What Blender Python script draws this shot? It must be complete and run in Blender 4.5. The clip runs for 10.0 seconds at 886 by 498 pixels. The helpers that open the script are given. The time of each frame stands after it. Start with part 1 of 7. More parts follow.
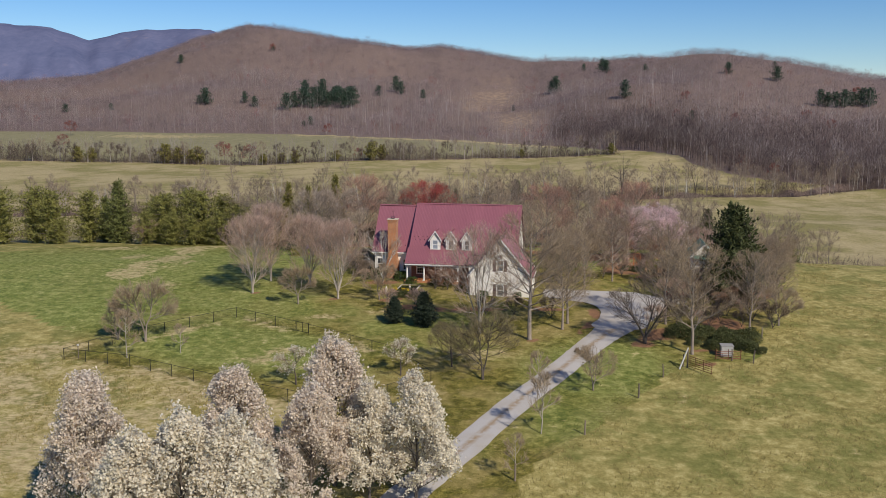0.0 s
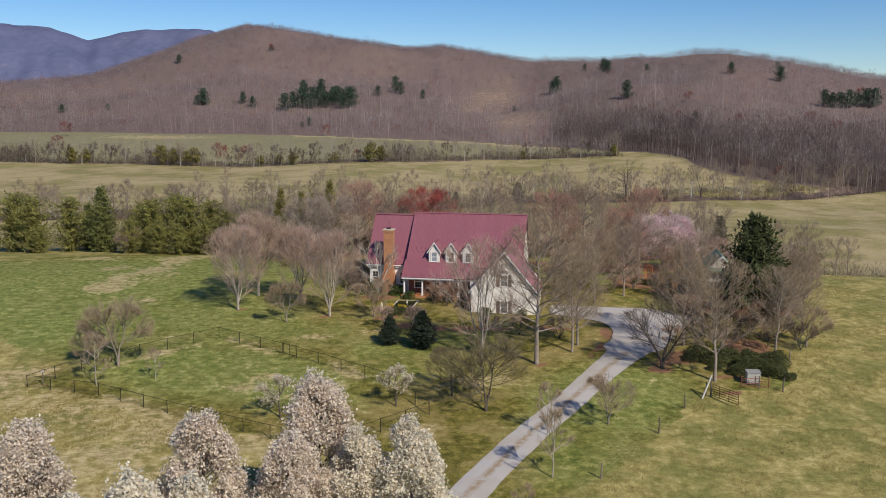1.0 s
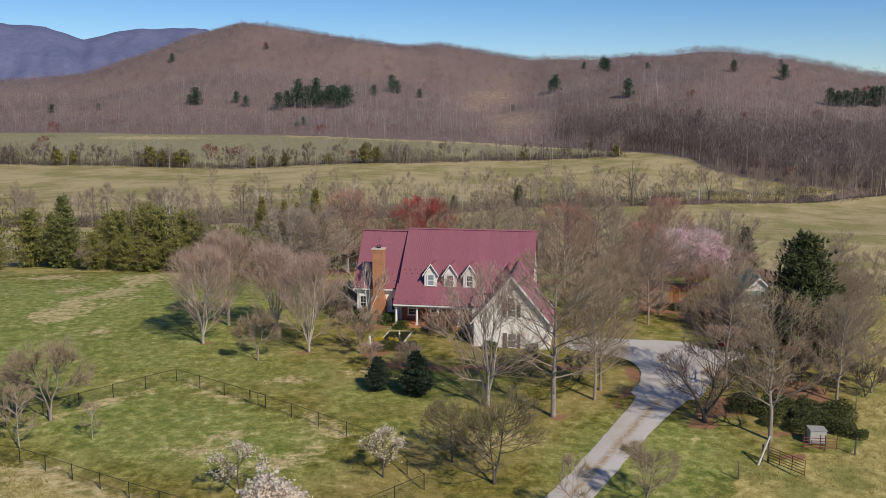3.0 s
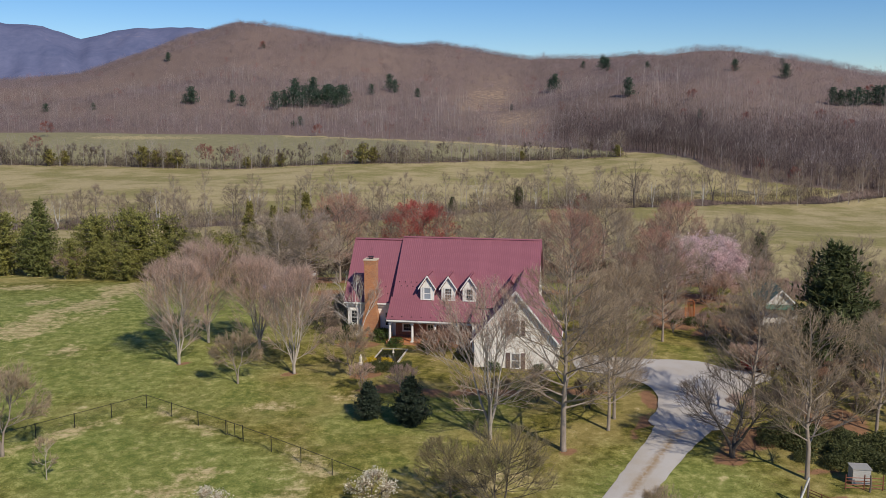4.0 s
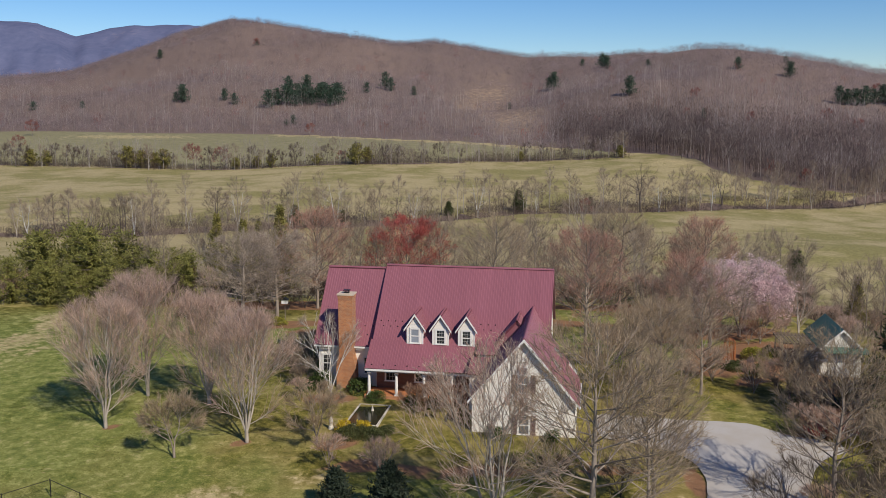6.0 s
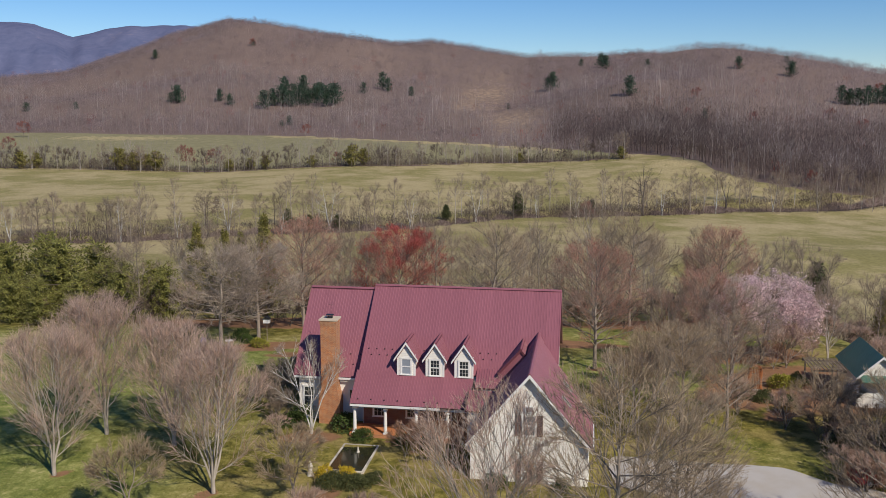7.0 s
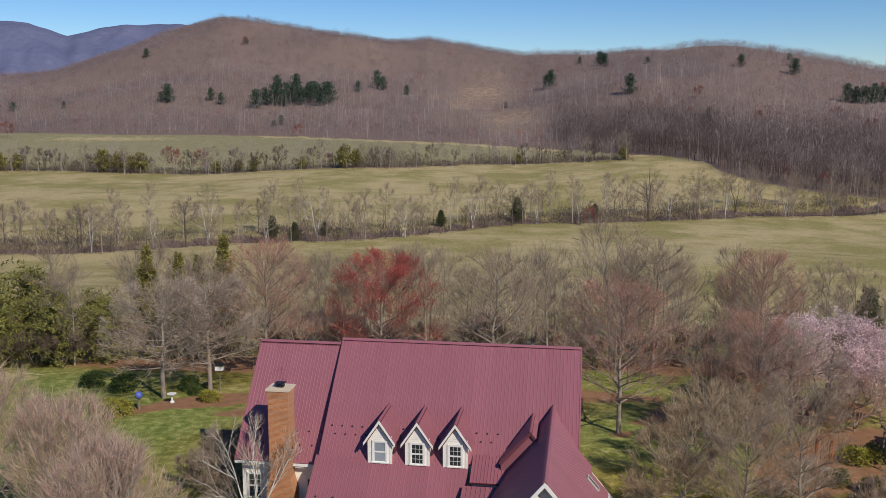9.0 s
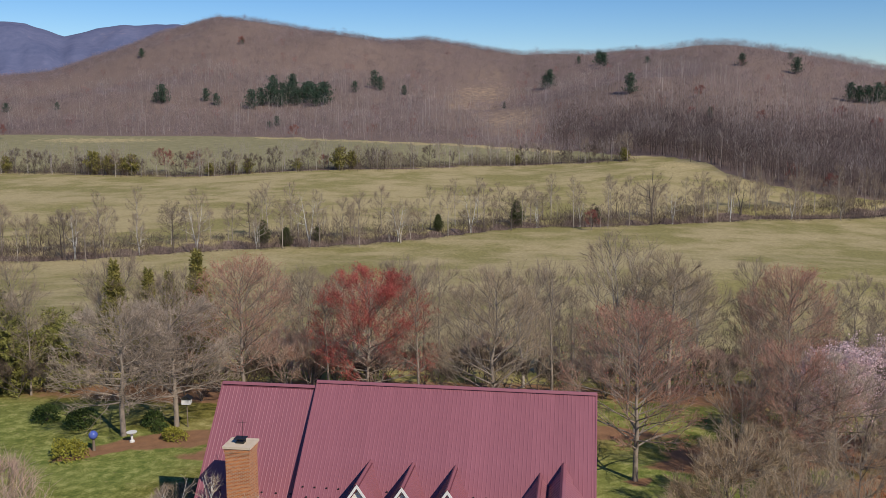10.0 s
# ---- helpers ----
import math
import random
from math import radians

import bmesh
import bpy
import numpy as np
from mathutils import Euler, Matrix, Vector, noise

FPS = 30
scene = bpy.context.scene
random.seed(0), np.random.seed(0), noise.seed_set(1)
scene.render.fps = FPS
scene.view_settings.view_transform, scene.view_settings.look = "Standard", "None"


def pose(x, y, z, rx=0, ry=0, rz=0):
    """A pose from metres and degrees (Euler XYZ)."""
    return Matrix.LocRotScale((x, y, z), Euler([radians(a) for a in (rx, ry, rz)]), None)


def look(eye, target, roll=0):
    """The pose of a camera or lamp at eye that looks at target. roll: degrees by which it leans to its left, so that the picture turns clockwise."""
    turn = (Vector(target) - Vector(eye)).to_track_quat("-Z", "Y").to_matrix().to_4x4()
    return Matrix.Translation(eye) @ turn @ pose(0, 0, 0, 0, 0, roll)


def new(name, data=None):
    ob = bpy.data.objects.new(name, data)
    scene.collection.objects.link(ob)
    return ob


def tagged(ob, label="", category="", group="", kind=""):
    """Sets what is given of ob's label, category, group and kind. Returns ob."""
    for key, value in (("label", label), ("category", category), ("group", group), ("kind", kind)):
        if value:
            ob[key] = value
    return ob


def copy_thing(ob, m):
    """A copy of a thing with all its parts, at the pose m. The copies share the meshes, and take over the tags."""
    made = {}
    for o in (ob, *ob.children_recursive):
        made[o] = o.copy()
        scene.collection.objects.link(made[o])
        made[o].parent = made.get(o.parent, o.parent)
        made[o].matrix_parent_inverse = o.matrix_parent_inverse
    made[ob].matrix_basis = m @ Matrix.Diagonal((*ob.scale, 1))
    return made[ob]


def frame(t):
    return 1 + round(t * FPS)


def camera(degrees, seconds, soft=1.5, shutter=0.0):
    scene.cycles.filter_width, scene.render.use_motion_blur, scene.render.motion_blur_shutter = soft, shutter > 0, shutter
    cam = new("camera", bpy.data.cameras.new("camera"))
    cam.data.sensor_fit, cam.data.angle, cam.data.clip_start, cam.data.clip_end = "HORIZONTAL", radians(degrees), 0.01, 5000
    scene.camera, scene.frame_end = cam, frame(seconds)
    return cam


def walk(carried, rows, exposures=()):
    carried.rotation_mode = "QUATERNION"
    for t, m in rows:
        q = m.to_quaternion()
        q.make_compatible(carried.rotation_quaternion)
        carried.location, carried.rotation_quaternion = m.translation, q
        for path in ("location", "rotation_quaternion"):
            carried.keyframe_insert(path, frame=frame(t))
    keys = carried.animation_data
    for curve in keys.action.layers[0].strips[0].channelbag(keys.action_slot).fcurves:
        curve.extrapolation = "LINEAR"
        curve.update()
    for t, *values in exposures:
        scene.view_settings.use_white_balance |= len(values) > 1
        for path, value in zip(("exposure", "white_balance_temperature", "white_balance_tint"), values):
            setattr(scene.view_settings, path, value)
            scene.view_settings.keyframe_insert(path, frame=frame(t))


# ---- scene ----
cam = camera(52.0, 10.0, soft=0.6)

PATH = [
    (0, (2.253, -0.448, 22.541), (2.197, 1.527, 22.234), 0.2),
    (0.5, (2.13, 3.937, 22.722), (2.074, 5.912, 22.415), 0.2),
    (1, (2.056, 8.204, 22.903), (2.0, 10.18, 22.596), 0.2),
    (1.5, (1.997, 12.426, 23.012), (1.942, 14.402, 22.704), 0.1),
    (2, (1.85, 16.428, 23.108), (1.797, 18.404, 22.799), 0.1),
    (2.5, (1.705, 20.341, 23.164), (1.653, 22.317, 22.855), 0.1),
    (4, (1.45, 32.48, 23.089), (1.403, 34.455, 22.779), 0.1),
    (4.5, (1.448, 36.972, 23.108), (1.403, 38.947, 22.797), 0.1),
    (5, (1.469, 41.469, 23.167), (1.426, 43.444, 22.855), 0.2),
    (5.5, (1.507, 45.96, 23.277), (1.465, 47.935, 22.963), 0.2),
    (7, (1.666, 59.252, 23.532), (1.629, 61.226, 23.219), 0.1),
    (7.5, (1.732, 63.688, 23.632), (1.696, 65.663, 23.317), 0.0),
    (8, (1.837, 67.987, 23.656), (1.803, 69.961, 23.341), -0.0),
    (8.5, (1.937, 72.263, 23.738), (1.904, 74.238, 23.423), -0.0),
    (9, (2.104, 76.595, 23.833), (2.073, 78.569, 23.517), -0.0),
    (9.5, (2.27, 81.017, 23.88), (2.24, 82.992, 23.565), -0.1),
    (10, (2.416, 85.429, 24.0), (2.388, 87.403, 23.684), -0.1),
]
walk(cam, [(t, look(eye, aim, roll)) for t, eye, aim, roll in PATH])

# ---------------------------------------------------------------- light
SUN_EL, SUN_AZ = radians(39.5), math.atan2(0.61, -0.79)
world = bpy.data.worlds.new("sky")
scene.world = world
world.use_nodes = True
wn = world.node_tree
sky = wn.nodes.new("ShaderNodeTexSky")
sky.sky_type, sky.sun_disc = "NISHITA", False
sky.sun_elevation, sky.sun_rotation = SUN_EL, SUN_AZ
sky.altitude, sky.air_density, sky.dust_density, sky.ozone_density = 300, 0.9, 0.0, 5.0
wn.nodes["Background"].inputs["Strength"].default_value = 0.09
rich = wn.nodes.new("ShaderNodeHueSaturation")
rich.inputs["Hue"].default_value = 0.508
rich.inputs["Saturation"].default_value, rich.inputs["Value"].default_value = 1.25, 1.11
wn.links.new(sky.outputs[0], rich.inputs["Color"])
wn.links.new(rich.outputs[0], wn.nodes["Background"].inputs["Color"])
sun = new("sun", bpy.data.lights.new("sun", "SUN"))
sun.data.energy, sun.data.angle, sun.data.color = 4.35, radians(0.53), (1.0, 0.905, 0.77)
to_sun = Vector((math.sin(SUN_AZ) * math.cos(SUN_EL), math.cos(SUN_AZ) * math.cos(SUN_EL), math.sin(SUN_EL)))
sun.matrix_world = look(to_sun * 200, (0, 0, 0))
scene.view_settings.exposure = 0.0


# ---------------------------------------------------------------- materials
def nodes_of(name):
    m = bpy.data.materials.new(name)
    m.use_nodes = True
    t = m.node_tree
    return m, t, t.nodes["Principled BSDF"]


def node(t, kind, **inputs):
    n = t.nodes.new(kind)
    for k, v in inputs.items():
        key = int(k[1:]) if k[0] == "i" and k[1:].isdigit() else k.replace("_", " ")
        if isinstance(v, bpy.types.NodeSocket):
            t.links.new(v, n.inputs[key])
        else:
            n.inputs[key].default_value = v
    return n


def ramp(t, fac, *stops):
    n = t.nodes.new("ShaderNodeValToRGB")
    t.links.new(fac, n.inputs[0])
    el = n.color_ramp.elements
    while len(el) < len(stops):
        el.new(0.5)
    for e, (p, c) in zip(el, stops):
        e.position, e.color = p, (*c, 1) if len(c) == 3 else c
    return n.outputs[0]


def mix(t, fac, a, b, mode="MIX"):
    n = t.nodes.new("ShaderNodeMix")
    n.data_type, n.blend_type = "RGBA", mode
    for key, v in ((0, fac), (6, a), (7, b)):
        if isinstance(v, bpy.types.NodeSocket):
            t.links.new(v, n.inputs[key])
        else:
            n.inputs[key].default_value = (*v, 1) if isinstance(v, tuple) and len(v) == 3 else v
    return n.outputs[2]


def calc(t, op, a, b=0.0, c=0.0):
    n = t.nodes.new("ShaderNodeMath")
    n.operation = op
    for key, v in enumerate((a, b, c)):
        if isinstance(v, bpy.types.NodeSocket):
            t.links.new(v, n.inputs[key])
        else:
            n.inputs[key].default_value = v
    return n.outputs[0]


def coords(t, scale=(1, 1, 1), world_space=False):
    if world_space:
        src = t.nodes.new("ShaderNodeNewGeometry").outputs["Position"]
    else:
        src = t.nodes.new("ShaderNodeTexCoord").outputs["Object"]
    return node(t, "ShaderNodeMapping", Vector=src, Scale=scale).outputs[0]


def noise_fac(t, vec, scale, detail=4.0, rough=0.55):
    return node(t, "ShaderNodeTexNoise", Vector=vec, Scale=scale, Detail=detail, Roughness=rough).outputs[0]


def add_bump(t, bsdf, height, strength=0.3, distance=0.05):
    b = node(t, "ShaderNodeBump", Height=height, Strength=strength, Distance=distance)
    t.links.new(b.outputs[0], bsdf.inputs["Normal"])


def plain(name, a, b, scale=3.0, rough=0.7, metal=0.0, bump=0.2, stretch=(1, 1, 1), per="object", spread=0.25):
    """A surface between two colours by coarse and fine noise, varied from piece to piece."""
    m, t, s = nodes_of(name)
    vec = coords(t, stretch)
    coarse, fine = noise_fac(t, vec, scale, 3), noise_fac(t, vec, scale * 9, 4, 0.7)
    f = calc(t, "ADD", calc(t, "MULTIPLY", coarse, 0.6), calc(t, "MULTIPLY", fine, 0.4))
    col = ramp(t, f, (0.3, a), (0.7, b))
    rnd = (t.nodes.new("ShaderNodeObjectInfo").outputs["Random"] if per == "object"
           else t.nodes.new("ShaderNodeNewGeometry").outputs["Random Per Island"])
    vary = node(t, "ShaderNodeMapRange", Value=rnd, To_Min=1 - spread, To_Max=1 + spread).outputs[0]
    col = mix(t, 1.0, col, node(t, "ShaderNodeCombineColor", Red=vary, Green=vary, Blue=vary).outputs[0], "MULTIPLY")
    t.links.new(col, s.inputs["Base Color"])
    s.inputs["Roughness"].default_value, s.inputs["Metallic"].default_value = rough, metal
    if bump:
        add_bump(t, s, fine, bump, 0.02)
    return m


def bark_mat(name, dark, light, scale=4.0):
    return plain(name, dark, light, scale, 0.9, 0, 0.5, (1, 1, 0.25), "island", 0.18)


def leaf_mat(name, a, b, spread=0.35, rough=0.6, thin=0.3):
    """Leaves, buds and fine twigs: some light passes through."""
    m = plain(name, a, b, 0.8, rough, 0, 0, (1, 1, 1), "island", spread)
    t = m.node_tree
    s = t.nodes["Principled BSDF"]
    s.inputs["Specular IOR Level"].default_value = 0.2
    back = t.nodes.new("ShaderNodeBsdfTranslucent")
    t.links.new(s.inputs["Base Color"].links[0].from_socket, back.inputs["Color"])
    both = t.nodes.new("ShaderNodeMixShader")
    both.inputs[0].default_value = thin
    t.links.new(s.outputs[0], both.inputs[1])
    t.links.new(back.outputs[0], both.inputs[2])
    t.links.new(both.outputs[0], t.nodes["Material Output"].inputs["Surface"])
    return m


def far_mat(name, a, b):
    """Bare wood far off: one tone a tree, drifting from stand to stand."""
    m, t, s = nodes_of(name)
    vec = coords(t, (1, 1, 1), True)
    f = calc(t, "ADD", calc(t, "MULTIPLY", noise_fac(t, vec, 0.012, 3), 0.5), calc(t, "MULTIPLY", noise_fac(t, vec, 0.07, 3), 0.5))
    tone = node(t, "ShaderNodeAttribute")
    tone.attribute_name = "tone"
    tone = tone.outputs["Fac"]
    shade = mix(t, 1.0, ramp(t, f, (0.36, a), (0.64, b)), node(t, "ShaderNodeCombineColor", Red=tone, Green=tone, Blue=tone).outputs[0], "MULTIPLY")
    t.links.new(shade, s.inputs["Base Color"])
    s.inputs["Roughness"].default_value, s.inputs["Specular IOR Level"].default_value = 0.95, 0.1
    back = t.nodes.new("ShaderNodeBsdfTranslucent")
    t.links.new(shade, back.inputs["Color"])
    both = t.nodes.new("ShaderNodeMixShader")
    both.inputs[0].default_value = 0.45
    t.links.new(s.outputs[0], both.inputs[1])
    t.links.new(back.outputs[0], both.inputs[2])
    t.links.new(both.outputs[0], t.nodes["Material Output"].inputs["Surface"])
    return m


M_ROOF = plain("maroon_metal", (0.24, 0.088, 0.110), (0.285, 0.108, 0.132), 0.7, 0.36, 0.0, 0.03, (1, 1, 1), "object", 0.05)
M_GREENROOF = plain("green_metal", (0.05, 0.125, 0.09), (0.075, 0.165, 0.12), 0.9, 0.45, 0, 0.05, (1, 1, 1), "object", 0.05)
M_SIDING = plain("cream_siding", (0.75, 0.71, 0.64), (0.83, 0.795, 0.73), 1.3, 0.6, 0, 0.05, (1, 1, 1), "object", 0.03)
M_TRIM = plain("white_trim", (0.74, 0.73, 0.69), (0.8, 0.79, 0.76), 2, 0.5, 0, 0.05, (1, 1, 1), "object", 0.02)
M_SHUTTER = plain("brown_shutter", (0.14, 0.085, 0.075), (0.19, 0.12, 0.10), 3, 0.6, 0, 0.2)
M_GUTTER = plain("dark_gutter", (0.10, 0.03, 0.04), (0.14, 0.04, 0.055), 2, 0.5, 0, 0.05)
M_IRON = plain("black_iron", (0.015, 0.016, 0.015), (0.03, 0.03, 0.03), 4, 0.5, 0.4, 0.1)
M_RUST = plain("rusty_red_tube", (0.16, 0.05, 0.03), (0.26, 0.09, 0.05), 5, 0.7, 0.2, 0.2)
M_WOOD = plain("weathered_wood", (0.13, 0.10, 0.075), (0.24, 0.19, 0.145), 3, 0.85, 0, 0.4, (1, 1, 0.3))
M_ORANGE = plain("cedar_orange_wood", (0.36, 0.12, 0.04), (0.48, 0.18, 0.06), 4, 0.7, 0, 0.3)
M_CAP = plain("cream_mortar", (0.55, 0.44, 0.32), (0.68, 0.57, 0.44), 4, 0.9, 0, 0.3)
M_STONE = plain("pale_stone", (0.42, 0.38, 0.32), (0.56, 0.52, 0.45), 5, 0.85, 0, 0.5)
M_GREYBOX = plain("pale_grey_plastic", (0.36, 0.35, 0.32), (0.46, 0.45, 0.42), 3, 0.6, 0, 0.1)
M_RED = plain("red_paint", (0.20, 0.012, 0.02), (0.26, 0.018, 0.03), 3, 0.35, 0, 0.0)
M_LIGHT = plain("red_lamp_glass", (0.55, 0.015, 0.01), (0.65, 0.03, 0.02), 3, 0.25, 0, 0.0)
M_BLUE = plain("blue_glaze", (0.05, 0.08, 0.30), (0.08, 0.12, 0.40), 3, 0.25, 0, 0.0)
M_LAMP = plain("off_white_metal", (0.6, 0.6, 0.58), (0.7, 0.7, 0.68), 3, 0.5, 0, 0.0)

M_BARK = bark_mat("grey_bark", (0.17, 0.135, 0.108), (0.34, 0.285, 0.235))
M_BARK_PALE = bark_mat("pale_bark", (0.27, 0.235, 0.195), (0.50, 0.44, 0.375))
M_BARK_DARK = bark_mat("dark_bark", (0.055, 0.043, 0.035), (0.13, 0.105, 0.085))
M_WHITEBARK = bark_mat("white_bark", (0.42, 0.40, 0.36), (0.66, 0.64, 0.60))
M_TWIG = leaf_mat("brown_twig", (0.345, 0.262, 0.172), (0.53, 0.415, 0.285), thin=0.4)
M_TWIG_TAN = leaf_mat("tan_twig", (0.47, 0.335, 0.262), (0.68, 0.505, 0.405), thin=0.45)
M_TWIG_GREY = leaf_mat("mauve_grey_twig", (0.40, 0.318, 0.25), (0.58, 0.475, 0.38), thin=0.4)
M_TWIG_OLIVE = leaf_mat("olive_brown_twig", (0.20, 0.165, 0.09), (0.34, 0.28, 0.16), thin=0.4)
M_TWIG_RUST = leaf_mat("rusty_tan_twig", (0.40, 0.24, 0.175), (0.58, 0.38, 0.285), thin=0.4)
M_TWIG_DARK = leaf_mat("dark_twig", (0.15, 0.115, 0.09), (0.25, 0.195, 0.155))
M_BUD_RED = leaf_mat("red_buds", (0.36, 0.072, 0.060), (0.50, 0.14, 0.115))
M_BUD_RUST = leaf_mat("rust_buds", (0.36, 0.115, 0.08), (0.52, 0.20, 0.14))
M_REDTWIG = leaf_mat("red_brown_twig", (0.28, 0.165, 0.108), (0.43, 0.27, 0.185), thin=0.4)
M_TWIG_BLACK = leaf_mat("blackish_twig", (0.11, 0.083, 0.062), (0.20, 0.152, 0.115), thin=0.3)
M_PEAR = leaf_mat("white_blossom", (0.70, 0.63, 0.50), (0.87, 0.82, 0.69), 0.2, thin=0.45)
M_PEAR_BUFF = leaf_mat("buff_blossom", (0.66, 0.56, 0.46), (0.87, 0.79, 0.67), 0.25, thin=0.45)
M_PINK = leaf_mat("pink_blossom", (0.70, 0.50, 0.50), (0.84, 0.68, 0.67), 0.25, thin=0.45)
M_YELLOW = leaf_mat("yellow_blossom", (0.50, 0.36, 0.02), (0.68, 0.52, 0.05), 0.25)
M_NEEDLE_MID = leaf_mat("yellow_green_needles", (0.115, 0.135, 0.042), (0.25, 0.26, 0.085), thin=0.4)
M_NEEDLE_SPIRE = leaf_mat("olive_cedar_needles", (0.20, 0.185, 0.052), (0.37, 0.325, 0.105), thin=0.4)
M_NEEDLE_OLIVE = leaf_mat("olive_needles", (0.19, 0.19, 0.05), (0.35, 0.335, 0.105), thin=0.4)
M_NEEDLE_DARK = leaf_mat("dark_needles", (0.054, 0.068, 0.026), (0.125, 0.14, 0.056), thin=0.35)
M_YEW = leaf_mat("blackish_yew_needles", (0.022, 0.034, 0.022), (0.062, 0.082, 0.052), thin=0.25)
M_BOX = leaf_mat("boxwood_leaves", (0.05, 0.08, 0.02), (0.10, 0.14, 0.04))
M_HEDGE = leaf_mat("juniper_leaves", (0.058, 0.070, 0.026), (0.15, 0.158, 0.062))
M_GOLD = leaf_mat("golden_leaves", (0.22, 0.215, 0.035), (0.36, 0.335, 0.06))
# haze is put into the wood colours: paler mauve far off, edge wood darker
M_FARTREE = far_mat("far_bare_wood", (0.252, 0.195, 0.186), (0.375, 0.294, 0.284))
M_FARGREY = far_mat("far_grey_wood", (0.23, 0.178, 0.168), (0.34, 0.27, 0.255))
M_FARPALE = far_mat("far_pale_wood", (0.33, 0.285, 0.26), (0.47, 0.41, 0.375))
M_EDGEWOOD = far_mat("less_hazy_bare_wood", (0.112, 0.085, 0.079), (0.195, 0.15, 0.14))
M_FARRED = far_mat("far_red_buds", (0.23, 0.098, 0.085), (0.34, 0.155, 0.132))
M_BRUSH = far_mat("brown_brush", (0.11, 0.083, 0.07), (0.22, 0.168, 0.14))
M_HEDGETWIG = leaf_mat("dark_hedge_twig", (0.12, 0.09, 0.075), (0.22, 0.168, 0.14), thin=0.35)
M_REDTREE = leaf_mat("far_red_tree_buds", (0.25, 0.095, 0.08), (0.35, 0.155, 0.13), 0.25, 0.95, 0.35)
M_CREEKTWIG = leaf_mat("grey_brown_twig", (0.26, 0.198, 0.142), (0.41, 0.322, 0.24), thin=0.4)
M_FARNEEDLE = leaf_mat("far_blue_green_needles", (0.040, 0.075, 0.050), (0.095, 0.145, 0.095), thin=0.35)
M_DRYGRASS = leaf_mat("dry_grass_blades", (0.26, 0.215, 0.075), (0.48, 0.40, 0.17), 0.35, 0.9, 0.4)
M_LAWNGRASS = leaf_mat("green_grass_blades", (0.09, 0.12, 0.025), (0.26, 0.25, 0.07), 0.4, 0.9, 0.4)


# first dormer's pane: the reflected pale sky is put into its base colour
M_SKYPANE = plain("sky_reflection_pane", (0.20, 0.23, 0.27), (0.27, 0.30, 0.34), 2.0, 0.25, 0, 0.0)
M_SCREEN = plain("grey_window_screen", (0.13, 0.135, 0.14), (0.19, 0.195, 0.20), 2.0, 0.3, 0, 0.0)


def glass_mat():
    m, t, s = nodes_of("window_glass")
    s.inputs["Base Color"].default_value = (0.03, 0.035, 0.04, 1)
    s.inputs["Roughness"].default_value = 0.06
    s.inputs["Specular IOR Level"].default_value = 0.9
    f = noise_fac(t, coords(t), 1.5, 2)
    add_bump(t, s, f, 0.04, 0.02)
    return m


M_GLASS = glass_mat()


def water_mat(name, col):
    m, t, s = nodes_of(name)
    f = noise_fac(t, coords(t), 0.8, 3)
    t.links.new(ramp(t, f, (0.3, col), (0.8, tuple(c * 1.8 for c in col))), s.inputs["Base Color"])
    s.inputs["Roughness"].default_value = 0.08
    add_bump(t, s, noise_fac(t, coords(t), 5, 3), 0.06, 0.03)
    return m


M_POND = water_mat("dark_pond_water", (0.022, 0.022, 0.012))
M_CREEK = water_mat("creek_water", (0.03, 0.035, 0.03))


def brick_mat(name, light, dark, mortar):
    m, t, s = nodes_of(name)
    src = t.nodes.new("ShaderNodeTexCoord").outputs["Object"]
    sep = node(t, "ShaderNodeSeparateXYZ", Vector=src)
    across = calc(t, "ADD", sep.outputs[0], sep.outputs[1])
    vec = node(t, "ShaderNodeCombineXYZ", X=across, Y=sep.outputs[2]).outputs[0]
    b = t.nodes.new("ShaderNodeTexBrick")
    t.links.new(vec, b.inputs["Vector"])
    b.inputs["Color1"].default_value = (*light, 1)
    b.inputs["Color2"].default_value = (*dark, 1)
    b.inputs["Mortar"].default_value = (*mortar, 1)
    for k, v in (("Scale", 1.0), ("Mortar Size", 0.013), ("Brick Width", 0.215), ("Row Height", 0.076)):
        b.inputs[k].default_value = v
    dirt = noise_fac(t, src, 1.2, 4)
    t.links.new(mix(t, ramp(t, dirt, (0.45, (0, 0, 0)), (0.8, (0.35, 0.35, 0.35))), b.outputs[0], (0.16, 0.10, 0.07)), s.inputs["Base Color"])
    s.inputs["Roughness"].default_value = 0.9
    add_bump(t, s, calc(t, "SUBTRACT", 1.0, b.outputs[1]), 0.5, 0.01)
    return m


M_BRICK = brick_mat("orange_brick", (0.54, 0.195, 0.058), (0.34, 0.10, 0.032), (0.45, 0.31, 0.20))
M_REDBRICK = brick_mat("dark_red_brick", (0.26, 0.085, 0.05), (0.15, 0.05, 0.033), (0.24, 0.18, 0.14))


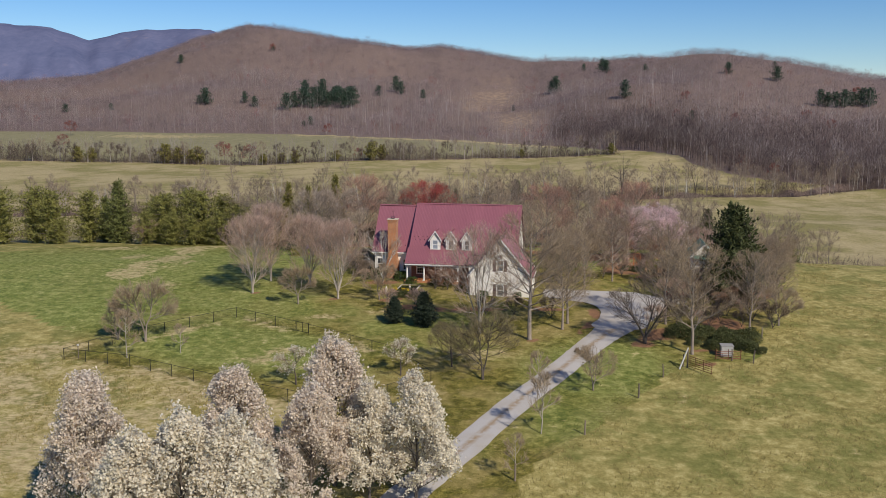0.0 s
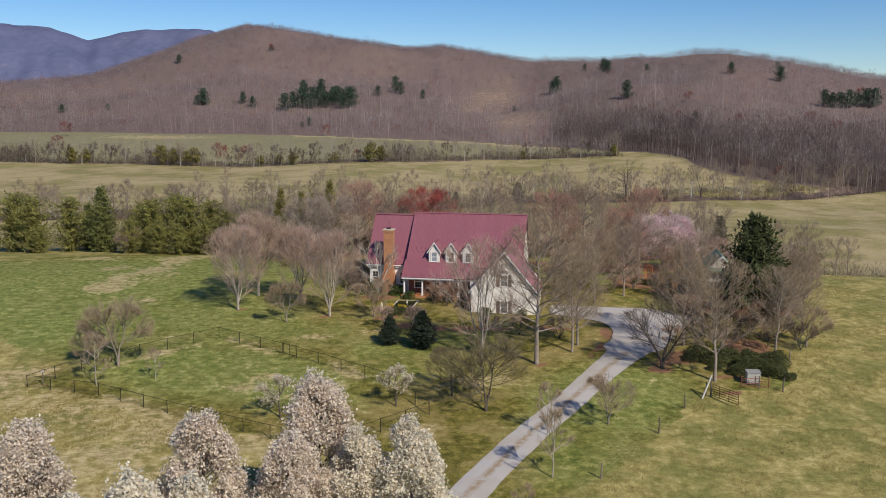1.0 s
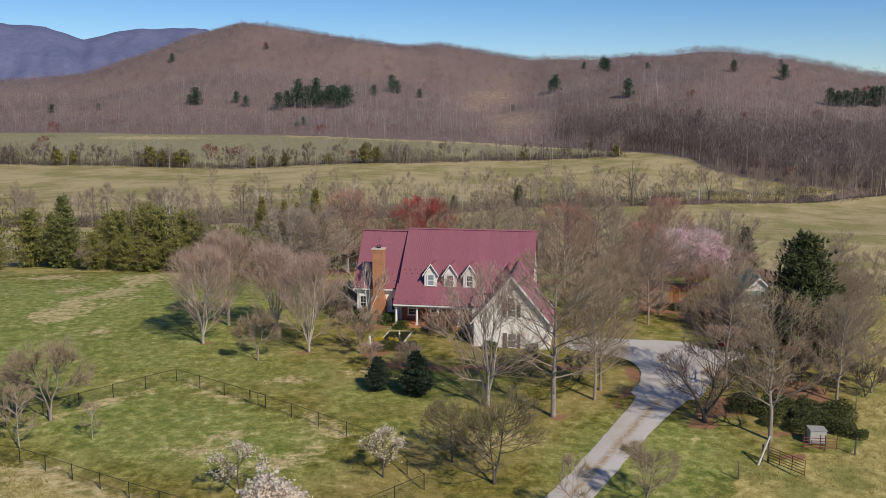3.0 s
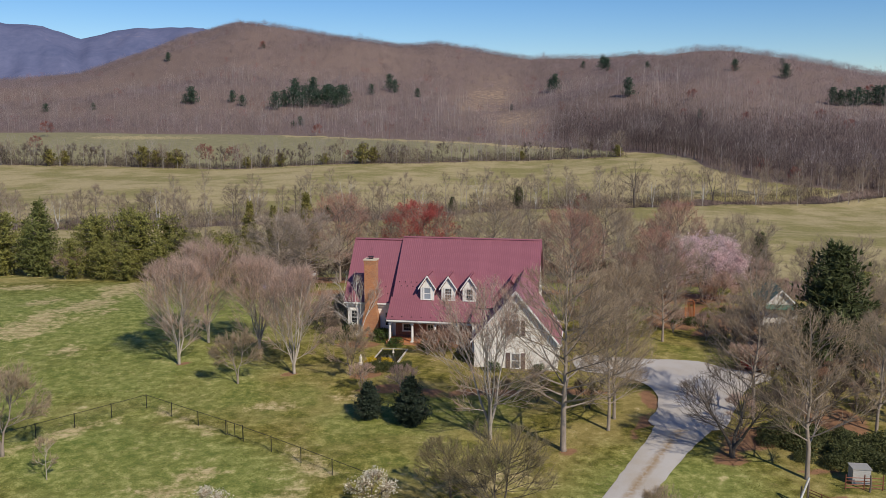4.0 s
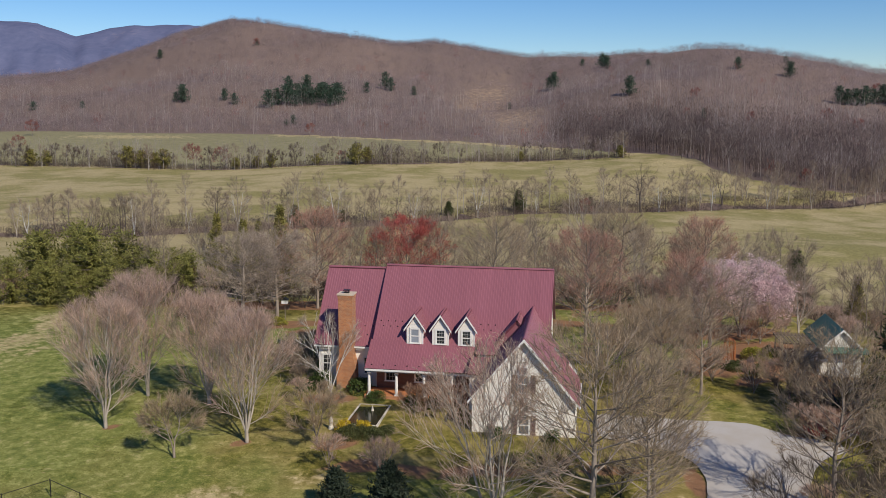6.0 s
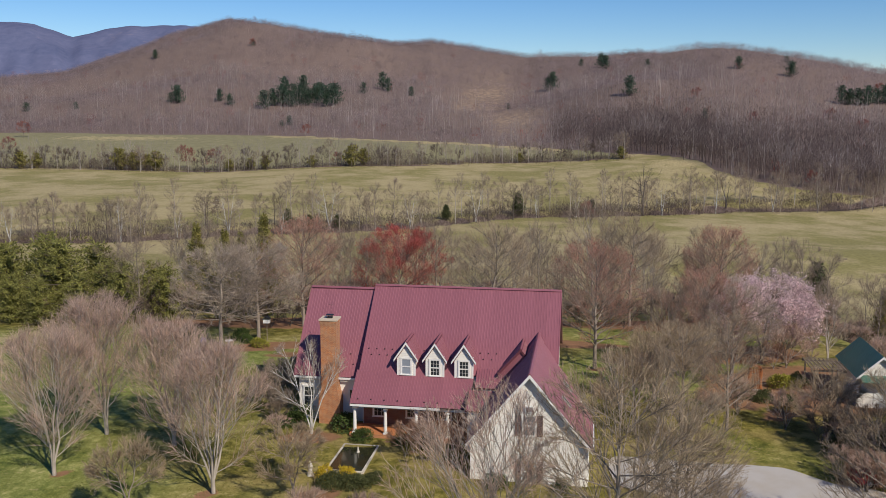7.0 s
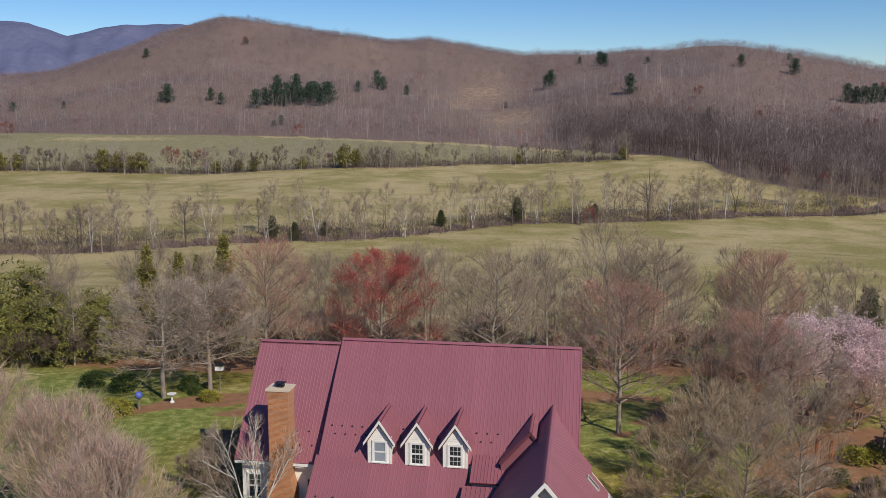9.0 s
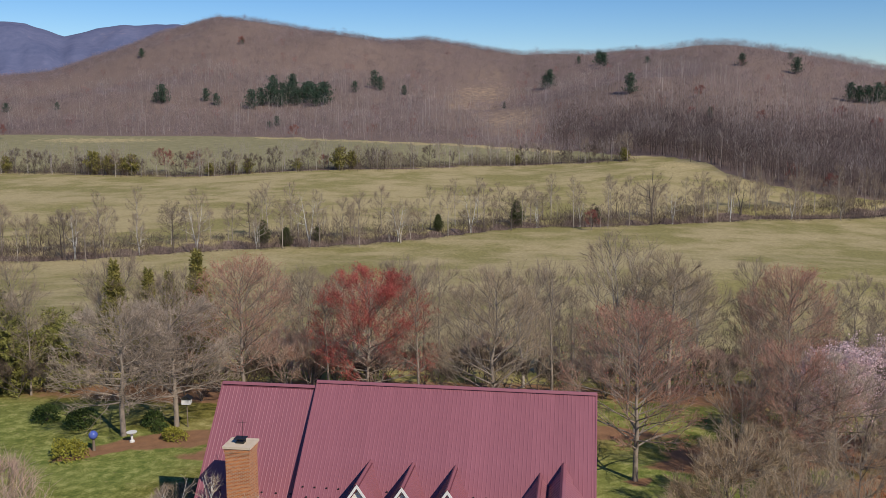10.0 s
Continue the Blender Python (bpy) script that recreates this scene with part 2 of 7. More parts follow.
def gravel_mat():
    m, t, s = nodes_of("pale_gravel")
    vec = coords(t, (1, 1, 1), True)
    big, mid, fine = noise_fac(t, vec, 0.25, 4), noise_fac(t, vec, 2.0, 4), noise_fac(t, vec, 22, 5, 0.75)
    base = mix(t, fine, (0.33, 0.31, 0.285), (0.58, 0.55, 0.515))
    base = mix(t, ramp(t, big, (0.42, (0, 0, 0)), (0.62, (0.8, 0.8, 0.8))), base, (0.40, 0.35, 0.285))
    centre = node(t, "ShaderNodeAttribute")
    centre.attribute_name = "crown"
    worn = calc(t, "MULTIPLY", centre.outputs["Fac"], calc(t, "MULTIPLY", ramp(t, mid, (0.36, (0.15, 0.15, 0.15)), (0.54, (1, 1, 1))), 0.95))
    base = mix(t, worn, base, (0.30, 0.21, 0.115))
    t.links.new(base, s.inputs["Base Color"])
    s.inputs["Roughness"].default_value = 0.95
    add_bump(t, s, fine, 0.5, 0.03)
    return m


M_GRAVEL = gravel_mat()


def ground_mat():
    m, t, s = nodes_of("spring_grass_ground")
    vec = coords(t, (1, 1, 1), True)
    streak = coords(t, (0.8, 1, 1), True)
    n_big, n_mid = noise_fac(t, vec, 0.035, 4), noise_fac(t, vec, 0.22, 5, 0.6)
    n_tuft, n_fine = noise_fac(t, vec, 1.05, 6, 0.70), noise_fac(t, vec, 9, 4, 0.75)
    n_str = noise_fac(t, streak, 0.12, 5, 0.6)

    def w(name, wobble=0.55, lo=0.42, hi=0.58):
        a = node(t, "ShaderNodeAttribute")
        a.attribute_name = name
        jig = calc(t, "MULTIPLY", calc(t, "SUBTRACT", calc(t, "ADD", calc(t, "MULTIPLY", n_mid, 0.5), calc(t, "MULTIPLY", n_tuft, 0.5)), 0.5), wobble * 2)
        return node(t, "ShaderNodeMapRange", Value=calc(t, "ADD", a.outputs["Fac"], jig), From_Min=lo, From_Max=hi).outputs[0]

    blade = calc(t, "ADD", calc(t, "MULTIPLY", n_tuft, 0.6), calc(t, "MULTIPLY", n_fine, 0.4))
    field = ramp(t, blade, (0.36, (0.175, 0.147, 0.045)), (0.50, (0.325, 0.275, 0.092)), (0.62, (0.54, 0.46, 0.20)))
    field_g = ramp(t, blade, (0.36, (0.11, 0.118, 0.028)), (0.62, (0.30, 0.275, 0.088)))
    field = mix(t, ramp(t, n_mid, (0.45, (0, 0, 0)), (0.58, (1, 1, 1))), field, field_g)
    valley = ramp(t, blade, (0.36, (0.165, 0.150, 0.052)), (0.62, (0.32, 0.278, 0.112)))
    valley_t = ramp(t, blade, (0.36, (0.31, 0.25, 0.125)), (0.62, (0.48, 0.395, 0.215)))
    patch = calc(t, "ADD", calc(t, "MULTIPLY", n_big, 0.55), calc(t, "MULTIPLY", n_str, 0.45))
    valley = mix(t, ramp(t, patch, (0.42, (0, 0, 0)), (0.56, (0.95, 0.95, 0.95))), valley, valley_t)
    field = mix(t, w("valley"), field, valley)
    crop = ramp(t, n_mid, (0.3, (0.20, 0.185, 0.095)), (0.7, (0.285, 0.255, 0.14)))
    field = mix(t, w("crop", 0.1), field, crop)
    lawn = ramp(t, blade, (0.38, (0.054, 0.055, 0.010)), (0.50, (0.150, 0.131, 0.026)), (0.60, (0.315, 0.265, 0.074)))
    lawn_b = ramp(t, blade, (0.34, (0.15, 0.125, 0.032)), (0.62, (0.36, 0.285, 0.105)))
    lawn = mix(t, ramp(t, n_mid, (0.44, (0, 0, 0)), (0.56, (0.95, 0.95, 0.95))), lawn, lawn_b)
    lawn_g = ramp(t, blade, (0.36, (0.072, 0.115, 0.022)), (0.50, (0.180, 0.222, 0.052)), (0.62, (0.39, 0.405, 0.14)))
    lawn = mix(t, ramp(t, n_big, (0.50, (0, 0, 0)), (0.60, (0.6, 0.6, 0.6))), lawn, lawn_g)
    lawn = mix(t, calc(t, "MULTIPLY", w("lush", 0.7, 0.25, 0.8), 0.75), lawn, lawn_g)
    col = mix(t, w("lawn"), field, lawn)
    straw = ramp(t, blade, (0.36, (0.27, 0.205, 0.085)), (0.62, (0.60, 0.49, 0.27)))
    flecks = noise_fac(t, coords(t, (0.55, 1.3, 1), True), 1.9, 5, 0.7)
    gate = ramp(t, flecks, (0.40, (0.25, 0.25, 0.25)), (0.54, (1, 1, 1)))
    col = mix(t, calc(t, "MULTIPLY", w("straw", 1.9, 0.36, 0.74), gate), col, straw)
    col = mix(t, calc(t, "MULTIPLY", w("lawn"), ramp(t, flecks, (0.60, (0, 0, 0)), (0.70, (0.6, 0.6, 0.6)))), col, straw)
    earth = ramp(t, blade, (0.3, (0.165, 0.09, 0.050)), (0.7, (0.34, 0.185, 0.10)))
    col = mix(t, w("earth", 0.45), col, earth)
    litter = ramp(t, n_tuft, (0.3, (0.145, 0.105, 0.088)), (0.7, (0.23, 0.168, 0.142)))
    litter_o = ramp(t, n_mid, (0.36, (0.20, 0.145, 0.112)), (0.66, (0.34, 0.245, 0.168)))
    litter = mix(t, w("open_slope", 1.2, 0.2, 0.9), litter, litter_o)
    col = mix(t, w("wood", 0.2), col, litter)
    t.links.new(col, s.inputs["Base Color"])
    s.inputs["Roughness"].default_value, s.inputs["Specular IOR Level"].default_value = 0.95, 0.15
    add_bump(t, s, blade, 0.8, 0.12)
    return m


M_GROUND = ground_mat()


# the range's blue is distance haze put into its base colours
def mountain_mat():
    m, t, s = nodes_of("blue_haze_distance")
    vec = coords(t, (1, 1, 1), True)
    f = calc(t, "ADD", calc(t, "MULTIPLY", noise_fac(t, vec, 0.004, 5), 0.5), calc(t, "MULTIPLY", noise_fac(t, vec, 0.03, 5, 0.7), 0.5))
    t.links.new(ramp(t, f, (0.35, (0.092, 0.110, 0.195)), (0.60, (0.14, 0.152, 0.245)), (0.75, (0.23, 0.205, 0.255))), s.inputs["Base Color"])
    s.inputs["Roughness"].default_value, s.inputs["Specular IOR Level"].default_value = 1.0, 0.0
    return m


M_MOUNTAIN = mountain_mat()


# ---------------------------------------------------------------- mesh helpers
class Geo:
    """Vertices and faces of one mesh."""

    def __init__(self):
        self.v, self.f = [], []

    def face(self, *pts):
        n = len(self.v)
        self.v.extend(tuple(p) for p in pts)
        self.f.append(tuple(range(n, n + len(pts))))

    def box(self, lo, hi, m=None):
        n = len(self.v)
        pts = [Vector((x, y, z)) for x in (lo[0], hi[0]) for y in (lo[1], hi[1]) for z in (lo[2], hi[2])]
        self.v.extend(tuple(m @ p if m else p) for p in pts)
        for q in ((0, 1, 3, 2), (4, 6, 7, 5), (0, 4, 5, 1), (2, 3, 7, 6), (0, 2, 6, 4), (1, 5, 7, 3)):
            self.f.append(tuple(n + i for i in q))
        return self

    def prism(self, outline, a, b):
        """outline: points as (p, q); a, b map (p, q) to the two ends."""
        n, k = len(self.v), len(outline)
        self.v.extend(tuple(a(*o)) for o in outline)
        self.v.extend(tuple(b(*o)) for o in outline)
        self.f.append(tuple(n + i for i in reversed(range(k))))
        self.f.append(tuple(n + k + i for i in range(k)))
        for i in range(k):
            j = (i + 1) % k
            self.f.append((n + i, n + j, n + k + j, n + k + i))
        return self

    def tube(self, pts, radii, sides=6, closed=True):
        n, k = len(self.v), len(pts)
        for i, p in enumerate(pts):
            d = Vector(pts[min(i + 1, k - 1)]) - Vector(pts[max(i - 1, 0)])
            d = d.normalized() if d.length > 1e-9 else Vector((0, 0, 1))
            a = d.cross(Vector((0.31, 0.87, 0.38)) if abs(d.z) > 0.8 else Vector((0, 0, 1))).normalized()
            b = d.cross(a)
            for s in range(sides):
                g = 2 * math.pi * s / sides
                q = Vector(p) + (a * math.cos(g) + b * math.sin(g)) * radii[i]
                self.v.append((q.x, q.y, q.z))
        for i in range(k - 1):
            for s in range(sides):
                s2 = (s + 1) % sides
                self.f.append((n + i * sides + s, n + i * sides + s2, n + (i + 1) * sides + s2, n + (i + 1) * sides + s))
        if closed:
            self.f.append(tuple(n + s for s in reversed(range(sides))))
            self.f.append(tuple(n + (k - 1) * sides + s for s in range(sides)))
        return self

    def mesh(self, name, material, smooth=False):
        me = bpy.data.meshes.new(name)
        me.from_pydata(self.v, [], self.f)
        me.materials.append(material)
        if smooth:
            me.shade_smooth()
        me.update()
        return me


def part(name, geo, material, parent, label="", smooth=False):
    """Links a Geo (or a mesh) as ONE mesh object under a thing or a part."""
    ob = new(name, geo if isinstance(geo, bpy.types.Mesh) else geo.mesh(name, material, smooth))
    ob.parent = parent
    return tagged(ob, label)


def thing(name, label, category, group="", kind="", m=None):
    ob = new(name)
    ob.empty_display_size = 0.3
    if m is not None:
        ob.matrix_world = m
    return tagged(ob, label, category, group, kind)


def ease(a):
    a = np.clip(a, 0.0, 1.0)
    return a * a * (3 - 2 * a)


def lattice(x, y, size, seed):
    """Smooth value noise in 0..1 over the plan."""
    r = np.random.RandomState(seed).rand(64, 64)
    u, v = np.asarray(x, float) / size, np.asarray(y, float) / size
    i, j = np.floor(u).astype(int), np.floor(v).astype(int)
    a, b = ease(u - i), ease(v - j)
    g = lambda p, q: r[p % 64, q % 64]
    return (g(i, j) * (1 - a) + g(i + 1, j) * a) * (1 - b) + (g(i, j + 1) * (1 - a) + g(i + 1, j + 1) * a) * b


# ---------------------------------------------------------------- the lie of the land
LAND_Y = [-150, 20, 65, 88, 100, 118, 140, 160, 200, 260, 320, 390, 450, 510, 560, 620, 720, 900]
LAND_MID = [-10, -8, -6.2, -4.7, -3.6, -2.5, -1.7, -2.2, -6.5, -12, -14.6, -14.2, -12, -9, -6.5, -2, 4, 12]
LAND_WEST = [-10, -8, -6.5, -4.6, -3.5, -2.2, -1.8, -3, -7, -12.5, -15, -14, -12.5, -11, -9.5, -4, 2, 9]
LAND_EAST = [-10, -9, -7, -5.6, -4.9, -4.0, -3.6, -5, -8.5, -13, -15.4, -15.6, -10, -2.5, 1, 5, 12, 30]
# skyline of the wooded hill: bearing as tangent, height of the ground as tangent
SKY_R = [-0.60, -0.52, -0.42, -0.34, -0.305, -0.245, -0.17, -0.07, -0.03, 0.02, 0.07, 0.145, 0.18, 0.285, 0.355, 0.435, 0.46, 0.60]
SKY_E = [0.0160, 0.0205, 0.0320, 0.0575, 0.0710, 0.0860, 0.0750, 0.0612, 0.0625, 0.0538, 0.0452, 0.0458, 0.0510, 0.0487, 0.0405, 0.0278, 0.0258, 0.0190]


# lower edge of the woods by bearing, and the hedgerow between the far fields
FOOT_B = [-0.60, -0.47, -0.354, -0.236, -0.16, -0.06, 0.027, 0.079, 0.136, 0.17, 0.215, 0.24, 0.281, 0.336, 0.379, 0.427, 0.60]
FOOT_Y = [732, 728, 722, 725, 708, 660, 637, 617, 583, 557, 536, 518, 473, 445, 432, 423, 405]
ROW_X = [-340, -233, -186, -142, -99, -71, -29, 14, 58, 82, 110]
ROW_Y = [549, 542, 535, 532, 530, 532, 536, 549, 549, 541, 534]


def bearing(x, y):
    return x / np.maximum(y - 37, 60)


def foot_line(b):
    return np.interp(b, FOOT_B, FOOT_Y)


def ridge_line(b):
    return 1450 - 150 * ease((b - 0.08) / 0.2)


def row_line(x):
    return np.interp(x, ROW_X, ROW_Y) + 2.5 * np.sin(np.asarray(x) / 17.0)


def slope_patch(x, y):
    """The half-cleared stretch of the hillside."""
    return np.maximum(blob(x, y, 22, 930, 34, 190, -6), blob(x, y, 42, 760, 26, 90, 0))


def creek_line(x):
    return 357 + 0.375 * x + 6 * np.sin(np.asarray(x) / 37.0) + 3 * np.sin(np.asarray(x) / 13.0)


def land(x, y):
    """Height of the ground; x and y may be arrays."""
    x, y = np.asarray(x, float), np.asarray(y, float)
    c, l, r = (np.interp(y, LAND_Y, k) for k in (LAND_MID, LAND_WEST, LAND_EAST))
    z = c + (l - c) * ease((-x - 20) / 120) + (r - c) * ease((x - 25) / 110)
    z = z + (lattice(x, y, 23, 5) - 0.5) * 0.35 * ease((np.abs(y - 118) - 14) / 20) + (lattice(x, y, 70, 6) - 0.5) * 1.4 * ease((y - 190) / 80)
    d = np.abs(y - creek_line(x))
    z = z - 2.0 * ease((6.5 - d) / 4.0)
    z = z - 5.0 * ease((y - 147) / 24) * ease((x - 44) / 8) * (1 - ease((y - 225) / 70))
    b = bearing(x, y)
    ridge, foot = ridge_line(b), foot_line(b) + 14
    top = 23 + np.interp(b, SKY_R, SKY_E) * (ridge - 37)
    k = np.clip((y - foot) / (ridge - foot), 0, 1)
    k = ease(k)
    folds = (lattice(x, y, 130, 7) - 0.5) * 34 * ease((y - foot - 60) / 250) * ease((ridge - y) / 250)
    z = z * (1 - k) + top * k + folds
    return z - 0.00035 * np.maximum(y - ridge, 0) ** 2 * 0.3


def land_at(x, y):
    return float(land(x, y))


def grown(start, stop, step, far, factor):
    out = list(np.arange(start, stop, step))
    while out[-1] < far:
        step *= factor
        out.append(out[-1] + step)
    return out


def inside(poly, x, y):
    hit = np.zeros(np.shape(x), bool)
    for (x0, y0), (x1, y1) in zip(poly, poly[1:] + poly[:1]):
        cross = (y0 > y) != (y1 > y)
        with np.errstate(divide="ignore", invalid="ignore"):
            at = (x1 - x0) * (y - y0) / (y1 - y0 if y1 != y0 else 1e-9) + x0
        hit ^= cross & (x < at)
    return hit


def blob(x, y, cx, cy, rx, ry, turn=0.0):
    c, s = math.cos(radians(turn)), math.sin(radians(turn))
    u, v = (x - cx) * c + (y - cy) * s, -(x - cx) * s + (y - cy) * c
    return np.clip(1.35 - np.sqrt((u / rx) ** 2 + (v / ry) ** 2), 0, 1)


LAWN = [(-120, 128), (-60, 114), (-43, 101), (-41, 93), (-22.5, 85.5), (-9, 79), (-6, 62), (2, 52), (4, 60), (8, 69.5), (14, 77.6), (18.7, 84), (22.5, 90.2), (28, 94),
        (33, 94.6), (39.4, 110), (46, 125), (52, 140), (52, 160), (36, 172), (-30, 172), (-60, 165), (-80, 150), (-120, 150)]
STRAW = [(-33, 72, 20, 12, 0), (-50, 84, 15, 10, 0), (-15, 80, 6, 3.5, -20), (-26, 84, 9, 3.5, -25), (-38, 89, 7, 3, -10), (-54, 92, 10, 6, 0), (-62, 100, 10, 6, 20), (-48.5, 133, 4.0, 8, -4), (-46, 144, 3.6, 8, -10), (-46.5, 155, 3.2, 8, 6), (-44, 162, 5.5, 3, 0), (-60, 158, 6, 3.5, 0), (-53, 147, 2.4, 5, 0), (-40, 124, 2.0, 3, 0), (-42.5, 140, 1.2, 3, 0),
         (-15, 109, 2.6, 1.2, 10), (-10, 98, 6, 1.1, -48), (-22, 105.6, 6, 1.1, -40), (-31, 103, 6, 1.2, 50), (-18, 96, 2.5, 1.4, 0), (-20, 93, 2.2, 1.1, 0), (-12, 92, 4, 2, 30),
         (-31, 89, 9, 1.3, -30), (-20, 83.5, 7, 1.4, -25), (-45, 95, 6, 3.0, 10), (-2.5, 84.5, 3, 1.0, 10), (-9, 112, 2.5, 1, 0), (3, 96, 5, 2.5, 20)]
EARTH = [(-10, 169, 34, 6, 0), (40, 168, 30, 7, 0), (25.5, 103.5, 4.5, 2.2, 30), (22, 99.5, 2.0, 1.2, 0), (9.3, 100.3, 0.9, 0.7, 0), (29, 97, 3.0, 0.8, -10), (-19.5, 153.5, 6.5, 2.4, 15), (-25, 150.5, 4, 1.3, 40),
         (-16, 150, 4, 1.0, 0), (21, 147.5, 6, 1.6, -10), (27, 142, 3, 1.2, 20), (15, 145, 1.2, 1, 0), (25, 143, 1.3, 1, 0), (28, 132, 2.5, 1.0, 10), (34, 130, 3.5, 1.5, 0),
         (-8, 117, 2.2, 1.2, 30), (-6, 113.5, 3.0, 1.2, 10), (-2, 112.5, 3.5, 1.0, -10), (4, 112.8, 4.5, 1.2, -8), (12, 113.5, 4, 1.0, -8), (27.5, 93.4, 1.2, 0.8, 0),
         (31, 121, 4, 2.0, 30), (-10, 127, 3.0, 1.6, 0), (18.2, 111.5, 0.7, 4.5, -12), (16.3, 105.5, 0.6, 4, -26), (-27, 119.8, 0.8, 0.6, 0), (-15, 117.2, 0.8, 0.6, 0), (33, 107, 3, 4, 0), (34, 140, 9, 9, 0), (26, 137, 4, 4, 0), (30, 152, 9, 5, 0), (42, 126, 3, 8, 0), (22, 150, 5, 3, 0), (10, 156, 12, 2.2, -8)]


def build_ground():
    xs = sorted({round(-a, 3) for a in grown(0, 66, 1.4, 2400, 1.07)} | {round(a, 3) for a in grown(0, 66, 1.4, 2400, 1.07)})
    ys = [-150, -90, -40, -10, 10] + grown(22, 178, 1.4, 2600, 1.018)
    X, Y = np.meshgrid(np.array(xs), np.array(ys))
    Z = land(X, Y)
    nx, ny = len(xs), len(ys)
    me = bpy.data.meshes.new("ground")
    idx = np.arange(nx * ny).reshape(ny, nx)
    quads = np.stack([idx[:-1, :-1], idx[:-1, 1:], idx[1:, 1:], idx[1:, :-1]], -1).reshape(-1, 4)
    me.from_pydata(np.stack([X, Y, Z], -1).reshape(-1, 3).tolist(), [], quads.tolist())
    me.materials.append(M_GROUND)
    me.shade_smooth()
    x, y = X.ravel(), Y.ravel()
    lay = {"lawn": inside(LAWN, x, y).astype(float)}
    lay["straw"] = np.max([blob(x, y, *s) for s in STRAW], 0) * 0.8
    lay["earth"] = np.max([blob(x, y, *s) for s in EARTH], 0)
    lay["lush"] = np.max([blob(x, y, *q) for q in ((-54, 134, 44, 32, 20), (-58, 112, 22, 14, 10), (-20, 97, 15, 8, -32), (-26, 98, 13, 9, -20), (-24, 149, 12, 8, 10), (22, 144, 14, 9, 0), (16, 92, 9, 12, -30), (-33, 118, 14, 10, 30))], 0)
    lay["valley"] = ease((y - 176) / 8)
    row, b = row_line(x), bearing(x, y)
    foot = foot_line(b)
    lay["crop"] = ease((y - row - 4) / 6) * (1 - ease((x - 84) / 8))
    lay["straw"] = np.maximum(lay["straw"], 0.8 * ease((y - foot + 15) / 4) * (x > -135) * (x < 62) * (y < foot + 8) * (y > 560))
    lay["straw"] = np.maximum(lay["straw"], blob(x, y, -232, 690, 50, 16, 4) * 0.8)
    lay["straw"] = np.maximum(lay["straw"], blob(x, y, 108, 508, 22, 16, 20) * 0.62)
    lay["wood"] = np.maximum(ease((y - foot + 4) / 8), ease((7 - np.abs(y - row - 2)) / 6) * (y < 640) * (x < 88) * 0.8)
    lay["wood"] = np.maximum(lay["wood"], 0.62 * ease((8 - np.abs(y - creek_line(x) - 2)) / 4))
    lay["open_slope"] = slope_patch(x, y) * (0.35 + 0.8 * lattice(x, y, 26, 44))
    for name, value in lay.items():
        me.attributes.new(name, "FLOAT", "POINT").data.foreach_set("value", value.astype(np.float32))
    return tagged(new("ground", me), "rolling lawn, dry spring pasture and wooded hillside", "ground", kind="structure")


build_ground()


def build_mountains():
    """The far blue range, three rounded ridges behind the wooded hill."""
    r = np.linspace(-0.75, 0.75, 260)
    depth = np.linspace(0, 1, 17)
    peaks = np.interp(r, [-0.75, -0.56, -0.49, -0.455, -0.415, -0.36, -0.315, -0.28, -0.2, 0.3, 0.44, 0.475, 0.56, 0.75],
                      [0.06, 0.085, 0.0905, 0.088, 0.0735, 0.083, 0.0855, 0.083, 0.05, 0.02, 0.033, 0.042, 0.05, 0.04])
    peaks = peaks + (lattice(r * 1000, r * 0, 35, 11) - 0.5) * 0.003
    g = Geo()
    for k in depth:
        d = 3300 + 1100 * k
        for a, p in zip(r, peaks):
            fold = (float(lattice(a * 3000, k * 300, 110, 12)) * 0.6 + float(lattice(a * 3000, k * 300, 42, 13)) * 0.4 - 0.5) * 120 * math.sin(math.pi * k)
            g.v.append((a * d, d, 10 + p * 4400 * float(ease(k)) ** 0.85 + fold))
    n = len(r)
    for j in range(len(depth) - 1):
        for i in range(n - 1):
            g.f.append((j * n + i, j * n + i + 1, (j + 1) * n + i + 1, (j + 1) * n + i))
    tagged(new("backdrop_mountains", g.mesh("backdrop_mountains", M_MOUNTAIN, True)), "mountain range coloured blue for haze on the horizon", "mountains", kind="structure")


build_mountains()


